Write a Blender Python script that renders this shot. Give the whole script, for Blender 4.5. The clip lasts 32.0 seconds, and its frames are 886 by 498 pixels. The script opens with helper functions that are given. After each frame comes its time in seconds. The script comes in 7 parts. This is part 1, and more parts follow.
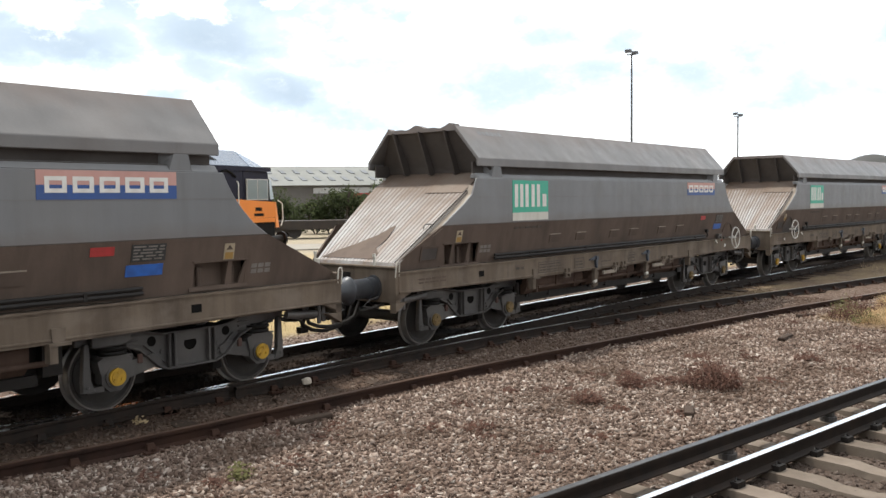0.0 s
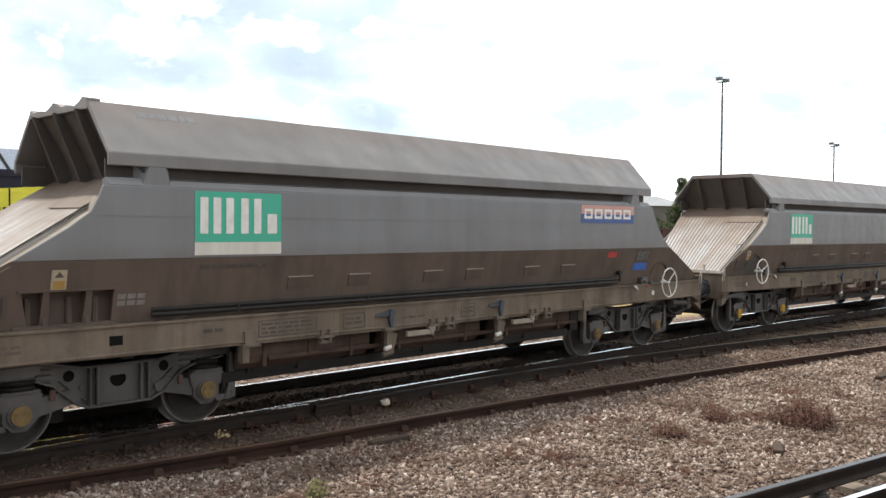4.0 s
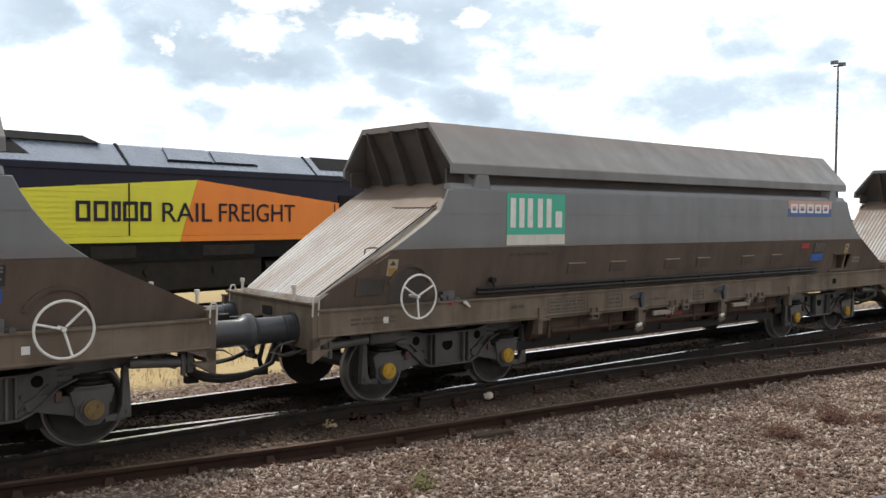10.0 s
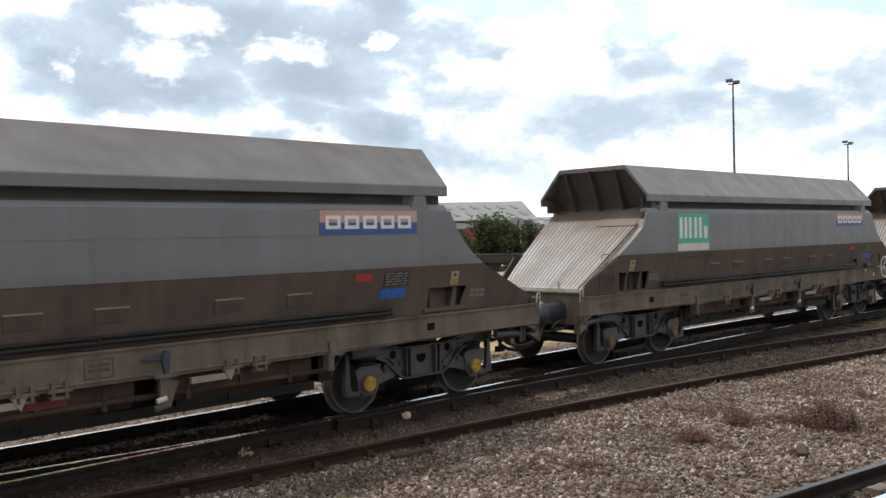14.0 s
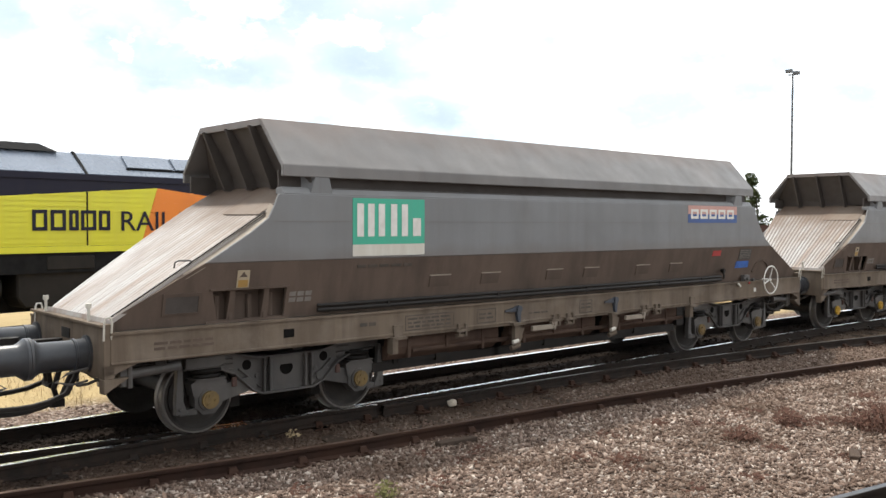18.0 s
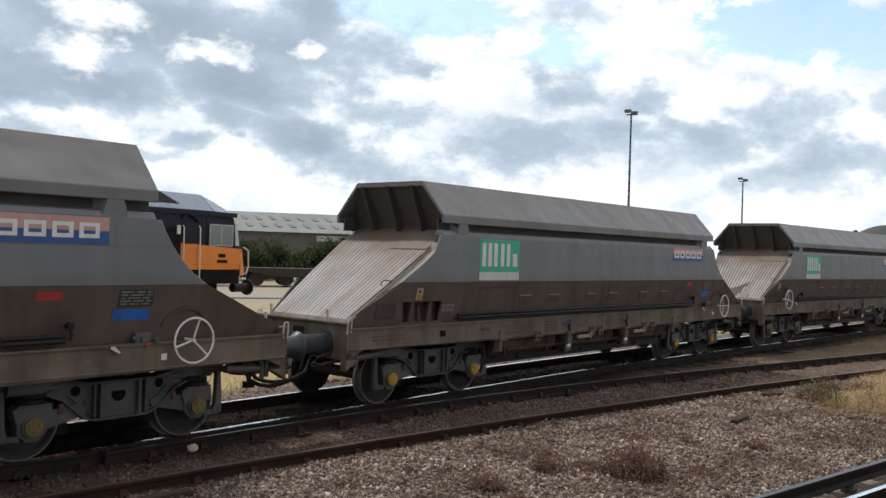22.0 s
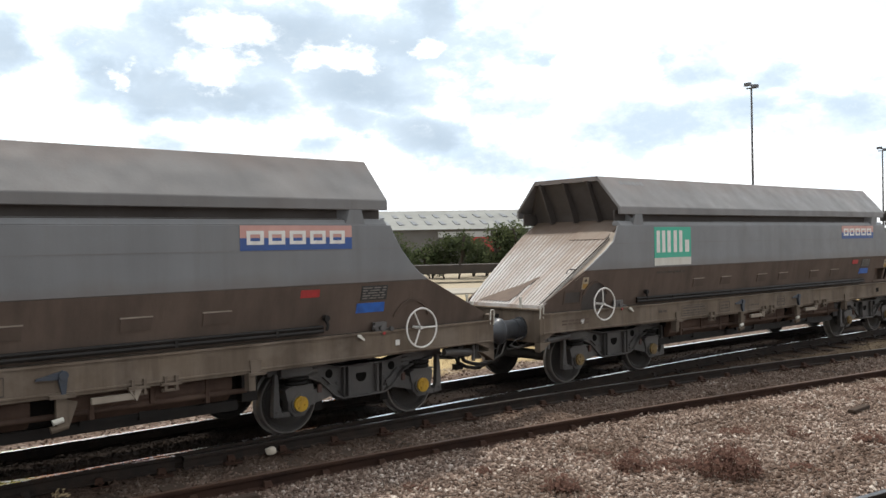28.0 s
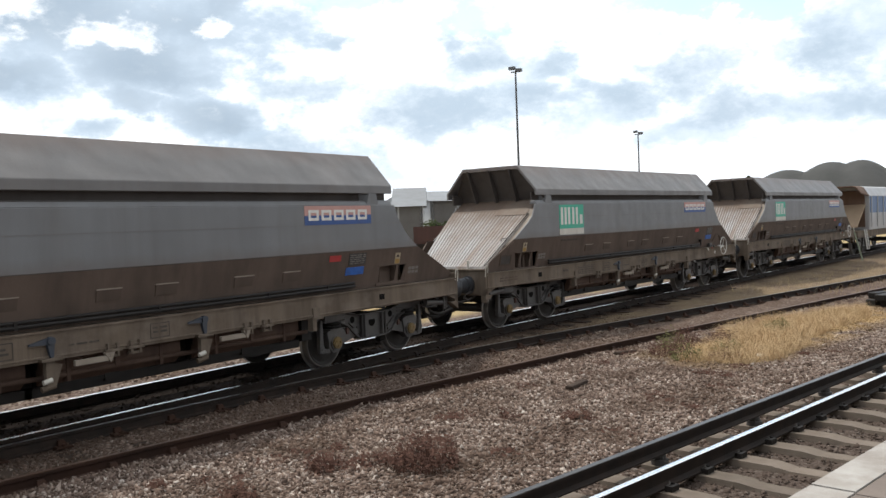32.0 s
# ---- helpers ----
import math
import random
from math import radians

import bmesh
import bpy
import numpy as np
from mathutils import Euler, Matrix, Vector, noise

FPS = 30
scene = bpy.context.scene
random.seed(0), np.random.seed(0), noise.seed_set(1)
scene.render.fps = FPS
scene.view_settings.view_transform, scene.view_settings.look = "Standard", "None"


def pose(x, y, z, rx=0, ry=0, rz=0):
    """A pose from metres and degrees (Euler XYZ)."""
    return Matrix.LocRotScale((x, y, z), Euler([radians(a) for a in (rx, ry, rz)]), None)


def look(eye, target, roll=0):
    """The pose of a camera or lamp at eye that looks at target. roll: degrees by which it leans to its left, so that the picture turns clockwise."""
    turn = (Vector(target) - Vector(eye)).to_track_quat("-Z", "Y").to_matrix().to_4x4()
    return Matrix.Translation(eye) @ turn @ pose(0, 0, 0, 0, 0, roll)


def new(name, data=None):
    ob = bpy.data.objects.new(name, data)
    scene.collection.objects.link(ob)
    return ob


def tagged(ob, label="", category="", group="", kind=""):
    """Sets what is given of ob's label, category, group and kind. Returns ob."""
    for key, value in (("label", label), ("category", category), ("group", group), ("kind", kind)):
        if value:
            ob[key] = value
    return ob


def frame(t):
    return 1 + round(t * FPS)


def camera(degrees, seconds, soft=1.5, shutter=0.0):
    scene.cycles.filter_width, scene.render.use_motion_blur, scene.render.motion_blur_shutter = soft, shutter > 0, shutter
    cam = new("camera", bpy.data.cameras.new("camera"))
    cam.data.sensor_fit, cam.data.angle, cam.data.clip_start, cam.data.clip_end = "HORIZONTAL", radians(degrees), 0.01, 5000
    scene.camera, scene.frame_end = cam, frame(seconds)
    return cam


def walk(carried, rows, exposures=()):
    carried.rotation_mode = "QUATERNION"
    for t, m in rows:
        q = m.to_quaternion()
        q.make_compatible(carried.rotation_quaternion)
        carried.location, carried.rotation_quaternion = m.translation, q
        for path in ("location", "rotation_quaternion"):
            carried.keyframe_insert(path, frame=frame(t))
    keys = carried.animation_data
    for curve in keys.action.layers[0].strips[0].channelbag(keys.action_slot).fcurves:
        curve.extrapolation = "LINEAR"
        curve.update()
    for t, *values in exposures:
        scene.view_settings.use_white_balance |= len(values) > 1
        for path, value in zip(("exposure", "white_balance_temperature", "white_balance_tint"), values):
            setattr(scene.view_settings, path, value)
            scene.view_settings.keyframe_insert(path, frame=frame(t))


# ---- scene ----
EXPOSURES = [(0.0, 0.6, 6410, 10), (2.0, 1.26, 6410, 10), (3.0, 0.83, 6410, 10), (4.0, 0.73, 6410, 10), (7.0, 0.85, 6410, 10), (8.0, 0.3, 6310, 10), (9.0, 0.09, 6260, 10), (10.0, 0.35, 6410, 10), (11.0, 0.75, 6410, 10), (12.0, 0.95, 6410, 10), (13.0, 0.65, 6310, 10), (14.0, 0.17, 6260, 10), (15.0, 0.29, 6360, 10), (18.0, 0.8, 6460, 10), (19.0, 0.85, 6460, 10), (20.0, 0.65, 6410, 10), (21.0, 0.2, 6310, 10), (22.0, -0.16, 6180, 10), (23.0, 0.11, 6360, 10), (24.0, 0.3, 6360, 10), (26.0, 0.66, 6410, 10), (29.0, 0.25, 6360, 10), (30.0, 0.1, 6260, 10), (31.0, -0.04, 6110, 10), (32.0, 0.19, 6260, 10)]
cam = camera(53.49, 32.0, soft=1.5)

def see(x, y, z, yaw, pitch, roll):
    a, p = radians(yaw), radians(pitch)
    d = Vector((math.cos(a) * math.cos(p), math.sin(a) * math.cos(p), math.sin(p)))
    return look((x, y, z), Vector((x, y, z)) + d, roll)


walk(cam, [
    (0.0, see(-0.011, -3.853, 2.219, 48.79, -3.20, -0.63)),
    (0.5, see(0.006, -3.845, 2.226, 49.96, -3.08, -1.75)),
    (1.0, see(0.022, -3.827, 2.216, 52.05, -3.25, -1.64)),
    (1.5, see(0.015, -3.823, 2.213, 54.54, -3.72, -1.41)),
    (2.0, see(-0.005, -3.820, 2.203, 55.35, -3.59, -0.91)),
    (2.5, see(-0.022, -3.827, 2.200, 54.77, -1.84, -0.97)),
    (3.0, see(-0.007, -3.826, 2.201, 54.49, -1.46, 0.08)),
    (3.5, see(-0.001, -3.826, 2.198, 54.91, -1.11, 0.77)),
    (4.0, see(0.012, -3.830, 2.189, 54.14, -1.50, 0.53)),
    (4.5, see(0.009, -3.837, 2.177, 51.34, -1.94, 0.87)),
    (6.5, see(-0.012, -3.824, 2.189, 52.68, -2.62, 0.48)),
    (7.0, see(-0.020, -3.828, 2.197, 52.16, -1.83, 0.47)),
    (7.5, see(-0.026, -3.829, 2.205, 52.67, -1.65, 0.05)),
    (8.0, see(-0.023, -3.824, 2.213, 54.06, -1.73, -0.12)),
    (8.5, see(-0.019, -3.818, 2.217, 56.02, -1.40, 0.01)),
    (9.0, see(-0.022, -3.811, 2.226, 58.11, -1.08, -0.42)),
    (9.5, see(-0.028, -3.812, 2.237, 60.65, -1.33, -0.73)),
    (10.0, see(-0.038, -3.809, 2.235, 60.59, -2.18, 0.42)),
    (10.5, see(-0.056, -3.814, 2.230, 60.85, -1.78, 0.09)),
    (11.0, see(-0.066, -3.826, 2.217, 59.96, -1.25, 0.68)),
    (11.5, see(-0.062, -3.843, 2.221, 61.45, -1.96, 0.27)),
    (12.0, see(-0.039, -3.845, 2.205, 59.79, -1.16, -0.03)),
    (12.5, see(-0.026, -3.840, 2.205, 58.63, -0.90, -0.24)),
    (13.0, see(-0.035, -3.847, 2.213, 57.57, -0.73, -0.66)),
    (13.5, see(-0.041, -3.857, 2.210, 55.71, -0.36, -1.08)),
    (14.0, see(-0.029, -3.856, 2.209, 55.08, -0.79, -1.27)),
    (14.5, see(-0.022, -3.845, 2.204, 54.51, -1.01, -1.22)),
    (15.0, see(-0.009, -3.833, 2.213, 53.77, -1.71, -0.89)),
    (15.5, see(-0.018, -3.817, 2.224, 54.20, -1.28, -0.35)),
    (17.5, see(-0.037, -3.817, 2.258, 58.63, -1.76, 1.09)),
    (18.0, see(-0.051, -3.839, 2.247, 58.19, -1.71, 0.17)),
    (18.5, see(-0.051, -3.873, 2.240, 58.29, -1.56, 0.29)),
    (19.0, see(-0.021, -3.936, 2.227, 54.92, -0.90, -1.76)),
    (19.5, see(0.076, -3.978, 2.240, 49.78, -1.55, -0.76)),
    (20.0, see(0.222, -3.953, 2.239, 48.49, -1.77, -0.44)),
    (20.5, see(0.476, -3.932, 2.243, 48.27, -1.10, -0.85)),
    (21.0, see(0.806, -3.934, 2.278, 45.80, -0.59, 0.30)),
    (21.5, see(1.161, -3.954, 2.276, 48.09, -0.16, 0.09)),
    (22.0, see(1.560, -3.977, 2.290, 49.76, 0.22, 1.76)),
    (22.5, see(1.919, -3.992, 2.310, 53.88, -0.53, 1.15)),
    (23.0, see(2.187, -3.967, 2.322, 58.44, -1.49, 1.53)),
    (23.5, see(2.312, -3.967, 2.296, 58.63, -0.76, 1.58)),
    (24.0, see(2.343, -3.992, 2.274, 57.46, -0.95, 1.53)),
    (24.5, see(2.356, -4.039, 2.259, 55.23, -0.85, 0.30)),
    (25.0, see(2.406, -4.096, 2.255, 54.41, -1.77, 0.30)),
    (25.5, see(2.430, -4.111, 2.252, 55.50, -1.94, 0.02)),
    (26.0, see(2.427, -4.085, 2.265, 54.33, -1.50, -0.96)),
    (26.5, see(2.406, -4.051, 2.282, 52.38, -1.21, -0.23)),
    (28.5, see(2.341, -4.097, 2.290, 59.24, -0.34, -1.12)),
    (29.0, see(2.346, -4.082, 2.251, 58.34, -1.75, -0.91)),
    (29.5, see(2.373, -4.065, 2.219, 57.91, -1.21, -1.12)),
    (30.0, see(2.493, -4.039, 2.179, 53.66, -0.57, -1.01)),
    (30.5, see(2.706, -4.025, 2.182, 52.48, 0.47, -0.81)),
    (31.0, see(3.006, -4.016, 2.189, 48.44, 0.09, -0.79)),
    (31.5, see(3.368, -4.039, 2.201, 44.88, -1.34, -2.14)),
    (32.0, see(3.764, -4.080, 2.218, 44.85, -1.68, -2.18)),
], EXPOSURES)

# ---- world and sun ----
SUN_AZ, SUN_EL = 100.0, 60.0


def sky_vector(az, el):
    a, e = radians(az), radians(el)
    return Vector((math.cos(a) * math.cos(e), math.sin(a) * math.cos(e), math.sin(e)))


# broken cloud in degrees: azimuth, elevation, half width, half height
GREY_CLOUDS = [(67.4, 12.5, 12.1, 2.9), (73.2, 9.6, 7.4, 1.3), (62.5, 10.2, 6.6, 1.8), (76.2, 10.2, 3.3, 1.8), (58.9, 13.9, 2.2, 2.2), (59.0, 7.4, 3.4, 1.7), (63.2, 8.2, 2.9, 1.1),
               (86.2, 11.6, 2.6, 2.0)]
HEAPS = [(66.0, 6.3, 1.6, 0.8), (74.5, 6.2, 3.4, 1.0), (42.2, 10.9, 2.2, 1.2), (50.8, 11.8, 1.5, 1.0), (45.6, 6.9, 5.2, 1.7), (40.2, 7.4, 3.0, 1.3), (29.0, 8.4, 2.6, 2.0), (33.5, 7.0, 3.2, 1.3), (26.5, 6.2, 3.6, 1.2),
         (53.5, 8.6, 2.4, 1.0), (36.8, 9.8, 2.2, 1.0), (21.0, 9.6, 2.6, 1.8), (18.0, 6.4, 4.0, 1.2), (55.6, 5.6, 3.2, 0.9)]
GREY_WISPS = [(37.8, 9.9, 2.8, 1.2), (23.9, 9.4, 1.1, 0.7), (33.9, 6.2, 3.7, 1.0), (27.0, 5.0, 5.0, 0.9), (25.9, 9.4, 0.7, 0.6), (19.5, 10.4, 3.3, 2.8), (20.5, 6.3, 4.0, 1.3),
              (69.0, 5.2, 3.4, 0.5), (52.0, 5.2, 3.0, 0.6), (8.0, 8.0, 6.0, 2.5), (92.0, 6.0, 5.0, 1.6), (100.0, 12.0, 7.0, 3.0)]
PUFFS = [(72.5, 11.1, 2.5, 1.0), (64.5, 11.8, 2.2, 1.0), (58.9, 12.9, 1.3, 0.6), (71.7, 13.6, 2.8, 1.2), (77.7, 10.3, 0.8, 0.8),
         (36.9, 13.7, 4.6, 1.3), (48.0, 11.2, 2.0, 1.6), (31.5, 10.6, 2.2, 1.0)]
BLUE_GAPS = [(51.1, 15.0, 5.9, 1.5), (41.9, 13.4, 2.4, 1.5), (28.5, 14.2, 6.5, 1.9), (23.9, 12.4, 2.2, 1.5), (80.0, 7.6, 2.6, 1.8), (85.0, 8.9, 2.6, 1.1), (28.7, 18.4, 18.4, 2.6),
             (53.4, 18.9, 14.7, 2.4), (5.0, 14.0, 8.0, 4.0), (104.0, 18.0, 9.0, 4.0)]


def make_world():
    w = bpy.data.worlds.new("sky")
    scene.world = w
    w.use_nodes = True
    nt = w.node_tree
    nt.nodes.clear()
    N, L = nt.nodes.new, nt.links.new
    out, bg = N("ShaderNodeOutputWorld"), N("ShaderNodeBackground")
    L(bg.outputs[0], out.inputs[0])
    sky = N("ShaderNodeTexSky")
    sky.sky_type, sky.sun_disc = "NISHITA", False
    sky.sun_elevation, sky.sun_rotation = radians(SUN_EL), radians(90 - SUN_AZ)

    def socket(v, s):
        if isinstance(v, (int, float, tuple)):
            s.default_value = v
        else:
            L(v, s)

    def calc(op, a, b=0.0, c=0.0):
        m = N("ShaderNodeMath")
        m.operation = op
        for v, s in zip((a, b, c), m.inputs):
            socket(v, s)
        return m.outputs[0]

    def vec(op, a, b=(0, 0, 0), c=(0, 0, 0), out_name="Vector"):
        m = N("ShaderNodeVectorMath")
        m.operation = op
        for v, s in zip((a, b, c), m.inputs):
            socket(v, s)
        return m.outputs[out_name]

    def smooth(v, lo, hi, to_lo=0.0, to_hi=1.0):
        r = N("ShaderNodeMapRange")
        r.interpolation_type = "SMOOTHSTEP"
        L(v, r.inputs["Value"])
        for name, q in (("From Min", lo), ("From Max", hi), ("To Min", to_lo), ("To Max", to_hi)):
            r.inputs[name].default_value = q
        return r.outputs[0]

    def mixed(a, b, fac, amount=1.0):
        m = N("ShaderNodeMix")
        m.data_type = "RGBA"
        socket(calc("MULTIPLY", fac, amount), m.inputs[0])
        socket(a, m.inputs[6])
        socket(b, m.inputs[7])
        return m.outputs[2]

    dim = N("ShaderNodeMix")
    dim.data_type, dim.blend_type = "RGBA", "MULTIPLY"
    dim.inputs[0].default_value = 1.0
    L(sky.outputs[0], dim.inputs[6])
    dim.inputs[7].default_value = (0.27, 0.26, 0.24, 1)
    co = N("ShaderNodeTexCoord")
    way = co.outputs["Generated"]
    xyz = N("ShaderNodeSeparateXYZ")
    L(way, xyz.inputs[0])
    turn_deg = calc("MULTIPLY", calc("ARCTAN2", xyz.outputs["Y"], xyz.outputs["X"]), 180 / math.pi)
    rise_deg = calc("MULTIPLY", calc("ARCSINE", xyz.outputs["Z"]), 180 / math.pi)
    flat = vec("MULTIPLY", way, (1, 1, 1.7))

    def noise_at(scale, detail, rough=0.6, colour=False):
        n = N("ShaderNodeTexNoise")
        n.inputs["Scale"].default_value, n.inputs["Detail"].default_value, n.inputs["Roughness"].default_value = scale, detail, rough
        L(flat, n.inputs["Vector"])
        return n.outputs["Color" if colour else "Fac"]

    join = N("ShaderNodeCombineXYZ")
    L(turn_deg, join.inputs[0])
    L(rise_deg, join.inputs[1])

    def bent(scale, detail, wide, high):
        """The sky's angles, pushed about so that outlines billow."""
        return vec("MULTIPLY_ADD", vec("SUBTRACT", noise_at(scale, detail, 0.6, True), (0.5, 0.5, 0.5)), (wide, high, 0), join.outputs[0])

    def blobs(spots, where):
        total = None
        for az, el, rw, rh in spots:
            d = vec("LENGTH", vec("MULTIPLY_ADD", where, (1 / rw, 1 / rh, 0), (-az / rw, -el / rh, 0)), out_name="Value")
            f = smooth(d, 1.75, 0.15)
            total = f if total is None else calc("MAXIMUM", total, f)
        return total

    soft, crisp = bent(6, 8, 12.0, 6.0), bent(12, 9, 7.0, 4.4)
    billow, fluff, broad = noise_at(13, 9, 0.62), noise_at(26, 9, 0.66), noise_at(6, 7, 0.58)

    def ragged(field, by, amount, lo, hi):
        return smooth(calc("MULTIPLY_ADD", calc("SUBTRACT", by, 0.5), amount, field), lo, hi)

    # bright backlit cloud with faint shading of its heaps
    c = mixed((1.30, 1.30, 1.29, 1), (0.80, 0.89, 0.97, 1), smooth(billow, 0.42, 0.68), 0.85)
    c = mixed(c, (0.72, 0.82, 0.90, 1), smooth(broad, 0.46, 0.68), 0.6)
    c = mixed(c, dim.outputs[2], ragged(blobs(BLUE_GAPS, crisp), fluff, 1.3, 0.40, 0.70), 0.9)
    # grey-blue undersides: soft below, dark in the thick of the cloud
    grey = blobs(GREY_CLOUDS, soft)
    c = mixed(c, (0.66, 0.76, 0.84, 1), ragged(blobs(GREY_WISPS, soft), billow, 1.8, 0.15, 0.95), 0.8)
    heap = blobs(HEAPS, soft)
    c = mixed(c, (0.70, 0.80, 0.88, 1), ragged(heap, fluff, 1.7, 0.0, 0.8), 0.75)
    c = mixed(c, (0.51, 0.61, 0.70, 1), ragged(heap, calc("MULTIPLY_ADD", fluff, 0.45, calc("MULTIPLY", billow, 0.55)), 2.1, 0.25, 1.30), 0.95)
    c = mixed(c, (0.58, 0.69, 0.79, 1), ragged(grey, billow, 1.6, 0.05, 0.60), 0.9)
    c = mixed(c, (0.375, 0.46, 0.545, 1), ragged(grey, billow, 1.5, 0.35, 1.20), 0.95)
    # bright torn heaps in front of the grey
    wisp = ragged(grey, fluff, 2.2, 0.55, 1.7)
    c = mixed(c, (0.85, 0.93, 0.98, 1), wisp, 0.35)
    c = mixed(c, (1.40, 1.40, 1.38, 1), ragged(blobs(PUFFS, crisp), fluff, 2.1, 0.22, 1.15), 0.95)
    # pale haze low down
    c = mixed(c, (1.08, 1.12, 1.15, 1), smooth(rise_deg, 5.0, 0.5), 0.6)
    # the sky away from the sun is duller than the backlit cloud
    toward = vec("DOT_PRODUCT", way, (math.cos(radians(60)), math.sin(radians(60)), 0.25), out_name="Value")
    L(c, bg.inputs[0])
    L(smooth(toward, -0.8, 0.55, 0.60, 1.0), bg.inputs[1])


make_world()
sun = new("sun", bpy.data.lights.new("sun", "SUN"))
sun.data.energy, sun.data.angle, sun.data.color = 2.6, radians(3), (1.0, 0.93, 0.82)
sun.matrix_world = look(sky_vector(SUN_AZ, SUN_EL) * 100, (0, 0, 0))

# ---- materials ----


def material(name, base, rough=0.6, metal=0.0, second=None, scale=3.0, amount=0.5, bump=0.0, bump_scale=60.0, third=None, third_scale=0.7,
             third_amount=0.4, coat=0.0, streaks=False, vary=0.0, drips=None, drip_amount=0.5, dust=None, dents=0.0):
    """A surface with grain at two scales: base colour, patches of a second one, stains of a third one, fine relief."""
    m = bpy.data.materials.new(name)
    m.use_nodes = True
    nt = m.node_tree
    N, L = nt.nodes.new, nt.links.new
    bs = nt.nodes["Principled BSDF"]
    co = N("ShaderNodeTexCoord")
    src = co.outputs["Object"]

    def noise_at(s, detail=6, vec=None, rough=0.6):
        n = N("ShaderNodeTexNoise")
        n.inputs["Scale"].default_value, n.inputs["Detail"].default_value, n.inputs["Roughness"].default_value = s, detail, rough
        L(vec or src, n.inputs["Vector"])
        return n.outputs["Fac"]

    def ramp(v, a, b):
        r = N("ShaderNodeMapRange")
        r.inputs["From Min"].default_value, r.inputs["From Max"].default_value = a, b
        L(v, r.inputs["Value"])
        return r.outputs[0]

    def mix(a, b, fac, amt):
        x = N("ShaderNodeMix")
        x.data_type = "RGBA"
        mu = N("ShaderNodeMath")
        mu.operation = "MULTIPLY"
        L(fac, mu.inputs[0])
        mu.inputs[1].default_value = amt
        L(mu.outputs[0], x.inputs[0])
        for s, v in ((6, a), (7, b)):
            if isinstance(v, tuple):
                x.inputs[s].default_value = v
            else:
                L(v, x.inputs[s])
        return x.outputs[2]

    col = (*base, 1)
    if second:
        vec = src
        if streaks:
            mp = N("ShaderNodeMapping")
            mp.inputs["Scale"].default_value = (0.2, 2.2, 0.2) if streaks == "slope" else (1, 1, 0.12)
            L(src, mp.inputs["Vector"])
            vec = mp.outputs[0]
        col = mix(col, (*second, 1), ramp(noise_at(scale, 8, vec), 0.38, 0.66), amount)
    if third:
        col = mix(col, (*third, 1), ramp(noise_at(third_scale, 5), 0.45, 0.7), third_amount)
    if drips:
        # runs of rust and dirt down the sheet
        mp = N("ShaderNodeMapping")
        mp.inputs["Scale"].default_value = (5.0, 5.0, 0.28)
        L(src, mp.inputs["Vector"])
        run = N("ShaderNodeMath")
        run.operation = "MULTIPLY"
        L(ramp(noise_at(1.0, 5, mp.outputs[0], 0.7), 0.50, 0.72), run.inputs[0])
        L(ramp(noise_at(0.8, 4), 0.35, 0.65), run.inputs[1])
        col = mix(col, (*drips, 1), run.outputs[0], drip_amount)
    if dust:
        # settled dust along one axis, with a cloudy border
        axis, lo, hi, colour, amt = dust
        sp = N("ShaderNodeSeparateXYZ")
        L(src, sp.inputs[0])
        ma = N("ShaderNodeMath")
        ma.operation = "MULTIPLY_ADD"
        L(noise_at(2.2, 6), ma.inputs[0])
        ma.inputs[1].default_value = (hi - lo) * 1.6
        L(sp.outputs[axis], ma.inputs[2])
        off = (hi - lo) * 0.8
        col = mix(col, (*colour, 1), ramp(ma.outputs[0], lo + off, hi + off), amt)
    if vary:
        oi = N("ShaderNodeObjectInfo")
        hs = N("ShaderNodeHueSaturation")
        L(ramp(oi.outputs["Random"], 0, 1), hs.inputs["Value"])
        r = hs.inputs["Value"].links[0].from_node
        r.inputs["To Min"].default_value, r.inputs["To Max"].default_value = 1 - vary, 1 + vary
        if isinstance(col, tuple):
            hs.inputs["Color"].default_value = col
        else:
            L(col, hs.inputs["Color"])
        col = hs.outputs[0]
    if isinstance(col, tuple):
        bs.inputs["Base Color"].default_value = col
    else:
        L(col, bs.inputs["Base Color"])
    rr = N("ShaderNodeMapRange")
    rr.inputs["To Min"].default_value, rr.inputs["To Max"].default_value = max(0.05, rough - 0.12), min(1, rough + 0.12)
    L(noise_at(scale * 4, 4), rr.inputs["Value"])
    L(rr.outputs[0], bs.inputs["Roughness"])
    bs.inputs["Metallic"].default_value = metal
    bs.inputs["Specular IOR Level"].default_value = 0.5 if rough < 0.52 else 0.22 if rough < 0.7 else 0.12
    bs.inputs["Coat Weight"].default_value = coat
    if bump:
        b = N("ShaderNodeBump")
        b.inputs["Strength"].default_value, b.inputs["Distance"].default_value = 0.6, bump
        L(noise_at(bump_scale, 6), b.inputs["Height"])
        if dents:
            # broad dents and waves of the thin sheet
            d = N("ShaderNodeBump")
            d.inputs["Strength"].default_value, d.inputs["Distance"].default_value = 1.0, dents
            L(noise_at(0.9, 2), d.inputs["Height"])
            L(d.outputs[0], b.inputs["Normal"])
        L(b.outputs[0], bs.inputs["Normal"])
    return m


def plain(name, base, rough=0.5, metal=0.0):
    return material(name, base, rough, metal, second=tuple(c * 0.75 for c in base), scale=9, amount=0.5)


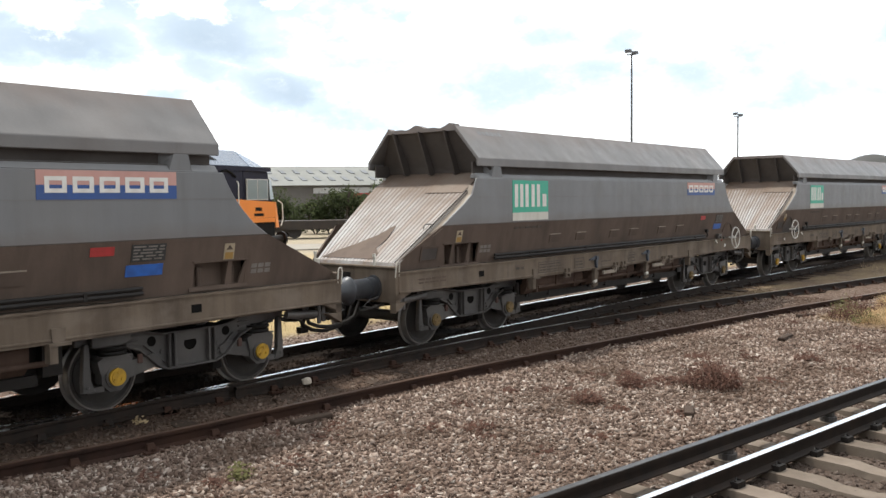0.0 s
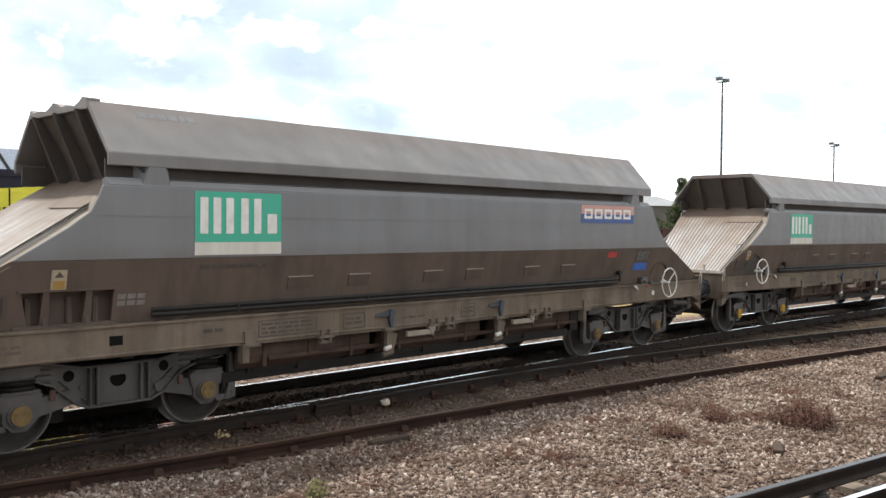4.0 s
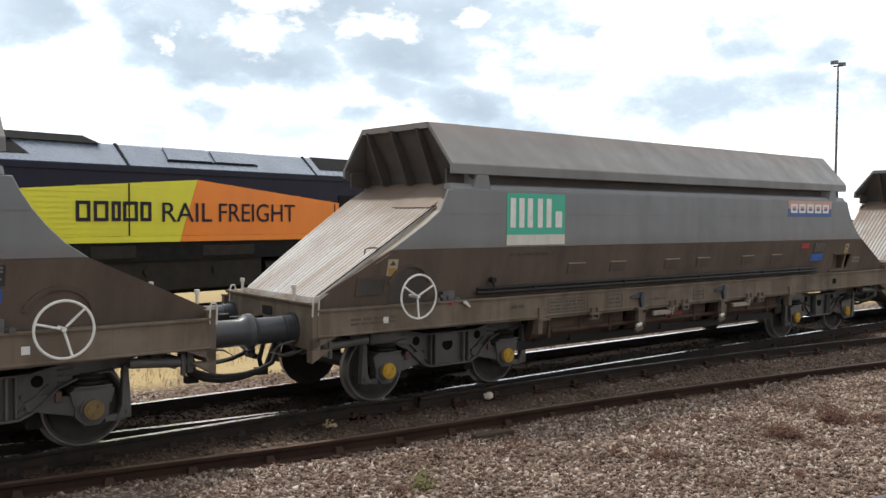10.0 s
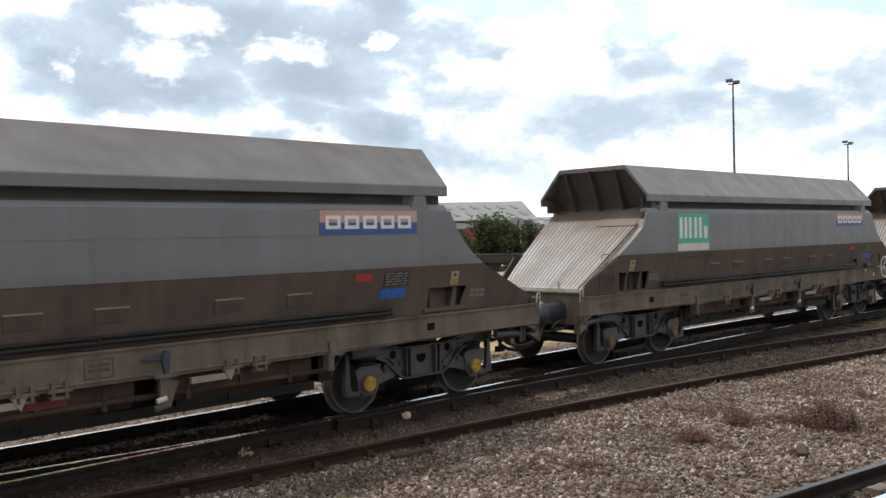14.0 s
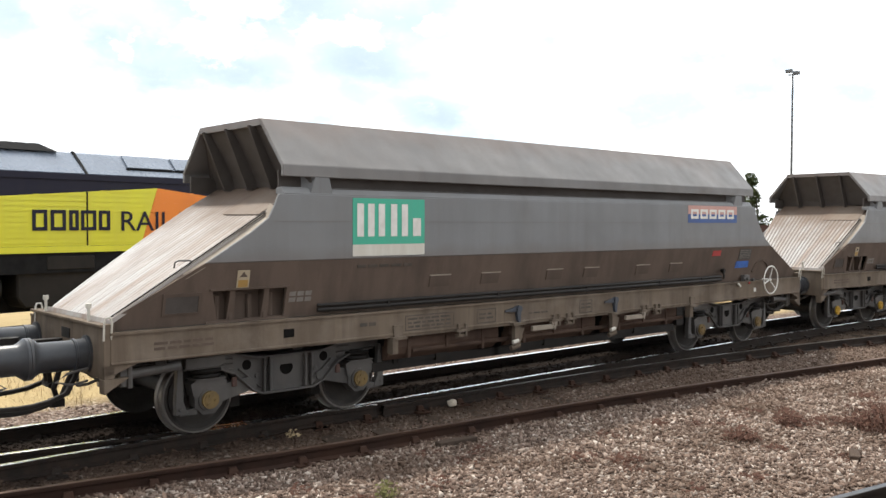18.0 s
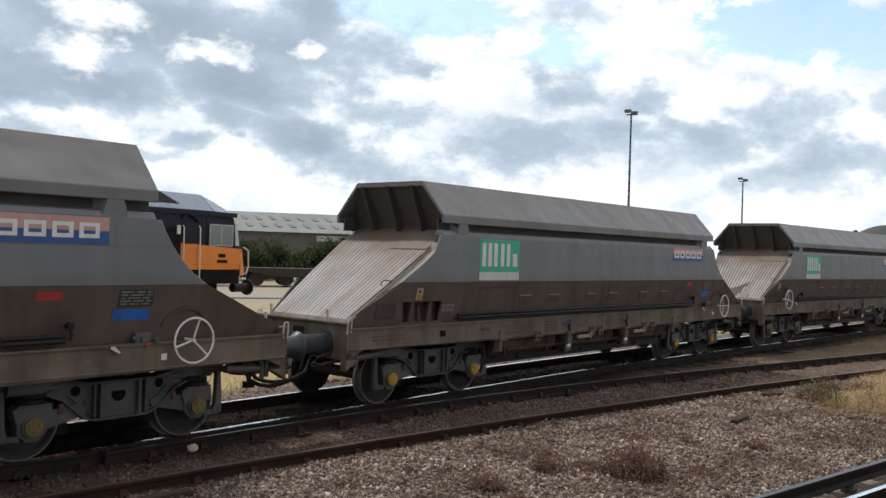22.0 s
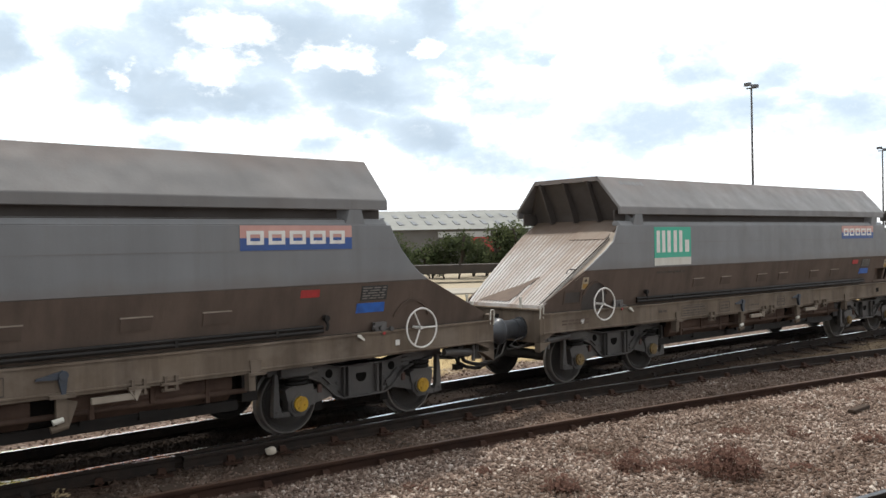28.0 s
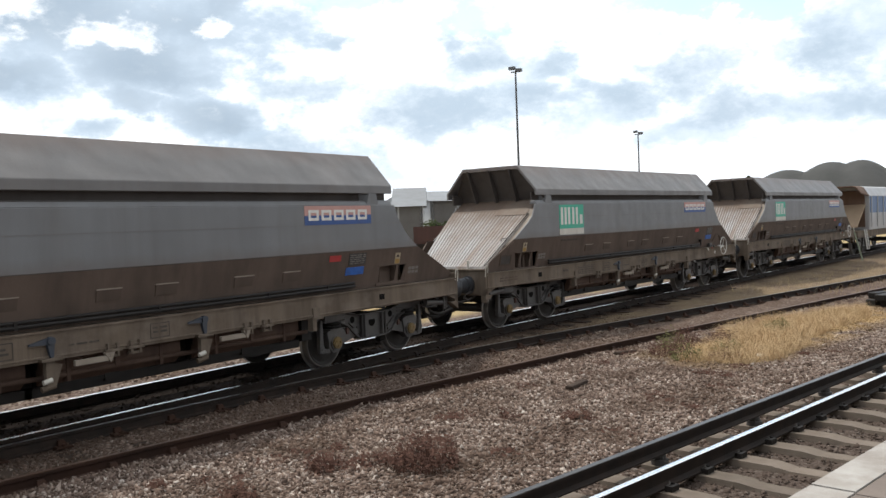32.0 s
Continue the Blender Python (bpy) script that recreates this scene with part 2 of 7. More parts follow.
BODY_GREY = material("weathered_grey_paint", (0.159, 0.161, 0.164), 0.5, 0, (0.122, 0.122, 0.123), 2.0, 0.6, 0.002, 40, (0.172, 0.164, 0.155), 0.6, 0.4, streaks=True,
                     drips=(0.100, 0.086, 0.075), drip_amount=0.35, dust=("Z", 2.0, 1.84, (0.118, 0.100, 0.088), 0.6), dents=0.04)
HOOD_GREY = material("dusty_grey_paint", (0.146, 0.138, 0.132), 0.5, 0, (0.118, 0.113, 0.111), 1.6, 0.7, 0.003, 25, (0.178, 0.156, 0.142), 0.5, 0.55, streaks=True,
                     drips=(0.105, 0.083, 0.072), drip_amount=0.45, dust=("Z", 3.12, 3.42, (0.150, 0.108, 0.088), 0.6), dents=0.10)
RUSTY_STOP = material("rusty_pink_bump_stop", (0.12, 0.072, 0.06), 0.8, 0, (0.07, 0.05, 0.045), 8, 0.6)
BUFFER = material("greasy_blue_grey_steel", (0.042, 0.047, 0.056), 0.38, 0.2, (0.026, 0.027, 0.030), 5, 0.6, 0.002, 50, (0.10, 0.088, 0.075), 2.0, 0.35)
BODY_BROWN = material("brake_dust_brown", (0.114, 0.084, 0.067), 0.72, 0, (0.058, 0.044, 0.036), 2.5, 0.7, 0.003, 30, (0.142, 0.105, 0.083), 0.9, 0.5, streaks=True,
                      drips=(0.050, 0.035, 0.028), drip_amount=0.5)
SOLEBAR = material("dusty_brown_steel", (0.156, 0.121, 0.090), 0.75, 0, (0.070, 0.054, 0.042), 2.2, 0.75, 0.004, 30, (0.21, 0.172, 0.138), 2.4, 0.55, streaks=True,
                   drips=(0.050, 0.037, 0.029), drip_amount=0.65)
# steel colour darkened for the shade under the hood and in recesses
INSIDE = material("shaded_hopper_steel", (0.082, 0.072, 0.066), 0.7, 0, (0.050, 0.042, 0.037), 2.0, 0.6, 0.004, 30)
SHEET = material("worn_dull_sheet", (0.155, 0.142, 0.130), 0.62, 0, (0.150, 0.100, 0.070), 1.8, 0.8, 0.002, 50, (0.19, 0.192, 0.198), 0.8, 0.5, streaks="slope",
                 dust=("X", -5.85, -4.70, (0.130, 0.094, 0.072), 0.95))
SHEET_RIB = material("worn_bright_rib", (0.41, 0.405, 0.40), 0.55, 0, (0.225, 0.155, 0.110), 1.8, 0.75, 0.002, 50, streaks="slope", dust=("X", -5.85, -4.70, (0.150, 0.108, 0.082), 0.95))
SHEET_TOP = material("dusty_upper_sheet", (0.165, 0.130, 0.105), 0.6, 0.05, (0.135, 0.095, 0.070), 1.6, 0.7, 0.002, 50, streaks="slope")
FLANGE = material("dusty_edge_strip", (0.31, 0.265, 0.215), 0.65, 0, (0.19, 0.155, 0.12), 2, 0.7, 0.002, 40)
BOGIE = material("grimy_bogie_steel", (0.076, 0.071, 0.068), 0.5, 0, (0.034, 0.031, 0.030), 4.0, 0.75, 0.004, 60, (0.19, 0.172, 0.155), 2.0, 0.5, drips=(0.022, 0.02, 0.018), drip_amount=0.55)
DARK = material("dark_greasy_steel", (0.012, 0.0105, 0.0095), 0.6, 0, (0.026, 0.021, 0.018), 4.0, 0.5, 0.003, 50)
WHEEL = material("worn_wheel_steel", (0.058, 0.053, 0.049), 0.6, 0.2, (0.034, 0.030, 0.027), 6.0, 0.5, 0.002, 60)
TREAD = material("polished_tread", (0.24, 0.225, 0.21), 0.4, 0.6, (0.16, 0.145, 0.13), 8.0, 0.4)
CAP = material("yellow_axle_cap", (0.50, 0.30, 0.035), 0.55, 0, (0.26, 0.15, 0.03), 14, 0.6, 0.002, 80)
WHITE = material("grubby_white_paint", (0.66, 0.64, 0.60), 0.5, 0, (0.48, 0.45, 0.40), 9, 0.5)
GREEN = material("faded_green_panel", (0.035, 0.36, 0.235), 0.5, 0, (0.06, 0.31, 0.22), 5, 0.6, streaks=True)
CREAM = material("dirty_white_panel", (0.56, 0.54, 0.48), 0.55, 0, (0.42, 0.38, 0.32), 6, 0.6, streaks=True)
PINK = material("faded_red_panel", (0.50, 0.29, 0.25), 0.55, 0, (0.42, 0.22, 0.19), 5, 0.6, streaks=True)
BLUE = material("blue_panel", (0.022, 0.07, 0.24), 0.5, 0, (0.03, 0.06, 0.17), 6, 0.6, streaks=True)
BLUE2 = material("bright_blue_plate", (0.022, 0.115, 0.43), 0.5, 0, (0.02, 0.06, 0.19), 8, 0.7)
RED = material("red_plate", (0.38, 0.03, 0.03), 0.5, 0, (0.20, 0.03, 0.025), 9, 0.6)
BLACK = material("black_paint", (0.02, 0.02, 0.02), 0.5, 0, (0.035, 0.033, 0.03), 8, 0.5)
YELLOW = material("yellow_plate", (0.34, 0.20, 0.06), 0.55, 0, (0.26, 0.17, 0.06), 10, 0.5)
RUBBER = material("hose_rubber", (0.022, 0.02, 0.019), 0.6, 0, (0.045, 0.04, 0.034), 8, 0.5)
RAIL_TOP = material("polished_railhead", (0.90, 0.90, 0.89), 0.26, 1.0, (0.78, 0.77, 0.75), 3, 0.4)
RAIL_HALF = material("half_polished_railhead", (0.20, 0.185, 0.17), 0.36, 0.8, (0.10, 0.075, 0.06), 4, 0.6)
RAIL_DULL = material("dull_railhead", (0.10, 0.058, 0.038), 0.5, 0.4, (0.07, 0.040, 0.028), 4, 0.6)
RAIL_SIDE = material("rusty_rail_side", (0.036, 0.020, 0.015), 0.85, 0, (0.018, 0.012, 0.010), 6, 0.6, 0.003, 60, (0.070, 0.035, 0.021), 1.5, 0.4)
RAIL_BLACK = material("oily_dark_rail_side", (0.020, 0.016, 0.014), 0.7, 0, (0.045, 0.03, 0.022), 5, 0.5, 0.002, 60)
CONCRETE = material("dusty_concrete_sleeper", (0.185, 0.152, 0.122), 0.9, 0, (0.12, 0.095, 0.074), 4, 0.6, 0.004, 60, (0.085, 0.066, 0.052), 1.2, 0.5, vary=0.2)
TIMBER = material("oily_timber_sleeper", (0.060, 0.043, 0.033), 0.9, 0, (0.036, 0.026, 0.021), 6, 0.6, 0.006, 40, (0.080, 0.060, 0.047), 1.5, 0.45, vary=0.25)
# near-black paint for the shade inside frame holes and lifting slots
PIT = material("hole_shade_black", (0.006, 0.0055, 0.005), 0.95, 0, (0.010, 0.009, 0.008), 6, 0.5)
CAP_DULL = material("grimy_axle_cap", (0.20, 0.135, 0.055), 0.6, 0, (0.11, 0.08, 0.045), 14, 0.6, 0.002, 80)
WORN_WRITING = material("worn_pale_writing", (0.20, 0.185, 0.168), 0.7, 0, (0.12, 0.10, 0.085), 7, 0.7)
DARK_WRITING = material("worn_dark_writing", (0.062, 0.054, 0.048), 0.7, 0, (0.115, 0.093, 0.074), 9, 0.7)
APRON = material("rusty_brown_apron", (0.092, 0.060, 0.046), 0.75, 0, (0.040, 0.026, 0.021), 2.0, 0.8, 0.004, 30, (0.118, 0.08, 0.06), 1.3, 0.5, streaks=True)
LEVER = material("dark_blue_lever_paint", (0.032, 0.040, 0.056), 0.5, 0, (0.05, 0.05, 0.052), 9, 0.5)
CONDUCTOR = material("dark_conductor_top", (0.10, 0.095, 0.09), 0.36, 0.8, (0.05, 0.042, 0.036), 5, 0.6)
RED_FADED = material("faded_red_marker", (0.20, 0.045, 0.036), 0.6, 0, (0.10, 0.04, 0.032), 6, 0.6)
PLATE_CREAM = material("cream_warning_plate", (0.36, 0.30, 0.21), 0.55, 0, (0.24, 0.19, 0.13), 9, 0.5)

# ---- mesh tools ----


class Shape:
    """Collects vertices and faces of one part."""

    def __init__(self):
        self.v, self.f, self.mi = [], [], []

    def add(self, verts, faces, mi=0):
        o = len(self.v)
        self.v += [tuple(p) for p in verts]
        self.f += [tuple(i + o for i in f) for f in faces]
        self.mi += [mi] * len(faces)
        return self

    def box(self, x0, x1, y0, y1, z0, z1, mi=0):
        v = [(x, y, z) for z in (z0, z1) for y in (y0, y1) for x in (x0, x1)]
        return self.add(v, [(0, 2, 3, 1), (4, 5, 7, 6), (0, 1, 5, 4), (2, 6, 7, 3), (0, 4, 6, 2), (1, 3, 7, 5)], mi)

    def loft(self, a, b, mi=0):
        """A solid between two outlines with as many points."""
        n = len(a)
        area = sum((Vector(a[i]) - Vector(a[0])).cross(Vector(a[(i + 1) % n]) - Vector(a[0])).dot(Vector(b[0]) - Vector(a[0])) for i in range(n))
        f = [tuple(range(n)), tuple(range(2 * n - 1, n - 1, -1))] + [(i, i + n, (i + 1) % n + n, (i + 1) % n) for i in range(n)]
        if area > 0:
            f = [tuple(reversed(q)) for q in f]
        return self.add(list(a) + list(b), f, mi)

    def prism(self, outline, y0, y1, mi=0):
        """An x-z outline drawn out along y; y0 and y1 may be functions of z."""
        g = lambda y, z: y(z) if callable(y) else y
        return self.loft([(x, g(y0, z), z) for x, z in outline], [(x, g(y1, z), z) for x, z in outline], mi)

    def ring(self, path, r, sides=8, mi=0, closed=False):
        """A tube of radius r along a path."""
        pts = [Vector(p) for p in path]
        n = len(pts)
        verts, faces = [], []
        up = None
        for i, p in enumerate(pts):
            a, b = pts[(i - 1) % n if closed else max(i - 1, 0)], pts[(i + 1) % n if closed else min(i + 1, n - 1)]
            t = (b - a).normalized()
            if up is None or abs(up.dot(t)) > 0.97:
                up = Vector((0, 0, 1)) if abs(t.z) < 0.9 else Vector((1, 0, 0))
            s = t.cross(up).normalized()
            u = s.cross(t).normalized()
            up = u
            for k in range(sides):
                c = 2 * math.pi * k / sides
                verts.append(p + s * (math.cos(c) * r) + u * (math.sin(c) * r))
        m = n if closed else n - 1
        for i in range(m):
            for k in range(sides):
                j = (i + 1) % n
                faces.append((i * sides + k, i * sides + (k + 1) % sides, j * sides + (k + 1) % sides, j * sides + k))
        if not closed:
            faces.append(tuple(range(sides - 1, -1, -1)))
            faces.append(tuple((n - 1) * sides + k for k in range(sides)))
        return self.add(verts, faces, mi)

    def cyl(self, p, q, r, sides=20, mi=0, r2=None):
        p, q = Vector(p), Vector(q)
        t = (q - p).normalized()
        s = t.cross(Vector((0, 0, 1)) if abs(t.z) < 0.9 else Vector((1, 0, 0))).normalized()
        u = s.cross(t)
        r2 = r if r2 is None else r2
        ang = [2 * math.pi * k / sides for k in range(sides)]
        v = [p + s * (math.cos(c) * r) + u * (math.sin(c) * r) for c in ang] + [q + s * (math.cos(c) * r2) + u * (math.sin(c) * r2) for c in ang]
        f = [(k, (k + 1) % sides, (k + 1) % sides + sides, k + sides) for k in range(sides)] + [tuple(range(sides - 1, -1, -1)), tuple(range(sides, 2 * sides))]
        return self.add(v, f, mi)

    def turned(self, profile, sides=32, mi=0, y_axis=True):
        """A body of revolution round the y axis from (radius, y) points."""
        o = []
        for r, y in profile:
            for k in range(sides):
                c = 2 * math.pi * k / sides
                o.append((r * math.cos(c), y, r * math.sin(c)))
        f = []
        for i in range(len(profile) - 1):
            for k in range(sides):
                f.append((i * sides + k, i * sides + (k + 1) % sides, (i + 1) * sides + (k + 1) % sides, (i + 1) * sides + k))
        return self.add(o, f, mi)

    def mesh(self, name, mats, smooth=False):
        me = bpy.data.meshes.new(name)
        me.from_pydata(self.v, [], self.f)
        for m in mats if isinstance(mats, (list, tuple)) else [mats]:
            me.materials.append(m)
        me.polygons.foreach_set("material_index", self.mi)
        if smooth:
            me.polygons.foreach_set("use_smooth", [True] * len(self.f))
            me.set_sharp_from_angle(angle=radians(40))
        me.validate()
        me.update()
        return me


MESHES = {}


def part(name, shape, mats, parent=None, label="", at=None, bevel=0.0, smooth=False, key=None):
    """Links one mesh object under a thing or a part. shape: a Shape, or a function that makes one (kept under key and shared)."""
    if key is not None:
        if key not in MESHES:
            MESHES[key] = (shape() if callable(shape) else shape).mesh(name, mats, smooth)
        me = MESHES[key]
    else:
        me = (shape() if callable(shape) else shape).mesh(name, mats, smooth)
    ob = new(name, me)
    if parent is not None:
        ob.parent = parent
    if at is not None:
        ob.matrix_basis = at
    if label:
        ob["label"] = label
    if bevel:
        b = ob.modifiers.new("bevel", "BEVEL")
        b.width, b.segments, b.limit_method, b.angle_limit = bevel, 1, "ANGLE", radians(35)
    return ob


def thing(name, label, category, group="", at=None, kind=""):
    ob = new(name)
    ob.empty_display_size = 0.2
    if at is not None:
        ob.matrix_basis = at
    return tagged(ob, label, category, group, kind)

# ---- ground and tracks ----
TRAIN_Y, TRAIN_AZ, PITCH = 5.678, 10.018, 14.439
TA = radians(TRAIN_AZ)


# the track leaves the points straight, bends gently and runs on straight again
BEND_AT, BEND_R, FAR_AZ = 13.67, 109.4, radians(6.443)
BEND_LEN = BEND_R * (TA - FAR_AZ)


def track_line(s):
    """Plan point s metres along the train's track."""
    x, y = min(s, BEND_AT) * math.cos(TA), TRAIN_Y + min(s, BEND_AT) * math.sin(TA)
    h = TA
    if s > BEND_AT:
        h = TA - min(s - BEND_AT, BEND_LEN) / BEND_R
        x += BEND_R * (math.sin(TA) - math.sin(h))
        y += BEND_R * (math.cos(h) - math.cos(TA))
        rest = max(0, s - BEND_AT - BEND_LEN)
        x, y = x + rest * math.cos(h), y + rest * math.sin(h)
    return x, y, h


def on_train(s, v, z=0.0):
    """A point s metres along the train's track, v across it."""
    x, y, h = track_line(s)
    return Vector((x - v * math.sin(h), y + v * math.cos(h), z))


def wagon_pose(s):
    """A wagon whose middle is s metres along: it rides on two bogies."""
    p, q = on_train(s - 4.575, 0), on_train(s + 4.575, 0)
    m = (p + q) / 2
    return pose(m.x, m.y, 0, 0, 0, math.degrees(math.atan2(q.y - p.y, q.x - p.x)))


def train_rail_y(x):
    return TRAIN_Y - 0.7525 / math.cos(TA) + x * math.tan(TA)


def siding_far_y(x):
    if x < 4.8:
        return 5.666 + 0.0456 * (x - 4.8)
    if x < 15:
        return 6.55 - 0.0085 * (15 - x) ** 2
    return 6.55 - 0.035 * max(0, x - 17)


def siding_near_y(x):
    if x < 3.5:
        return 4.407 + 0.012 * (x - 3.5)
    if x < 14:
        return 4.90 - 0.0052 * (14 - x) ** 2 + 0.08 * min(1, (14 - x) / 6)
    return 4.92 - 0.033 * max(0, x - 17)


def ground_height(x, y):
    """Ballast a hand below the railheads, deeper by the platform's track and in the siding, flat in the yard."""
    z = -0.135
    wave = 0.035 * noise.noise((x * 0.5, y * 0.5, 3)) + 0.028 * noise.noise((x * 2.1, y * 2.1, 9)) + 0.010 * noise.noise((x * 5.3, y * 5.3, 4))
    rail_y = train_rail_y(min(x, 24))
    if y < 0.9:
        z -= 0.10 * min(1, (0.9 - y) / 0.5)
    edge = siding_near_y(x) - 0.50
    if y > edge:
        z -= (0.066 - 0.034 * min(1, max(0, (x - 5) / 6))) * min(1, (y - edge) / 0.45) * min(1, max(0, (rail_y - 0.05 - y) / 0.35))
    bed = min(1, max(0, (y - rail_y + 0.1) / 0.3)) * min(1, max(0, (rail_y + 2.6 - y) / 0.5))
    return z + wave * (1 - 0.6 * bed) + 0.02 * bed


def make_ground():
    def steps(lo, hi, fine_lo, fine_hi, fine):
        a = list(np.arange(fine_lo, fine_hi, fine))
        g, x, out = fine, fine_hi, []
        while x < hi:
            out.append(x)
            g *= 1.25
            x += g
        out.append(hi)
        g, x, low = fine, fine_lo, []
        while x > lo:
            g *= 1.25
            x -= g
            low.append(max(x, lo))
        return low[::-1] + a + out

    xs, ys = steps(-900, 1500, -3, 26, 0.11), steps(-60, 1500, -2.2, 9, 0.11)
    verts = [(x, y, ground_height(x, y) if abs(x) < 60 and abs(y) < 30 else -0.15) for y in ys for x in xs]
    n = len(xs)
    faces = [(j * n + i, j * n + i + 1, (j + 1) * n + i + 1, (j + 1) * n + i) for j in range(len(ys) - 1) for i in range(n - 1)]
    me = bpy.data.meshes.new("ground")
    me.from_pydata(verts, [], faces)
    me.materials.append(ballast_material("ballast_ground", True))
    ob = new("ground", me)
    tagged(ob, "brown-grey stone ballast ground of a railway yard", "ground", kind="structure")


def ballast_material(name, zones):
    m = bpy.data.materials.new(name)
    m.use_nodes = True
    nt = m.node_tree
    N, L = nt.nodes.new, nt.links.new
    bs = nt.nodes["Principled BSDF"]
    bs.inputs["Roughness"].default_value = 0.95
    bs.inputs["Specular IOR Level"].default_value = 0.04
    geo = N("ShaderNodeNewGeometry")
    P = geo.outputs["Position"]

    def noise_at(s, d=6):
        n = N("ShaderNodeTexNoise")
        n.inputs["Scale"].default_value, n.inputs["Detail"].default_value = s, d
        L(P, n.inputs["Vector"])
        return n.outputs["Fac"]

    def ramp(v, a, b):
        r = N("ShaderNodeMapRange")
        r.inputs["From Min"].default_value, r.inputs["From Max"].default_value = a, b
        L(v, r.inputs["Value"])
        return r.outputs[0]

    def mix(a, b, fac):
        x = N("ShaderNodeMix")
        x.data_type = "RGBA"
        L(fac, x.inputs[0])
        for s, v in ((6, a), (7, b)):
            if isinstance(v, tuple):
                x.inputs[s].default_value = (*v, 1)
            else:
                L(v, x.inputs[s])
        return x.outputs[2]

    def times(a, b):
        x = N("ShaderNodeMath")
        x.operation = "MULTIPLY"
        for s, v in ((0, a), (1, b)):
            if isinstance(v, (int, float)):
                x.inputs[s].default_value = v
            else:
                L(v, x.inputs[s])
        return x.outputs[0]

    cr = N("ShaderNodeValToRGB")
    el = cr.color_ramp.elements
    el[0].position, el[0].color = 0.0, (0.085, 0.06, 0.048, 1)
    el[1].position, el[1].color = 1.0, (0.50, 0.44, 0.385, 1)
    for p, c in ((0.3, (0.142, 0.102, 0.082)), (0.6, (0.222, 0.162, 0.131)), (0.80, (0.30, 0.234, 0.193)), (0.92, (0.385, 0.32, 0.273))):
        e = el.new(p)
        e.color = (*c, 1)
    if zones:
        vo = N("ShaderNodeTexVoronoi")
        vo.inputs["Scale"].default_value = 26
        L(P, vo.inputs["Vector"])
        sep = N("ShaderNodeSeparateColor")
        L(vo.outputs["Color"], sep.inputs[0])
        L(sep.outputs[0], cr.inputs[0])
        col = mix(cr.outputs[0], (0.05, 0.038, 0.03), times(ramp(vo.outputs["Distance"], 0.3, 0.75), 0.6))
    else:
        L(geo.outputs["Random Per Island"], cr.inputs[0])
        col = cr.outputs[0]
    # earthy patches between the stones
    col = mix(col, (0.088, 0.058, 0.042), times(ramp(noise_at(0.9), 0.46, 0.68), 0.65))
    sx = N("ShaderNodeSeparateXYZ")
    L(P, sx.inputs[0])
    # dark oily dirt by the platform's track
    near = ramp(sx.outputs["Y"], 0.75, 0.25)
    col = mix(col, (0.075, 0.058, 0.048), times(near, 0.8))
    # distance from the train's track: grease and the train's shade, both painted between its rails
    def line(slope, off):
        m = N("ShaderNodeMath")
        m.operation = "MULTIPLY_ADD"
        L(sx.outputs["X"], m.inputs[0])
        m.inputs[1].default_value, m.inputs[2].default_value = slope, off
        return m.outputs[0]

    low = N("ShaderNodeMath")
    low.operation = "MINIMUM"
    L(line(math.tan(TA), TRAIN_Y), low.inputs[0])
    L(line(0.1129, 6.750), low.inputs[1])
    across = N("ShaderNodeMath")
    across.operation = "SUBTRACT"
    L(sx.outputs["Y"], across.inputs[0])
    L(low.outputs[0], across.inputs[1])
    ab = N("ShaderNodeMath")
    ab.operation = "ABSOLUTE"
    L(across.outputs[0], ab.inputs[0])
    col = mix(col, (0.011, 0.009, 0.008), times(ramp(ab.outputs[0], 1.3, 0.9), 0.97))
    # brown grime and part of the train's shade, coloured in between the siding and the train
    low2 = N("ShaderNodeMath")
    low2.operation = "MINIMUM"
    L(line(0.068, 3.97), low2.inputs[0])
    low2.inputs[1].default_value = 4.92
    beyond = N("ShaderNodeMath")
    beyond.operation = "SUBTRACT"
    L(sx.outputs["Y"], beyond.inputs[0])
    L(low2.outputs[0], beyond.inputs[1])
    siding_dark = times(times(ramp(beyond.outputs[0], -0.25, 0.2), ramp(across.outputs[0], 0.6, -0.4)), ramp(noise_at(1.3), 0.25, 0.5))
    col = mix(col, (0.096, 0.066, 0.050), times(siding_dark, 0.58))
    # pale dry litter between the tracks further along
    along = times(ramp(sx.outputs["X"], 15, 21), times(ramp(across.outputs[0], -0.9, -1.5), ramp(beyond.outputs[0], 1.2, 2.0)))
    col = mix(col, (0.27, 0.205, 0.125), times(along, times(ramp(noise_at(0.8), 0.3, 0.55), 0.6)))
    # golden litter under the dry grass in the ballast
    dy = N("ShaderNodeMath")
    dy.operation = "SUBTRACT"
    L(sx.outputs["Y"], dy.inputs[0])
    dy.inputs[1].default_value = 3.05
    da = N("ShaderNodeMath")
    da.operation = "ABSOLUTE"
    L(dy.outputs[0], da.inputs[0])
    gold = times(times(ramp(sx.outputs["X"], 15.8, 17.5), ramp(sx.outputs["X"], 26.5, 24)), times(ramp(da.outputs[0], 1.3, 0.6), ramp(noise_at(1.1), 0.36, 0.52)))
    col = mix(col, (0.38, 0.26, 0.125), times(gold, 0.8))
    if zones:
        # dry straw-coloured grass beyond the train
        straw = times(ramp(across.outputs[0], 2.1, 2.7), ramp(noise_at(0.55), 0.26, 0.42))
        col = mix(col, (0.40, 0.31, 0.165), times(straw, 0.94))
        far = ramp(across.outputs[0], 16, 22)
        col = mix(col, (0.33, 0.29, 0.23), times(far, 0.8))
        bp = N("ShaderNodeBump")
        bp.inputs["Strength"].default_value, bp.inputs["Distance"].default_value = 0.9, 0.03
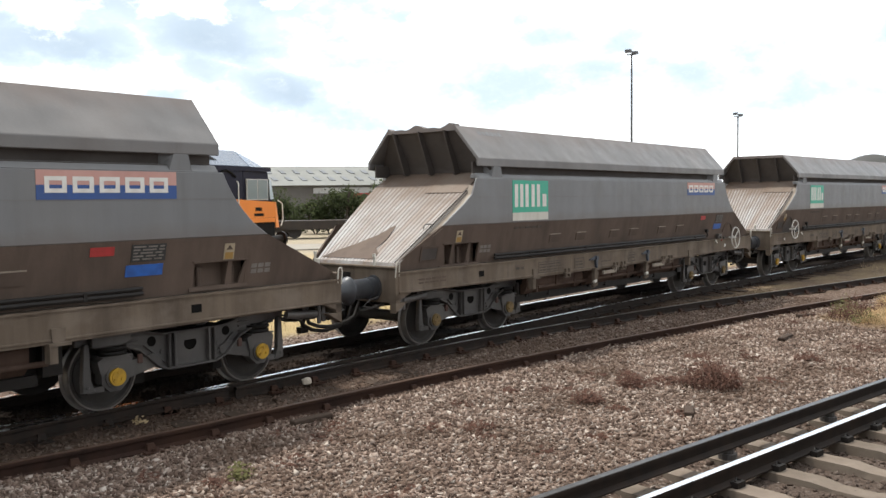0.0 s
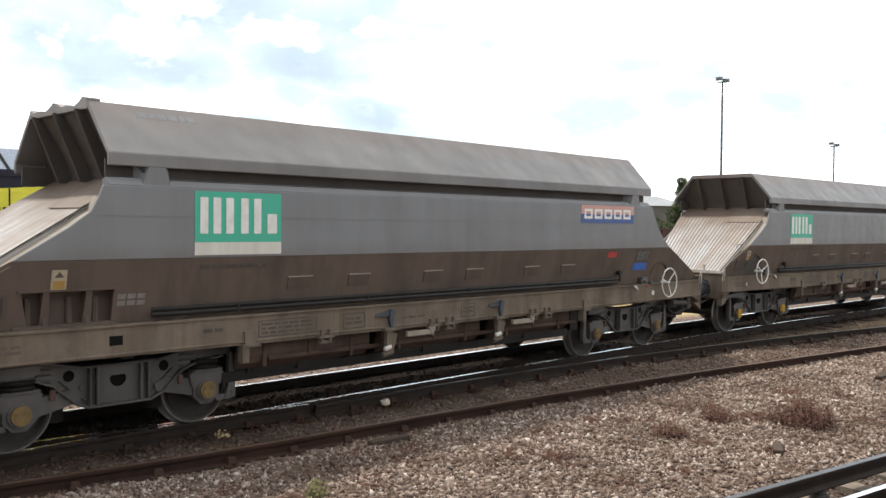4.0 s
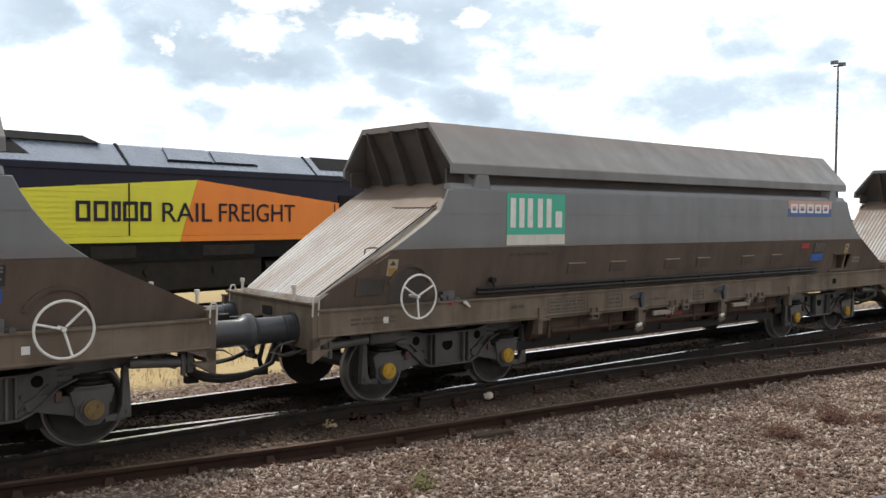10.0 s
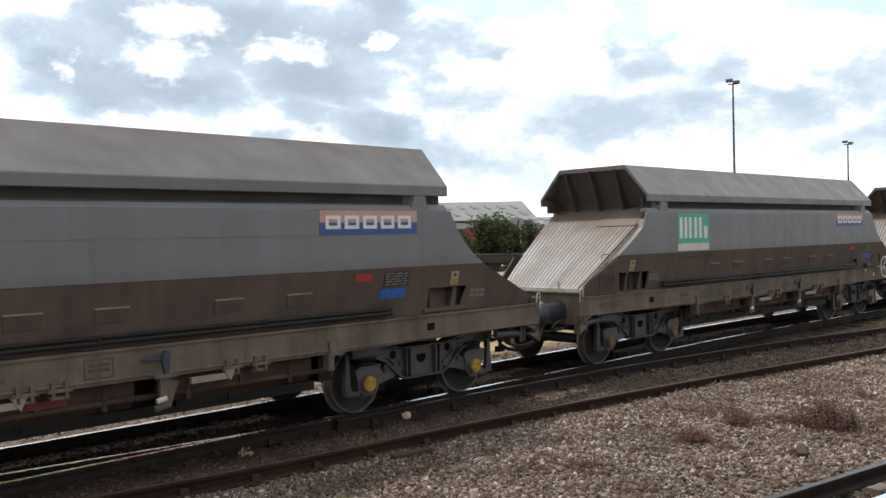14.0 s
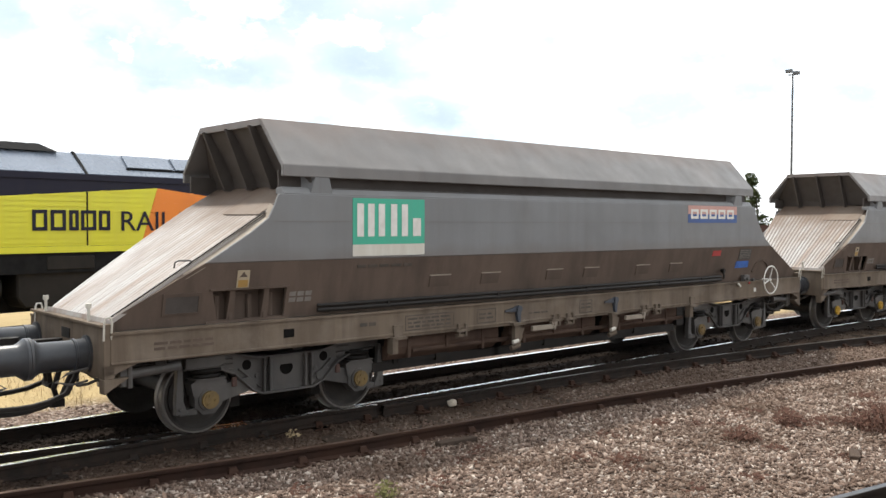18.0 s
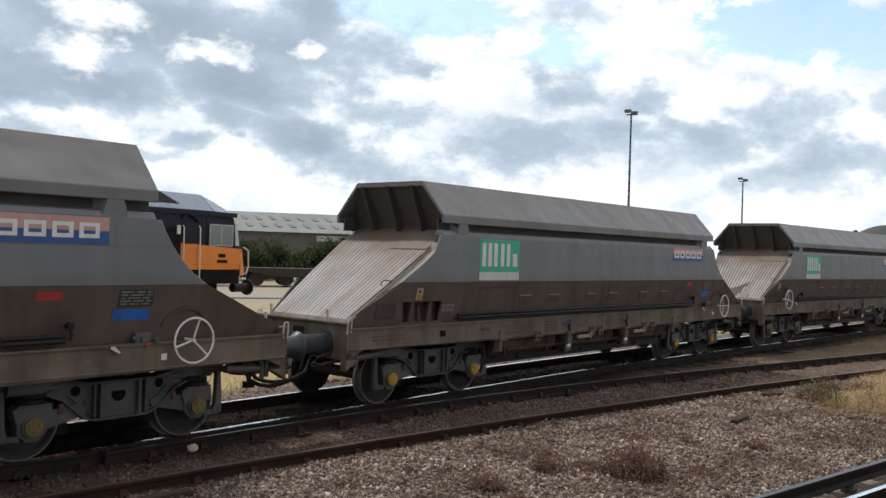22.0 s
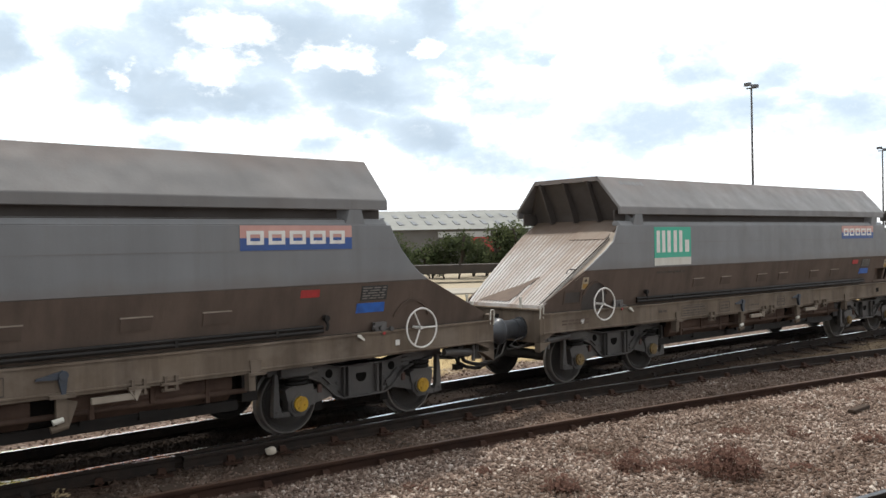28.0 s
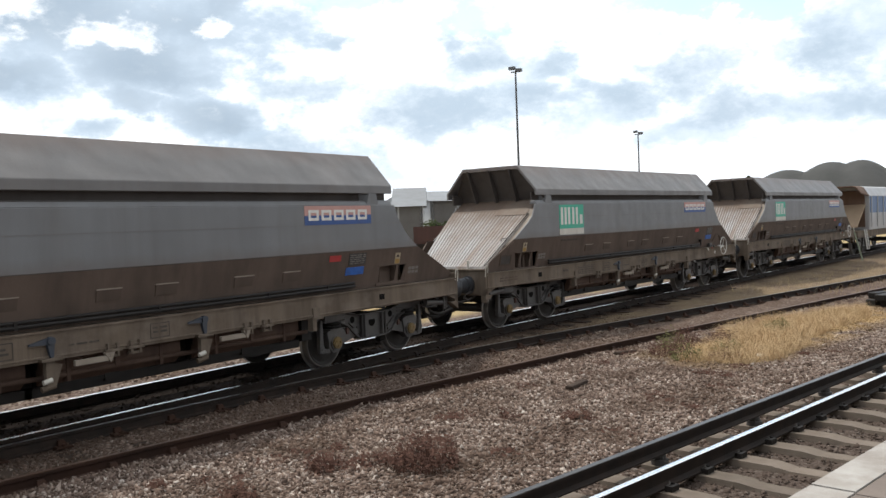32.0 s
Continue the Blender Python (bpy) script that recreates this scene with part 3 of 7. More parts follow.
        L(vo.outputs["Distance"], bp.inputs["Height"])
        bp.invert = True
        L(bp.outputs[0], bs.inputs["Normal"])
    L(col, bs.inputs["Base Color"])
    return m


def rail_shape(points, top=0.0, height=0.155, w=0.07, foot=0.14):
    """A flat-bottom rail along plan points: profile of head, web and foot; the running top is material 1."""
    right = [(foot / 2, -height), (foot / 2, -height + 0.014), (0.012, -height + 0.034), (0.010, -0.045), (w / 2, -0.036), (w / 2, -0.010), (w / 2 - 0.003, -0.003), (w / 2 - 0.010, -0.0006)]
    prof = right + [(-x, z) for x, z in reversed(right)]
    s = Shape()
    verts, faces, mi = [], [], []
    n, k = len(points), len(prof)
    for i, (x, y, z) in enumerate(points):
        a, b = points[max(i - 1, 0)], points[min(i + 1, n - 1)]
        t = Vector((b[0] - a[0], b[1] - a[1], 0)).normalized()
        q = Vector((-t.y, t.x, 0))
        verts += [(x + q.x * o, y + q.y * o, z + top + h) for o, h in prof]
    for i in range(n - 1):
        for j in range(k):
            faces.append((i * k + j, (i + 1) * k + j, (i + 1) * k + (j + 1) % k, i * k + (j + 1) % k))
            mi.append(1 if 6 <= j <= 8 else 0)
    s.v, s.f, s.mi = verts, faces, mi
    s.add(verts[:k], [tuple(range(k))], 0)
    s.add(verts[-k:], [tuple(range(k - 1, -1, -1))], 0)
    return s


def rail(name, points, mats, label, parent, **kw):
    return part(name, rail_shape(points, **kw), mats, parent, label)


make_ground()
track_platform = thing("railway_track", "electrified track with concrete sleepers beside the platform", "track", kind="structure")
far_x = [-12, -6, 0, 8, 16, 30, 60, 120, 200]
rail("rail", [(x, 0, 0) for x in far_x], [RAIL_BLACK, RAIL_TOP], "polished running rail", track_platform)
rail("rail", [(x, -1.505, 0) for x in far_x], [RAIL_BLACK, RAIL_TOP], "polished running rail", track_platform)
rail("conductor_rail", [(x, 0.395, 0.076) for x in far_x], [RAIL_BLACK, CONDUCTOR], "dark steel conductor rail on insulators", track_platform, height=0.14, w=0.07, foot=0.12)

track_train = thing("railway_track", "oily track that carries the hopper train", "track", kind="structure")
rail("rail", [on_train(s, 0.7525, 0.03) for s in (-60, -30, 0, 8, 15, 16.5, 18, 19.5, 21, 22.6, 30, 60, 120, 200)], [RAIL_BLACK, RAIL_TOP], "polished running rail", track_train, w=0.078)
rail("rail", [on_train(s, -0.7525, 0.03) for s in (-60, -30, 0, 8, 15, 16.5, 18, 19.5, 21, 22.6, 30, 60, 120, 200)], [RAIL_BLACK, RAIL_TOP], "polished running rail", track_train, w=0.078)

track_siding = thing("railway_track", "rusty siding that joins the train's track", "track", kind="structure")
bend = [-14, -8, -4, -2, 0, 1, 2, 3, 4, 5, 6, 7, 8, 9, 10, 11, 12, 13, 14, 15, 17, 20, 26, 40, 80, 160]
rail("rail", [(x, siding_far_y(x), -0.004) for x in bend if x > 4], [RAIL_BLACK, RAIL_HALF], "half-polished rail of the siding", track_siding, w=0.06, foot=0.09)
rail("crossing_rail", [(x, siding_far_y(x), 0.024) for x in (-14, -8, -4, 0, 2, 4, 4.9)], [RAIL_BLACK, RAIL_TOP], "polished rail that crosses into the train's track", track_siding, w=0.07, foot=0.10)
rail("rail", [(x, siding_near_y(x), -0.04) for x in bend], [RAIL_SIDE, RAIL_DULL], "rust-brown outer rail of the siding", track_siding)

# ---- hopper wagons ----
TRAVEL = [(0.0, -4.316), (1.0, -6.061), (2.0, -7.813), (3.0, -9.597), (4.5, -12.340), (6.5, -16.138), (8.0, -19.074), (9.0, -21.007), (10.0, -22.970), (11.0, -24.985),
          (12.0, -27.024), (13.0, -29.087), (14.0, -31.173), (15.5, -34.280), (17.5, -38.240), (19.0, -41.071), (20.0, -42.934), (21.0, -44.856), (22.0, -46.853), (23.0,
          -48.858), (24.0, -50.829), (25.0, -52.829), (26.5, -55.899), (28.5, -60.041), (30.0, -63.187), (31.0, -65.330), (32.0, -67.531)]
WHEEL_R, AXLE_Z = 0.395, 0.425
HOOD_END, BACK_TOP, BACK_LOW = 4.81, 4.78, 4.42
SIDE = [(4.86, 2.545), (4.92, 2.42), (5.02, 2.27), (5.14, 2.13), (5.30, 1.98), (5.52, 1.84)]
SIDE_L = [(4.86, 2.545), (4.90, 2.44), (4.98, 2.30), (5.20, 2.15), (5.50, 1.98), (5.75, 1.84)]
FOOT = (6.74, 1.32)


def lower_y(z):
    """The lower side sheets lean in towards the solebar."""
    return -1.40 + 0.16 * (1.84 - z) / 0.6


def sheet_z(a):
    return 1.33 + (6.74 - a) * 0.572


def both(pts):
    """An outline for the +x end and its mirror image, as one outline."""
    return [(-x, z) for x, z in pts] + [(x, z) for x, z in reversed(pts)]


def flip(shape):
    """The same shape on the far side (y turned round)."""
    s = Shape()
    s.v, s.f, s.mi = [(x, -y, z) for x, y, z in shape.v], [tuple(reversed(f)) for f in shape.f], list(shape.mi)
    return s


def turn(shape):
    """The same shape at the other end (x turned round)."""
    s = Shape()
    s.v, s.f, s.mi = [(-x, y, z) for x, y, z in shape.v], [tuple(reversed(f)) for f in shape.f], list(shape.mi)
    return s


def squeeze_to_view(shape):
    """Squeezes the off side and both ends in to fit the camera's view; buffers reach out as far."""
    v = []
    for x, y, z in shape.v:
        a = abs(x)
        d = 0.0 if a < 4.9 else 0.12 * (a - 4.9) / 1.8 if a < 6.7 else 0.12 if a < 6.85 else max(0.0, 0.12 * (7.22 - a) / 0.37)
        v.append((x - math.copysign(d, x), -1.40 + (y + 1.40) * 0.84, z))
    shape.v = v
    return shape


def shape_upper_side(off=0.0):
    s = Shape().prism([(-x + off, z) for x, z in SIDE_L] + list(reversed(SIDE)), -1.40, -1.355)
    # sloping ledge under the slot
    p = [(-4.80 + off, -1.399, 2.545), (-4.80 + off, -1.325, 2.625), (-4.80 + off, -1.19, 2.61), (-4.80 + off, -1.19, 2.545)]
    s.loft(p, [(4.80, y, z) for _, y, z in p])
    return s


def shape_slot_back():
    """Back wall of the slot between the ledge and the hood."""
    return Shape().box(-4.78, 4.78, -1.235, -1.20, 2.60, 2.80)


def shape_lower_side(left_open, off=0.0):
    """Lower side sheet with a rectangular opening cut through it near one end."""
    lo = lambda z: lower_y(z) + 0.045
    a0, a1, z0, z1 = (-5.64, -4.73, 1.26, 1.56) if left_open else (4.50, 5.22, 1.30, 1.56)
    s = Shape()
    end = [(5.52, 1.84), FOOT, (6.74, 1.21)]
    if left_open:
        s.prism([(a0, 1.21), (a0, 1.84), (-5.75 + off * 0.3, 1.84), (-6.74 + off, 1.32), (-6.74 + off, 1.21)], lower_y, lo)
        s.prism([(a1, 1.21), (a1, 1.84)] + end, lower_y, lo)
        s.prism([(a0, z1), (a0, 1.84), (a1, 1.84), (a1, z1)], lower_y, lo)
    else:
        s.prism([(-6.74 + off, 1.21), (-6.74 + off, 1.32), (-5.75 + off, 1.84), (a0, 1.84), (a0, 1.21)], lower_y, lo)
        s.prism([(a1, 1.21), (a1, 1.84)] + end, lower_y, lo)
        s.prism([(a0, z1), (a0, 1.84), (a1, 1.84), (a1, z1)], lower_y, lo)
    s.prism([(a0, 1.21), (a0, z0), (a1, z0), (a1, 1.21)], lower_y, lo)
    return s


def shape_hood_side():
    p = [(-1.40, 2.73), (-1.40, 2.855), (-0.85, 3.375), (-0.81, 3.375), (-0.815, 3.33), (-1.345, 2.835), (-1.345, 2.73)]
    return Shape().loft([(-HOOD_END, y, z) for y, z in p], [(HOOD_END, y, z) for y, z in p])


def shape_hood_bars():
    """Plain bars of faint writing near the top of the hood sheet."""
    s = Shape()
    x = -4.35
    for w in (0.10, 0.07, 0.09, 0.10, 0.06, 0.09):
        q = [(x + dx, -1.40 + 0.55 * f - 0.001, 2.855 + 0.52 * f + 0.001) for dx, f in ((0, 0.74), (w, 0.74), (w, 0.86), (0, 0.86))]
        s.loft(q, [(a, b + 0.006, c - 0.006) for a, b, c in q])
        x += w + 0.025
    return s


def shape_post():
    """Bracket across the slot: narrow under the hood, flared towards the ledge."""
    a = [(-0.14, -1.385, 2.56), (0.14, -1.385, 2.56), (0.09, -1.395, 2.735), (-0.09, -1.395, 2.735)]
    return Shape().loft(a, [(-0.20, -1.21, 2.56), (0.20, -1.21, 2.56), (0.20, -1.21, 2.735), (-0.20, -1.21, 2.735)])


def shape_end_wall(wavy):
    """The leaning end wall under the hood and its top beam, at the -x end."""
    s = Shape()
    s.loft([(-BACK_LOW, -1.36, 2.60), (-BACK_LOW, 1.36, 2.60), (-BACK_LOW - 0.06, 1.36, 2.85), (-BACK_TOP, 0.83, 3.34), (-BACK_TOP, -0.83, 3.34), (-BACK_LOW - 0.06, -1.36, 2.85)],
           [(-BACK_LOW + 0.03, -1.36, 2.60), (-BACK_LOW + 0.03, 1.36, 2.60), (-BACK_LOW - 0.03, 1.36, 2.85), (-BACK_TOP + 0.03, 0.83, 3.34), (-BACK_TOP + 0.03, -0.83, 3.34), (-BACK_LOW - 0.03, -1.36, 2.85)])
    return s


def shape_top_beam(wavy):
    """The top edge over the end wall, one bar that may be bent."""
    s = Shape()
    n = 14
    for i in range(n + 1):
        y = -0.84 + 1.68 * i / n
        dz = wavy * (0.028 * math.sin(y * 7.3 + 1) + 0.02 * math.sin(y * 15))
        s.v += [(-HOOD_END, y, 3.30), (-BACK_TOP + 0.1, y, 3.30), (-BACK_TOP + 0.1, y, 3.375 + dz), (-HOOD_END, y, 3.375 + dz)]
    f = [(4 * i + j, 4 * i + (j + 1) % 4, 4 * i + 4 + (j + 1) % 4, 4 * i + 4 + j) for i in range(n) for j in range(4)]
    s.f = [(0, 3, 2, 1)] + f + [(4 * n, 4 * n + 1, 4 * n + 2, 4 * n + 3)]
    s.mi = [0] * len(s.f)
    return s


def shape_gusset():
    return Shape().loft([(-4.845, -0.02, 3.31), (-4.60, -0.02, 3.31), (-4.42, -0.02, 2.62), (-4.56, -0.02, 2.62)],
                        [(-4.845, 0.02, 3.31), (-4.60, 0.02, 3.31), (-4.42, 0.02, 2.62), (-4.56, 0.02, 2.62)])


def sheet_far(a):
    """Off-side edge of the slope sheet, narrowed towards the foot to fit the camera's view."""
    return 0.62 + 0.58 * min(1.0, max(0.0, (6.72 - a) / 1.9)) ** 0.8


SHEET_NEAR = -1.28


def shape_sheet():
    """Ribbed slope sheet at the -x end, one folded plate: ridges fade out towards the top."""
    s = Shape()
    n, h = 23, 0.013
    stations = [(6.72, 0.0), (6.69, 1.0), (6.2, 1.0), (5.6, 0.9), (5.1, 0.7), (4.85, 0.25), (4.40, 0.0)]
    prof = []
    for i in range(n):
        prof += [(i / n, 0.0), ((i + 0.34) / n, 0.1), ((i + 0.56) / n, 1.0), ((i + 0.80) / n, 1.0)]
    prof.append((1.0, 0.0))
    k = len(prof)
    for a, f in stations:
        wide = sheet_far(a) - SHEET_NEAR
        jit = [random.Random(int(a * 100) * 7 + j // 4).uniform(0.6, 1.0) for j in range(k)]
        s.v += [(-a, SHEET_NEAR + wide * u, sheet_z(a) + r * f * h * jit[j]) for j, (u, r) in enumerate(prof)]
    for i in range(len(stations) - 1):
        for j in range(k - 1):
            s.f.append((i * k + j, i * k + j + 1, (i + 1) * k + j + 1, (i + 1) * k + j))
            s.mi.append(1 if j % 4 in (1, 2) and i < 5 else 0)
    # underside and folded lip along the foot
    lip = [(-6.72, sheet_z(6.72)), (-6.75, sheet_z(6.72) + 0.015), (-6.76, sheet_z(6.72) - 0.03), (-6.70, sheet_z(6.72) - 0.04), (-4.40, sheet_z(4.40) - 0.03), (-4.40, sheet_z(4.40))]
    s.loft([(x, SHEET_NEAR, z) for x, z in lip], [(x, sheet_far(-x), z) for x, z in lip], 1)
    return s


def shape_off_flank():
    """Upright flank under the off edge of the sheet."""
    s = Shape()
    line = [6.70, 6.2, 5.6, 5.0, 4.5]
    for a0, a1 in zip(line, line[1:]):
        q = [(-a0, sheet_far(a0) - 0.02, sheet_z(a0) - 0.03), (-a1, sheet_far(a1) - 0.02, sheet_z(a1) - 0.03), (-a1, sheet_far(a1) + 0.02, sheet_z(a1) - 0.50), (-a0, sheet_far(a0) + 0.02, max(1.0, sheet_z(a0) - 0.50))]
        s.loft(q, [(x, y - 0.02, z - 0.03) for x, y, z in q])
    return s


def shape_inner_sheet():
    """Plain end sheet of the other end: it stays below the edge of the side plates."""
    line = [(6.72, 1.25), (6.1, 1.53), (5.48, 1.79), (5.10, 2.02), (4.85, 2.30), (4.42, 2.60)]
    s = Shape()
    for (a0, z0), (a1, z1) in zip(line, line[1:]):
        w0, w1 = (-1.34 if z > 1.85 else lower_y(z) + 0.05 for z in (z0, z1))
        q = [(-a0, w0, z0), (-a0, -w0, z0), (-a1, -w1, z1), (-a1, w1, z1)]
        s.loft(q, [(x, y, z - 0.03) for x, y, z in q])
    return s


def shape_scrape(small):
    """Dark bare-steel scrape on the foot of the slope sheet."""
    if small:
        pts = [(6.66, 0.40), (6.66, -0.40), (6.5, -0.48), (6.35, -0.45), (6.05, -0.58), (6.02, -0.54), (6.25, -0.28), (6.45, 0.10)]
        return Shape().loft([(-a, y, sheet_z(a) + 0.012) for a, y in pts], [(-a, y, sheet_z(a) + 0.0155) for a, y in pts])
    pts = [(6.66, 0.56), (6.66, -0.66), (6.54, -0.70), (6.42, -0.52), (6.2, -0.54), (5.90, -0.46), (5.86, -0.41), (6.1, -0.24), (6.3, 0.02), (6.5, 0.35)]
    return Shape().loft([(-a, y, sheet_z(a) + 0.012) for a, y in pts], [(-a, y, sheet_z(a) + 0.0155) for a, y in pts])


def shape_flange(edge):
    """Strip between the slope sheet and the edge of the side plate, near side of the -x end."""
    s = Shape()
    for (a0, z0), (a1, z1) in zip(edge, edge[1:]):
        o0, o1 = (-1.385 if z > 1.85 else lower_y(z) + 0.01 for z in (z0, z1))
        i0, i1 = max(-1.255, o0 + 0.03), max(-1.255, o1 + 0.03)
        q = [(-a0, o0, z0 - 0.02), (-a0, i0, max(z0 + 0.005, sheet_z(a0) - 0.03)), (-a1, i1, max(z1 + 0.005, sheet_z(a1) - 0.03)), (-a1, o1, z1 - 0.02)]
        s.loft(q, [(x, y, z - 0.025) for x, y, z in q])
    return s


FLANGE_TOP = SIDE_L[1:] + [(5.95, 1.735)]
FLANGE_FOOT = [(5.95, 1.735), (6.3, 1.55), FOOT]


# thin dark tube stands in for the shaded gap along the sheet's near edge
def shape_edge_gap_line():
    return Shape().ring([(-4.95, -1.245, sheet_z(4.95)), (-5.8, -1.245, sheet_z(5.8)), (-6.7, -1.235, sheet_z(6.7))], 0.014, 6)


def shape_grab(x, y, z, dx, dz):
    return Shape().ring([(x, y, z), (x, y - 0.02, z + dz * 0.8), (x + dx * 0.2, y - 0.02, z + dz), (x + dx * 0.8, y - 0.02, z + dz), (x + dx, y - 0.02, z + dz * 0.8), (x + dx, y, z)], 0.010, 6)


def shape_inner():
    """The hopper inside: floor and inner slopes, open above."""
    s = Shape()
    s.loft([(-4.40, -1.34, 2.62), (4.40, -1.34, 2.62), (4.40, 1.34, 2.62), (-4.40, 1.34, 2.62)], [(-3.2, -1.0, 1.35), (3.2, -1.0, 1.35), (3.2, 1.0, 1.35), (-3.2, 1.0, 1.35)])
    return s


def shape_frame():
    s = Shape()
    s.prism([(-6.74, 0.93), (-6.74, 1.22), (6.74, 1.22), (6.74, 0.93), (3.0, 0.90), (-3.0, 0.90)], -1.37, -1.29)
    s.prism([(-6.74, 0.93), (-6.74, 0.955), (6.74, 0.955), (6.74, 0.93)], -1.385, -1.30)
    return s


def shape_cap_strip():
    return Shape().box(-6.74, 6.74, -1.392, -1.27, 1.205, 1.228)


def shape_headstock():
    s = Shape().box(-6.80, -6.70, -1.36, 1.02, 0.80, 1.31)
    s.box(-6.83, -6.80, -1.36, 1.02, 1.28, 1.31)
    s.prism([(-6.80, 0.80), (-6.45, 0.93), (-6.80, 0.93)], -1.36, -1.28)
    s.prism([(-6.80, 0.66), (-6.80, 0.80), (-6.55, 0.80)], -1.36, -1.22)
    return s


def shape_pocket():
    return Shape().box(-6.806, -6.80, -0.32, -0.05, 1.10, 1.20)


def shape_sill():
    s = Shape().box(-6.7, 6.7, -0.28, 0.28, 0.80, 1.18)
    for a in (-6.2, -4.58, -2.9, 0, 2.9, 4.58, 6.2):
        s.box(a - 0.06, a + 0.06, -1.29, 1.29, 0.88, 1.20)
    s.box(-6.7, 6.7, -1.28, 1.28, 1.19, 1.23)
    return s


def shape_door():
    """One discharge hopper under the frame: a rounded brown apron over the doors."""
    prof = [(-1.16, 0.93), (-1.19, 0.86), (-1.19, 0.76), (-1.15, 0.67), (-1.06, 0.60), (-1.02, 0.60), (-1.02, 0.93)]
    s = Shape().loft([(-0.92, y, z) for y, z in prof], [(0.92, y, z) for y, z in prof])
    s.box(-0.03, 0.03, -1.215, -1.12, 0.70, 0.92)
    for x in (-0.62, 0.62):
        s.box(x - 0.025, x + 0.025, -1.205, -1.10, 0.62, 0.92)
    return s


def shape_chute():
    """Black discharge chute and its flap, close over the rails."""
    s = Shape().loft([(-0.93, -1.10, 0.90), (0.93, -1.10, 0.90), (0.93, 1.10, 0.90), (-0.93, 1.10, 0.90)], [(-0.90, -0.97, 0.53), (0.90, -0.97, 0.53), (0.90, 0.97, 0.53), (-0.90, 0.97, 0.53)])
    s.box(-1.06, 1.06, -1.02, -0.96, 0.47, 0.58)
    s.box(-0.70, 0.55, -1.06, -1.02, 0.55, 0.60)
    s.box(-0.10, 0.10, -1.08, -1.00, 0.53, 0.68)
    return s


# added dark boxes that fill the bright gaps between the chutes
def shape_gap_fill():
    return Shape().box(-2.95, 2.95, -0.90, 0.90, 0.55, 0.9).box(-3.10, -2.90, -1.05, 1.05, 0.55, 0.9).box(2.90, 3.10, -1.05, 1.05, 0.55, 0.9)


def shape_rod():
    return Shape().cyl((-2.9, -1.17, 0.70), (2.9, -1.17, 0.70), 0.03, 10)


def shape_bracket():
    """Door lever bracket hanging from the solebar."""
    s = Shape().box(-0.12, 0.12, -1.45, -1.30, 0.90, 0.935)
    s.box(-0.05, 0.05, -1.40, -1.33, 0.62, 0.91)
    s.prism([(-0.02, 0.90), (0.16, 0.84), (0.08, 0.62), (-0.02, 0.58)], -1.36, -1.31)
    s.cyl((-0.10, -1.37, 0.60), (0.06, -1.37, 0.63), 0.035, 10)
    return s


def shape_lever():
    """Bell-crank lever on the solebar: a pointed arm, a ringed pivot and a short leg."""
    s = Shape().prism([(-0.24, 1.085), (-0.23, 1.105), (-0.02, 1.15), (0.05, 1.14), (0.05, 1.09), (-0.02, 1.075)], -1.41, -1.385)
    s.prism([(-0.035, 1.09), (0.055, 1.10), (0.035, 0.935), (0.0, 0.935)], -1.42, -1.37)
    s.cyl((0.015, -1.435, 1.115), (0.015, -1.37, 1.115), 0.045, 12)
    return s


def shape_box_outline(x0, x1, z0, z1, y):
    """Thin painted frame round a block of writing."""
    s = Shape()
    for a, b, c, d in ((x0, x1, z0, z0 + 0.010), (x0, x1, z1 - 0.010, z1), (x0, x0 + 0.010, z0 + 0.010, z1 - 0.010), (x1 - 0.010, x1, z0 + 0.010, z1 - 0.010)):
        s.box(a, b, y - 0.003, y, c, d)
    return s


def shape_clamp():
    s = Shape().box(-0.11, 0.11, -1.43, -1.36, 0.895, 0.925)
    for x in (-0.06, 0.06):
        s.box(x - 0.015, x + 0.015, -1.42, -1.37, 0.84, 0.99)
    s.box(-0.09, 0.09, -1.40, -1.35, 0.83, 0.86)
    return s


def shape_lug():
    s = Shape().prism([(-0.06, 0.90), (-0.07, 1.05), (0.07, 1.05), (0.06, 0.90)], -1.40, -1.37)
    s.box(-0.11, 0.11, -1.44, -1.34, 0.885, 0.915)
    s.box(-0.10, -0.02, -1.42, -1.30, 0.72, 0.89)
    return s


def shape_link():
    return Shape().box(0.0, 0.42, -1.41, -1.36, 0.80, 0.86).prism([(0.36, 0.90), (0.50, 0.90), (0.44, 0.78)], -1.42, -1.36)


def shape_pipes():
    s = Shape()
    for z, r in ((1.345, 0.022), (1.295, 0.027)):
        s.ring([(-4.36, -1.345, z), (-4.22, -1.375, z), (3.70, -1.375, z), (3.84, -1.35, z)], r, 7)
    for a in (-3.4, -1.6, 0.2, 2.0, 3.2):
        s.box(a - 0.02, a + 0.02, -1.40, -1.33, 1.27, 1.36)
    return s


def shape_plate():
    """Raised rectangular plate on the lower side."""
    return Shape().prism([(-0.16, 1.47), (-0.16, 1.60), (0.16, 1.60), (0.16, 1.47)], lambda z: lower_y(z) - 0.012, lambda z: lower_y(z) + 0.01)


def shape_plate_rim():
    return Shape().prism([(-0.17, 1.603), (-0.17, 1.617), (0.17, 1.617), (0.17, 1.603)], lambda z: lower_y(z) - 0.02, lambda z: lower_y(z) + 0.01)


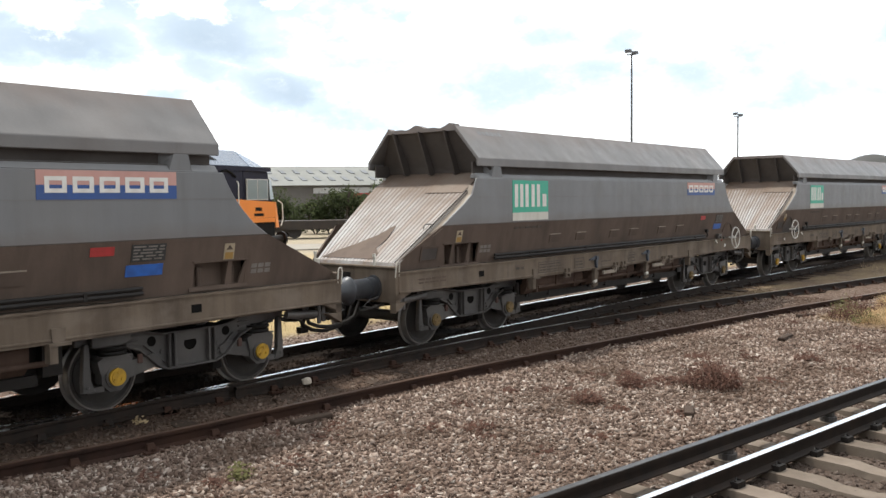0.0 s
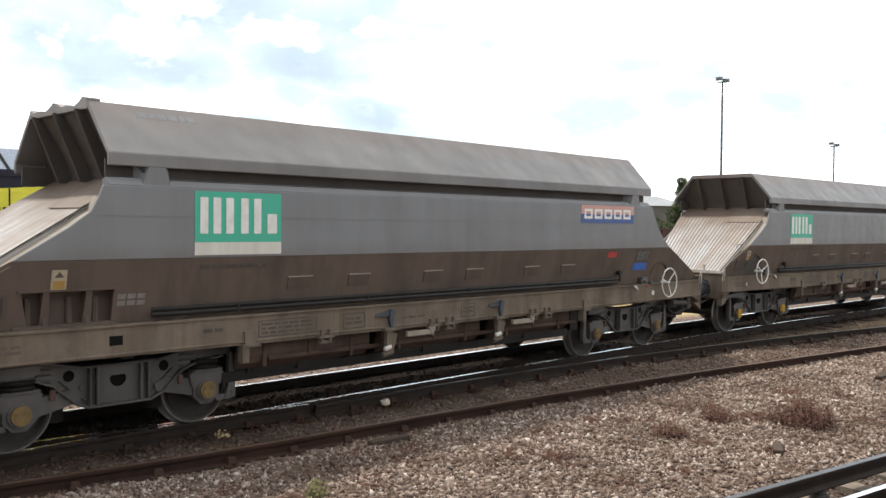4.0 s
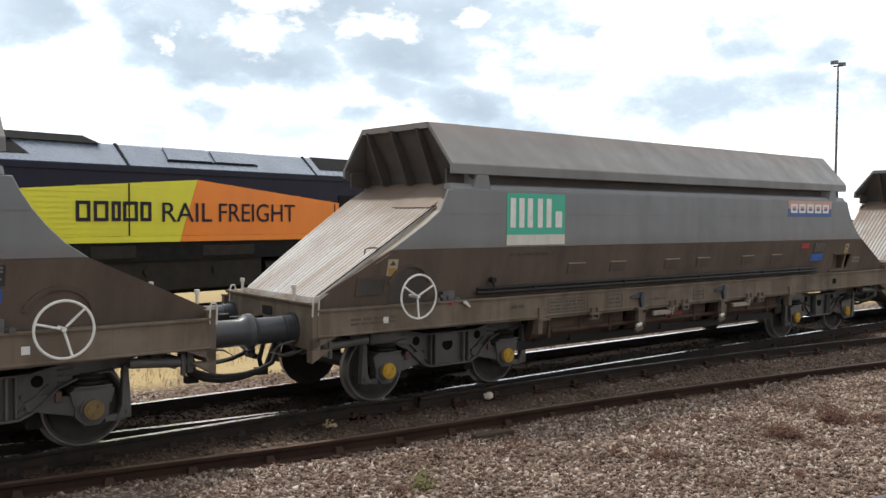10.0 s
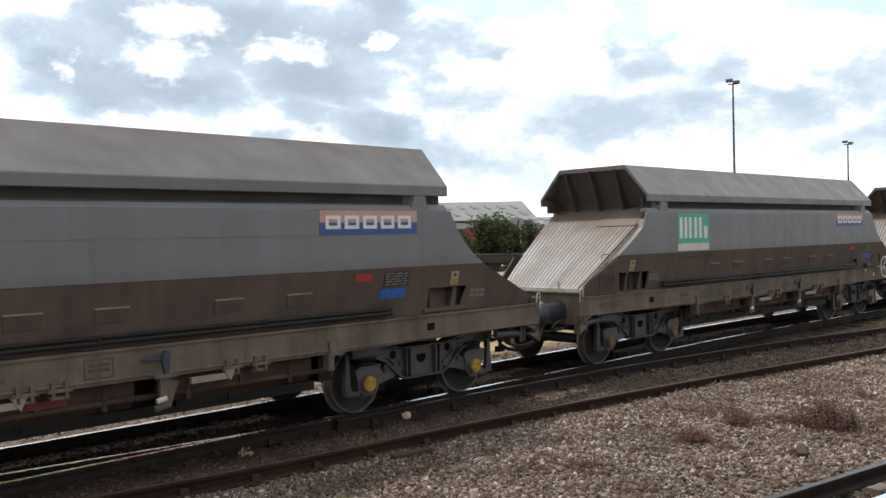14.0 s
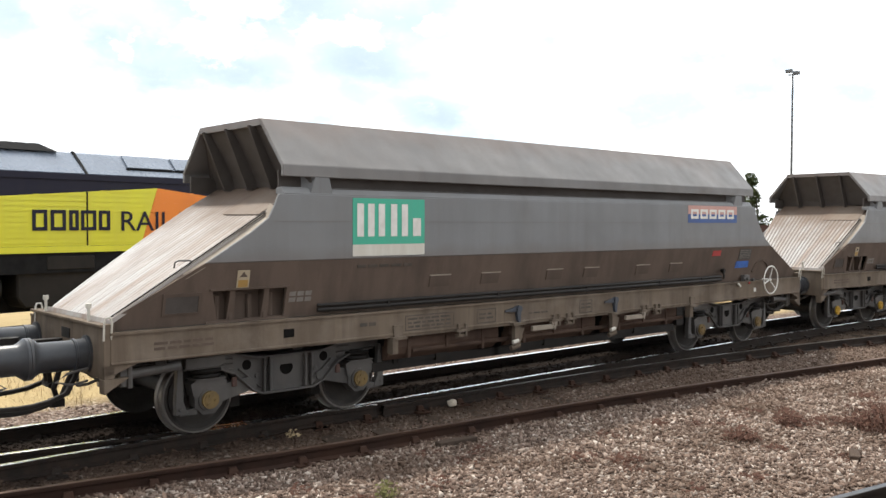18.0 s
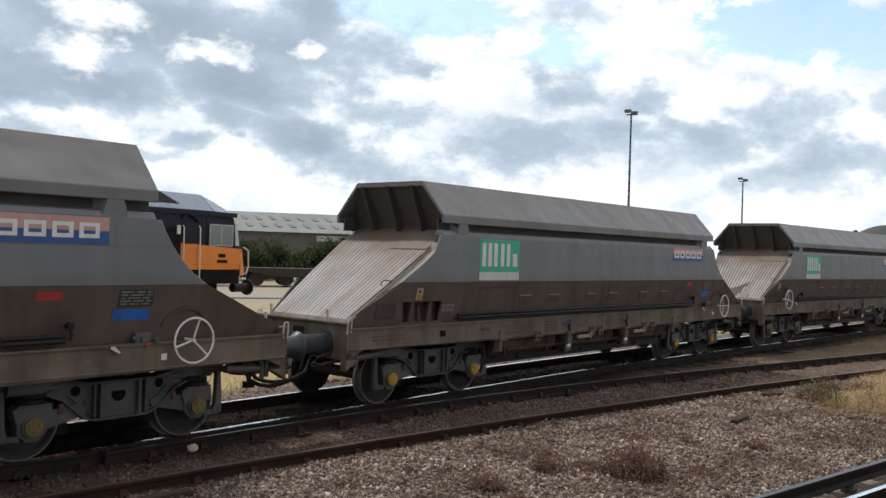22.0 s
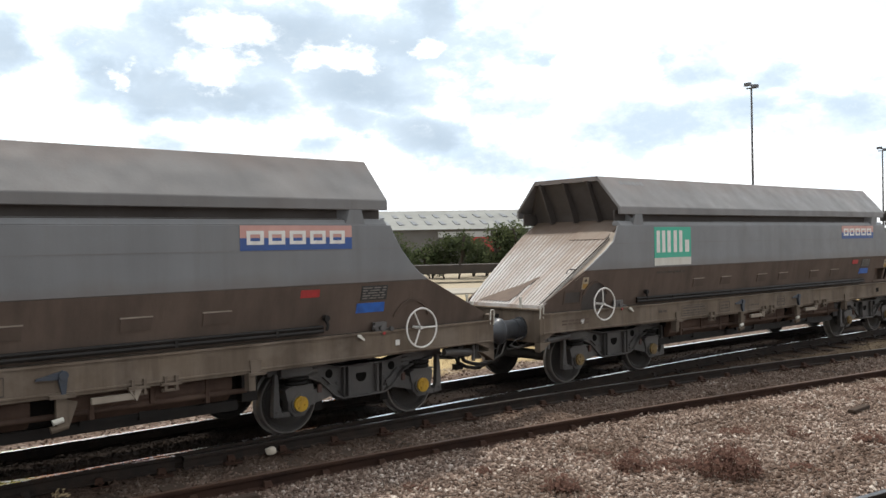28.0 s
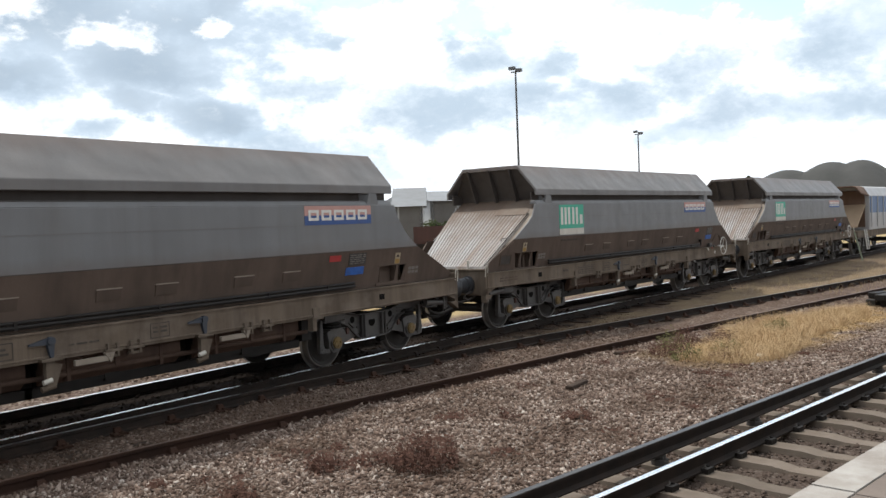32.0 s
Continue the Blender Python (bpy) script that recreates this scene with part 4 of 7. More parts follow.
def shape_recess(left_open):
    """The pocket behind the opening: back, floor and web plates."""
    a0, a1, z0, z1 = (-5.64, -4.73, 1.26, 1.56) if left_open else (4.50, 5.22, 1.30, 1.56)
    s = Shape().box(a0 - 0.05, a1 + 0.05, -1.14, -1.12, z0 - 0.05, z1 + 0.05)
    s.box(a0 - 0.05, a1 + 0.05, -1.27, -1.10, z0 - 0.05, z0 - 0.01)
    for x in ((-5.39, -4.97) if left_open else (4.98,)):
        s.box(x - 0.02, x + 0.02, -1.26, -1.10, z0 - 0.02, z1 + 0.02)
    for x in ((-5.52, -5.12, -4.86) if left_open else (4.64, 5.10)):
        s.cyl((x, -1.16, z0), (x, -1.16, z1 - 0.06), 0.035, 8)
    return s


def shape_recess_frame(left_open):
    """Rim above the opening and the posts that divide it."""
    a0, a1, z0, z1 = (-5.64, -4.73, 1.26, 1.56) if left_open else (4.50, 5.22, 1.30, 1.56)
    g = lambda z: lower_y(z) - 0.018
    h = lambda z: lower_y(z) + 0.03
    s = Shape().prism([(a0 - 0.03, z1), (a0 - 0.03, z1 + 0.02), (a1 + 0.03, z1 + 0.02), (a1 + 0.03, z1)], g, h)
    for x in ((-5.39, -4.97) if left_open else (4.98,)):
        s.prism([(x - 0.045, z0), (x - 0.03, z1), (x + 0.03, z1), (x + 0.045, z0)], lambda z: lower_y(z) + 0.004, h)
    # slanted corner plate
    x = a1 if not left_open else a0
    d = -0.09 if not left_open else 0.09
    s.prism([(x, z0), (x, z1), (x + d * 0.1, z1), (x + d, z0)], lambda z: lower_y(z) + 0.004, h)
    return s


def shape_emblem():
    """Six small pale squares in two rows."""
    s = Shape()
    for x in (-0.10, 0.0, 0.10):
        for z in (1.42, 1.485):
            s.prism([(x - 0.042, z - 0.024), (x - 0.038, z + 0.024), (x + 0.042, z + 0.024), (x + 0.038, z - 0.024)], lambda z: lower_y(z) - 0.004, lambda z: lower_y(z) + 0.01)
    return s


def shape_valve():
    """Brake valve box with a lever, on the lower side."""
    s = Shape().box(-0.09, 0.09, -1.36, -1.28, 1.33, 1.44)
    s.cyl((-0.12, -1.34, 1.38), (-0.09, -1.34, 1.38), 0.025, 10)
    s.cyl((0.0, -1.39, 1.37), (0.0, -1.36, 1.37), 0.03, 10)
    s.box(0.10, 0.18, -1.36, -1.30, 1.33, 1.36)
    return s


def shape_socket():
    """Short upright pipe stub with a union nut."""
    s = Shape().ring([(0.0, -1.375, 1.30), (0.015, -1.385, 1.36), (0.0, -1.36, 1.43)], 0.02, 8)
    s.cyl((0.0, -1.405, 1.445), (0.0, -1.33, 1.445), 0.038, 10)
    return s


def shape_hatch():
    """Framed flat cover with a proud top rim; its field is dark for a recess's shade."""
    g, h = lambda z: lower_y(z) - 0.014, lambda z: lower_y(z) + 0.01
    s = Shape().prism([(-0.17, 1.33), (-0.17, 1.49), (0.17, 1.49), (0.17, 1.33)], lambda z: lower_y(z) - 0.006, h, 1)
    for x0, x1, z0, z1 in ((-0.20, 0.20, 1.49, 1.525), (-0.20, 0.20, 1.31, 1.33), (-0.20, -0.17, 1.33, 1.49), (0.17, 0.20, 1.33, 1.49)):
        s.prism([(x0, z0), (x0, z1), (x1, z1), (x1, z0)], g, h)
    return s


def arc(cx, cz, r, a0, a1, n):
    return [(cx + r * math.cos(radians(a0 + (a1 - a0) * i / n)), cz + r * math.sin(radians(a0 + (a1 - a0) * i / n))) for i in range(n + 1)]


def shape_handwheel():
    s = Shape().ring([(0.247 * math.cos(2 * math.pi * k / 36), 0, 0.247 * math.sin(2 * math.pi * k / 36)) for k in range(36)], 0.0125, 8, closed=True)
    for k in range(3):
        c = radians(95 + 120 * k)
        s.ring([(0.03 * math.cos(c), 0.03, 0.03 * math.sin(c)), (0.243 * math.cos(c), 0, 0.243 * math.sin(c))], 0.012, 6)
    s.cyl((0, 0.05, 0), (0, 0.0, 0), 0.022, 12)
    s.cyl((0, 0.20, 0), (0, 0.05, 0), 0.02, 10)
    return s


def shape_well():
    """Flat round disc, coloured dark for the shade of a dished opening behind the handwheel; its raised upper rim is
    apart.
    """
    s = Shape()
    o = arc(0, 1.36, 0.29, 0, 360, 28)[:-1]
    s.prism(o, lambda z: lower_y(z) - 0.003, lambda z: lower_y(z) + 0.02)
    return s


def shape_well_rim():
    s = Shape()
    o, i = arc(0, 1.36, 0.33, 20, 160, 16), arc(0, 1.36, 0.285, 20, 160, 16)
    for k in range(16):
        s.prism([o[k], o[k + 1], i[k + 1], i[k]], lambda z: lower_y(z) - 0.03, lambda z: lower_y(z) + 0.01)
    return s


def on_side(x0, x1, z0, z1, proud=0.006, upper=True):
    """A flat plate on the upper or lower side sheet."""
    if upper:
        return Shape().box(x0, x1, -1.40 - proud, -1.399, z0, z1)
    return Shape().prism([(x0, z0), (x0, z1), (x1, z1), (x1, z0)], lambda z: lower_y(z) - proud, lambda z: lower_y(z) + 0.005)


def shape_green_mark(x0, x1, z0, z1):
    """A plain white bar of the green panel's device."""
    return lambda: Shape().box(x0, x1, -1.4105, -1.406, z0, z1)


def shape_name_mark():
    """A plain white frame on the two-colour strip."""
    s = Shape()
    o, i = [(0, 0), (0, 0.155), (0.215, 0.155), (0.215, 0)], [(0.045, 0.04), (0.045, 0.115), (0.17, 0.115), (0.17, 0.04)]
    v = [(x, y, z) for y in (-1.4105, -1.406) for ring in (o, i) for x, z in ring]
    f = []
    for k in range(4):
        j = (k + 1) % 4
        f += [(k, 4 + k, 4 + j, j), (8 + k, 8 + j, 12 + j, 12 + k), (k, j, 8 + j, 8 + k), (4 + k, 12 + k, 12 + j, 4 + j)]
    return s.add(v, f)


def shape_text_bars(x0, x1, z0, z1, rows, seed, upper=False, y=None):
    """Plain bars in place of small writing."""
    r = random.Random(seed)
    s = Shape()
    h = (z1 - z0) / rows
    for k in range(rows):
        x = x0
        while x < x1 - 0.03:
            w = min(r.uniform(0.05, 0.16), x1 - x)
            a, b = z0 + h * (k + 0.25), z0 + h * (k + 0.75)
            if y is not None:
                s.box(x, x + w, y - 0.004, y, a, b)
            elif upper:
                s.box(x, x + w, -1.406, -1.40, a, b)
            else:
                s.prism([(x, a), (x, b), (x + w, b), (x + w, a)], lambda z: lower_y(z) - 0.0095, lambda z: lower_y(z))
            x += w + 0.03
    return s


def shape_warning():
    s = on_side(-0.07, 0.07, 1.60, 1.79, 0.008, upper=False)
    return s


def shape_warning_marks():
    s = Shape()
    s.prism([(-0.045, 1.72), (0.0, 1.775), (0.045, 1.72)], lambda z: lower_y(z) - 0.0105, lambda z: lower_y(z) - 0.007)
    return s


def shape_warning_block():
    return Shape().prism([(-0.055, 1.615), (-0.055, 1.69), (0.055, 1.69), (0.055, 1.615)], lambda z: lower_y(z) - 0.0105, lambda z: lower_y(z) - 0.007)


def shape_bogie_frame(y):
    """Cast side frame: gull-winged top, deep belly, thin flanges and webbed middle."""
    half = [(0.0, 0.795), (0.40, 0.80), (0.62, 0.85), (0.80, 0.885), (1.36, 0.875), (1.36, 0.775), (1.16, 0.765), (0.86, 0.735), (0.66, 0.655), (0.44, 0.455), (0.32, 0.405)]
    out = [(-x, z) for x, z in reversed(half[1:])] + half
    s = Shape().prism(out, y - 0.02, y + 0.05)
    top = [(-x, z) for x, z in reversed(half[1:5])] + half[:5]
    for (a, b), (c, d) in zip(top, top[1:]):
        s.prism([(a, b - 0.008), (a, b + 0.014), (c, d + 0.014), (c, d - 0.008)], y - 0.095, y + 0.09)
    low = half[6:] + [(-x, z) for x, z in reversed(half[6:])]
    for (a, b), (c, d) in zip(low, low[1:]):
        s.prism([(a, b - 0.012), (a, b + 0.012), (c, d + 0.012), (c, d - 0.012)], y - 0.085, y + 0.09)
    # webs of the boxed middle and short ribs beside it
    for x, w in ((-0.225, 0.014), (0.225, 0.014), (-0.30, 0.010), (0.30, 0.010)):
        s.box(x - w, x + w, y - 0.082, y - 0.02, 0.42, 0.795)
    for sg in (-1, 1):
        for z in (0.70, 0.755, 0.81):
            s.box(min(sg * 0.66, sg * 0.82), max(sg * 0.66, sg * 0.82), y - 0.045, y - 0.02, z - 0.008, z + 0.008)
        s.prism([(sg * 0.31, 0.46), (sg * 0.33, 0.46), (sg * 0.60, 0.69), (sg * 0.58, 0.70)], y - 0.05, y - 0.02)
        s.cyl((sg * 0.37, y - 0.035, 0.60), (sg * 0.37, y - 0.02, 0.60), 0.03, 10)
    return s


def shape_bogie_holes(y):
    return Shape().cyl((0, y - 0.022, 0), (0, y - 0.01, 0), 0.055, 16)


def shape_centre_hole(y):
    """Half-moon plate, painted near-black for the shade of an opening in the boxed middle."""
    return Shape().prism(arc(0, 0, 0.085, 180, 360, 10) + [(0.07, 0.03), (-0.07, 0.03)], y - 0.023, y - 0.01)


def shape_axlebox(y):
    """Axlebox with its guide arm, bottom keep and outer strut foot."""
    s = Shape().prism(arc(0, 0.425, 0.165, 22.5, 382.5, 8)[:-1], y - 0.07, y + 0.06)
    s.prism([(-0.17, 0.47), (-0.20, 0.60), (-0.15, 0.635), (0.15, 0.635), (0.20, 0.60), (0.17, 0.47)], y - 0.085, y + 0.07)
    s.prism([(0.13, 0.37), (0.13, 0.55), (0.46, 0.60), (0.58, 0.55), (0.56, 0.47), (0.34, 0.42)], y - 0.05, y + 0.03)
    s.cyl((0, y - 0.095, 0.425), (0, y - 0.06, 0.425), 0.118, 20)
    s.box(-0.31, -0.12, y - 0.06, y + 0.02, 0.285, 0.345)
    return s


def shape_strut(y):
    """Upright damper strut outside the axlebox."""
    s = Shape().prism([(-0.36, 0.30), (-0.36, 0.42), (-0.335, 0.80), (-0.285, 0.80), (-0.27, 0.42), (-0.22, 0.30)], y - 0.075, y + 0.0)
    s.cyl((-0.315, y - 0.09, 0.36), (-0.315, y - 0.075, 0.36), 0.022, 8)
    return s


def shape_bump_stop(y):
    return Shape().box(0.27, 0.325, y - 0.075, y - 0.04, 0.52, 0.62)


def shape_springs(y):
    """Pair of thick spring rings over the axlebox."""
    s = Shape()
    for z, r in ((0.668, 0.135), (0.722, 0.14)):
        s.ring([(r * math.cos(2 * math.pi * k / 20), y - 0.01 + r * 0.75 * math.sin(2 * math.pi * k / 20), z) for k in range(20)], 0.026, 7, closed=True)
    s.cyl((0, y, 0.63), (0, y, 0.76), 0.10, 14)
    return s


def shape_spring_seat(y):
    return Shape().prism([(-0.17, 0.632), (-0.17, 0.648), (0.17, 0.648), (0.17, 0.632)], y - 0.125, y + 0.1)


def shape_spring_cap(y):
    """Boxed spring housing at the end of the side frame."""
    s = Shape().prism([(-0.27, 0.762), (-0.27, 0.872), (0.17, 0.878), (0.17, 0.80), (0.10, 0.762)], y - 0.115, y + 0.07)
    s.box(-0.29, 0.15, y - 0.128, y + 0.07, 0.752, 0.766)
    return s


def shape_cross():
    s = Shape().box(-0.20, 0.20, -0.95, 0.95, 0.45, 0.72)
    s.cyl((0, 0, 0.70), (0, 0, 0.86), 0.22, 20)
    for x in (-0.9, 0.9):
        s.box(x - 0.05, x + 0.05, -0.93, 0.93, 0.60, 0.70)
    for x in (-0.52, 0.52):
        for y in (-0.75, 0.75):
            s.box(x - 0.06, x + 0.06, y - 0.05, y + 0.05, 0.25, 0.62)
    return s


def shape_wheelset():
    s = Shape()
    for sg in (-1, 1):
        prof = [(0.0, 0.90), (0.10, 0.90), (0.11, 0.86), (0.12, 0.80), (0.31, 0.775), (0.345, 0.815), (WHEEL_R - 0.022, 0.815)]
        s.turned([(r, sg * y) for r, y in (prof if sg > 0 else prof)], 40, 0)
        s.turned([(r, sg * y) for r, y in [(WHEEL_R - 0.022, 0.815), (WHEEL_R - 0.006, 0.814), (WHEEL_R, 0.806), (WHEEL_R + 0.002, 0.715), (WHEEL_R + 0.028, 0.70), (WHEEL_R + 0.026, 0.685)]], 40, 1)
        s.turned([(r, sg * y) for r, y in [(WHEEL_R + 0.026, 0.685), (0.36, 0.685), (0.33, 0.71), (0.12, 0.70), (0.09, 0.66), (0.085, 0.0)]], 40, 0)
    return s


def shape_axle_cap(sg):
    s = Shape().cyl((0, sg * 1.11, 0), (0, sg * 1.02, 0), 0.092, 24)
    s.cyl((0, sg * 1.118, 0), (0, sg * 1.11, 0), 0.07, 24, 0)
    for k in range(3):
        c = radians(90 + 120 * k)
        s.cyl((0.045 * math.cos(c), sg * 1.13, 0.045 * math.sin(c)), (0.045 * math.cos(c), sg * 1.115, 0.045 * math.sin(c)), 0.014, 8)
    return s


def shape_buffer(y):
    """One turned piece: base flange, socket, collar, barrel and flared head."""
    prof = [(6.80, 0.0), (6.80, 0.18), (6.825, 0.18), (6.83, 0.148), (6.90, 0.148), (6.905, 0.156), (6.918, 0.156), (6.922, 0.142), (7.145, 0.142), (7.195, 0.188), (7.20, 0.195), (7.218, 0.195), (7.23, 0.15), (7.23, 0.0)]
    s, n = Shape(), 28
    s.v = [(-x, y + r * math.cos(2 * math.pi * k / n), 1.0 + r * math.sin(2 * math.pi * k / n)) for x, r in prof[1:-1] for k in range(n)]
    rows = len(prof) - 2
    s.f = [(i * n + k, i * n + (k + 1) % n, (i + 1) * n + (k + 1) % n, (i + 1) * n + k) for i in range(rows - 1) for k in range(n)]
    s.f += [tuple(range(n - 1, -1, -1)), tuple((rows - 1) * n + k for k in range(n))]
    s.mi = [0] * len(s.f)
    return s


def shape_buffer_loop(y):
    return Shape().ring([(-6.83, y - 0.12, 0.88), (-6.98, y - 0.14, 0.85), (-7.06, y - 0.14, 0.78), (-6.95, y - 0.13, 0.74), (-6.83, y - 0.10, 0.76)], 0.012, 6)


def shape_coupler():
    s = Shape().box(-7.1, -6.8, -0.07, 0.07, 0.92, 1.08)
    s.cyl((-7.20, 0, 0.86), (-7.20, 0, 1.12), 0.09, 14)
    return s


def shape_hose(y, dip):
    """Half of the loop that hangs between two wagons."""
    return Shape().ring([(-6.75, y, 0.86), (-6.80, y, 0.76), (-6.88, y - 0.01, 0.70 - dip * 0.55), (-7.0, y - 0.015, 0.70 - dip * 0.85), (-7.12, y - 0.02, 0.70 - dip * 0.97), (-7.225, y - 0.02, 0.70 - dip)], 0.026, 8)


def shape_link_chain():
    """Screw coupling hanging from the drawhook."""
    s = Shape()
    for y in (-0.06, 0.06):
        s.ring([(-6.86, y, 0.95), (-6.92, y * 1.2, 0.78), (-6.90, y, 0.62)], 0.02, 6)
    s.cyl((-6.90, -0.12, 0.62), (-6.90, 0.12, 0.62), 0.03, 8)
    s.ring([(-6.88, -0.30, 0.82), (-6.93, -0.31, 0.62), (-6.90, -0.29, 0.50)], 0.022, 6)
    s.box(-6.96, -6.86, -0.35, -0.24, 0.44, 0.52)
    return s


def shape_brake_pipe():
    """Thin bent pipes under the headstock."""
    s = Shape().ring([(-6.1, -1.0, 0.86), (-6.45, -0.98, 0.85), (-6.62, -0.92, 0.78), (-6.78, -0.80, 0.70), (-6.80, -0.55, 0.66), (-6.76, -0.42, 0.74)], 0.016, 6)
    s.ring([(-6.0, -0.7, 0.84), (-6.4, -0.7, 0.74), (-6.6, -0.7, 0.68), (-6.74, -0.68, 0.78)], 0.014, 6)
    for x in (-6.15, -6.32, -6.48):
        s.ring([(x, -1.1, 0.93), (x - 0.05, -1.12, 0.86), (x - 0.10, -1.1, 0.93)], 0.010, 5)
    return s


def shape_end_step():
    s = Shape().cyl((-6.55, -1.18, 0.80), (-5.95, -1.18, 0.84), 0.05, 12)
    s.box(-6.60, -6.54, -1.24, -1.12, 0.70, 0.94)
    s.cyl((-6.5, -1.22, 0.68), (-6.5, -1.22, 0.9), 0.03, 8)
    return s


def shape_lamp_iron():
    s = Shape().box(-6.795, -6.775, -0.89, -0.85, 1.31, 1.43)
    s.cyl((-6.785, -0.87, 1.43), (-6.785, -0.87, 1.475), 0.028, 10)
    return s


BOGIE_Y, BOGIE_AT, AXLE_OFF = -0.985, (-4.535, 4.645), 0.955
WHEEL_AT = tuple(c + o for c in BOGIE_AT for o in (-AXLE_OFF, AXLE_OFF))


def make_wagon(number, left_wheel, wavy, scrape, bright):
    """One bogie hopper wagon, standing at its own origin; left_wheel: the handwheel's end."""
    w = thing("hopper_wagon", "grey bogie stone hopper wagon with brown dusty lower sides", "wagon", "wagons of the stone train")
    gear = ("side_frame", "frame_hole", "axlebox", "damper_strut", "bump_stop", "spring_housing", "spring", "spring_seat", "bolster", "wheelset", "axle_cap")

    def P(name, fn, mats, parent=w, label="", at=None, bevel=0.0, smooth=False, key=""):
        made = fn if name in gear else (lambda: squeeze_to_view(fn() if callable(fn) else fn))
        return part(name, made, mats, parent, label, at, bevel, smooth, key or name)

    for sg, side in ((1, "near"), (-1, "off")):
        k = lambda fn: (fn if sg > 0 else (lambda: flip(fn())))
        n = lambda s: s + side
        body = P("side_panel", k(lambda: shape_upper_side(0.0 if sg > 0 else 0.35)), BODY_GREY, label="weathered grey upper side sheet", bevel=0.008, key=n("upper"))
        P("lower_panel", k(lambda: shape_lower_side(not left_wheel, 0.0 if sg > 0 else 0.45)), BODY_BROWN, label="brown brake-dusted lower side sheet", key=n("lower%d" % left_wheel))
        hood = P("hood_panel", k(shape_hood_side), HOOD_GREY, label="dusty sloping hood sheet", bevel=0.008, key=n("hood"))
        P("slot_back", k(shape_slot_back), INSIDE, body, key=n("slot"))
        for a in (-4.32, 4.32):
            P("hood_post", k(shape_post), BODY_GREY, at=pose(a, 0, 0), key=n("post"))
        P("solebar", k(shape_frame), SOLEBAR, label="dust-brown steel solebar", bevel=0.005, key=n("sole"))
        P("solebar_strip", k(shape_cap_strip), SOLEBAR, key=n("strip"))
        for tn in (1, -1):
            e = lambda fn: (k(fn) if tn > 0 else (lambda: turn(k(fn)())))
            if tn > 0 and sg > 0:
                P("edge_flange", e(lambda: shape_flange(FLANGE_TOP)), FLANGE, label="dusty beige edge strip", key=n("flange%d" % tn))
                P("edge_flange", e(lambda: shape_flange(FLANGE_FOOT)), BODY_BROWN, key=n("flangef%d" % tn))
                P("edge_pipe", e(shape_edge_gap_line), DARK, key=n("epipe%d" % tn))
    for tn in (1, -1):
        e = lambda fn: (fn if tn > 0 else (lambda: turn(fn())))
        wv = wavy if tn > 0 else 0
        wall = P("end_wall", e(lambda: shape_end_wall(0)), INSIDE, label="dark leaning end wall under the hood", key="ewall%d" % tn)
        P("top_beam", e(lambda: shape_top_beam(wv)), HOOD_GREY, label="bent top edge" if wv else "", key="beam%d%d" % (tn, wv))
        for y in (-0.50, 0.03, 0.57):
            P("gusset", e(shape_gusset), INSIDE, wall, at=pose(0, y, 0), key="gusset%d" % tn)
        if tn > 0:
            sheet = P("slope_sheet", shape_sheet, [SHEET, SHEET_RIB], label="worn silvery ribbed slope sheet")
            P("off_flank", shape_off_flank, BODY_BROWN, sheet)
            P("cover_plate", lambda: Shape().loft([(-a, y, sheet_z(a) + 0.013) for a, y in ((5.02, -1.21), (5.02, -0.30), (4.50, -0.30), (4.50, -1.21))], [(-a, y, sheet_z(a) + 0.018) for a, y in ((5.02, -1.21), (5.02, -0.30), (4.50, -0.30), (4.50, -1.21))]), SHEET_TOP, sheet, "plain dusty cover plate", key="cover")
            P("sheet_handle", lambda: shape_grab(-6.02, -1.22, sheet_z(5.92), 0.20, 0.07), BOGIE, sheet)
        else:
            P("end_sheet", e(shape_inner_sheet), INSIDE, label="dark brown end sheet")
        if scrape and tn > 0:
            P("bare_patch", lambda: shape_scrape(number > 2), BODY_BROWN, sheet, "flaked dark steel patch", key="scrape%d" % (number > 2))
        head = P("headstock", e(shape_headstock), SOLEBAR, label="brown steel headstock", bevel=0.005, key="head%d" % tn)
        P("pocket", e(shape_pocket), DARK, head, key="pocket%d" % tn)
        P("lamp_iron", e(shape_lamp_iron), CREAM, head, key="iron%d" % tn)
        P("lamp_iron", e(shape_lamp_iron), CREAM, head, at=pose(0, 1.22, 0), key="iron%d" % tn)
        for y in (-0.87, 0.87):
            bf = P("buffer", e(lambda y=y: shape_buffer(y)), BUFFER, label="dark blue-grey greasy steel buffer", smooth=True, key="buf%d%d" % (tn, y > 0))
            P("hand_loop", e(lambda y=y: shape_buffer_loop(y)), BOGIE, bf, key="bufl%d%d" % (tn, y > 0))
        P("coupler", e(shape_coupler), DARK, key="coup%d" % tn)
        for y, dip in ((-0.35, 0.27), (0.30, 0.16), (-0.5, 0.20)):
            P("air_hose", e(lambda y=y, dip=dip: shape_hose(y, dip)), RUBBER, label="black rubber air hose", smooth=True, key="hose%d%.1f" % (tn, y))
        P("coupling_link", e(shape_link_chain), DARK, label="black hanging coupling links", key="chain%d" % tn)
        P("brake_pipe", e(shape_brake_pipe), BOGIE, smooth=True, key="bpipe%d" % tn)
        P("end_pipe", e(shape_end_step), BOGIE, key="estep%d" % tn)
        P("grab_handle", e(lambda: shape_grab(-6.80, -1.36, 1.16, 0.07, 0.21)), CREAM, label="off-white painted grab handle", key="grab%d" % tn)
        P("grab_handle", e(lambda: shape_grab(-6.80, 0.95, 1.16, 0.07, 0.21)), WHITE, key="grabf%d" % tn)
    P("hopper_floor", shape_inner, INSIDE)
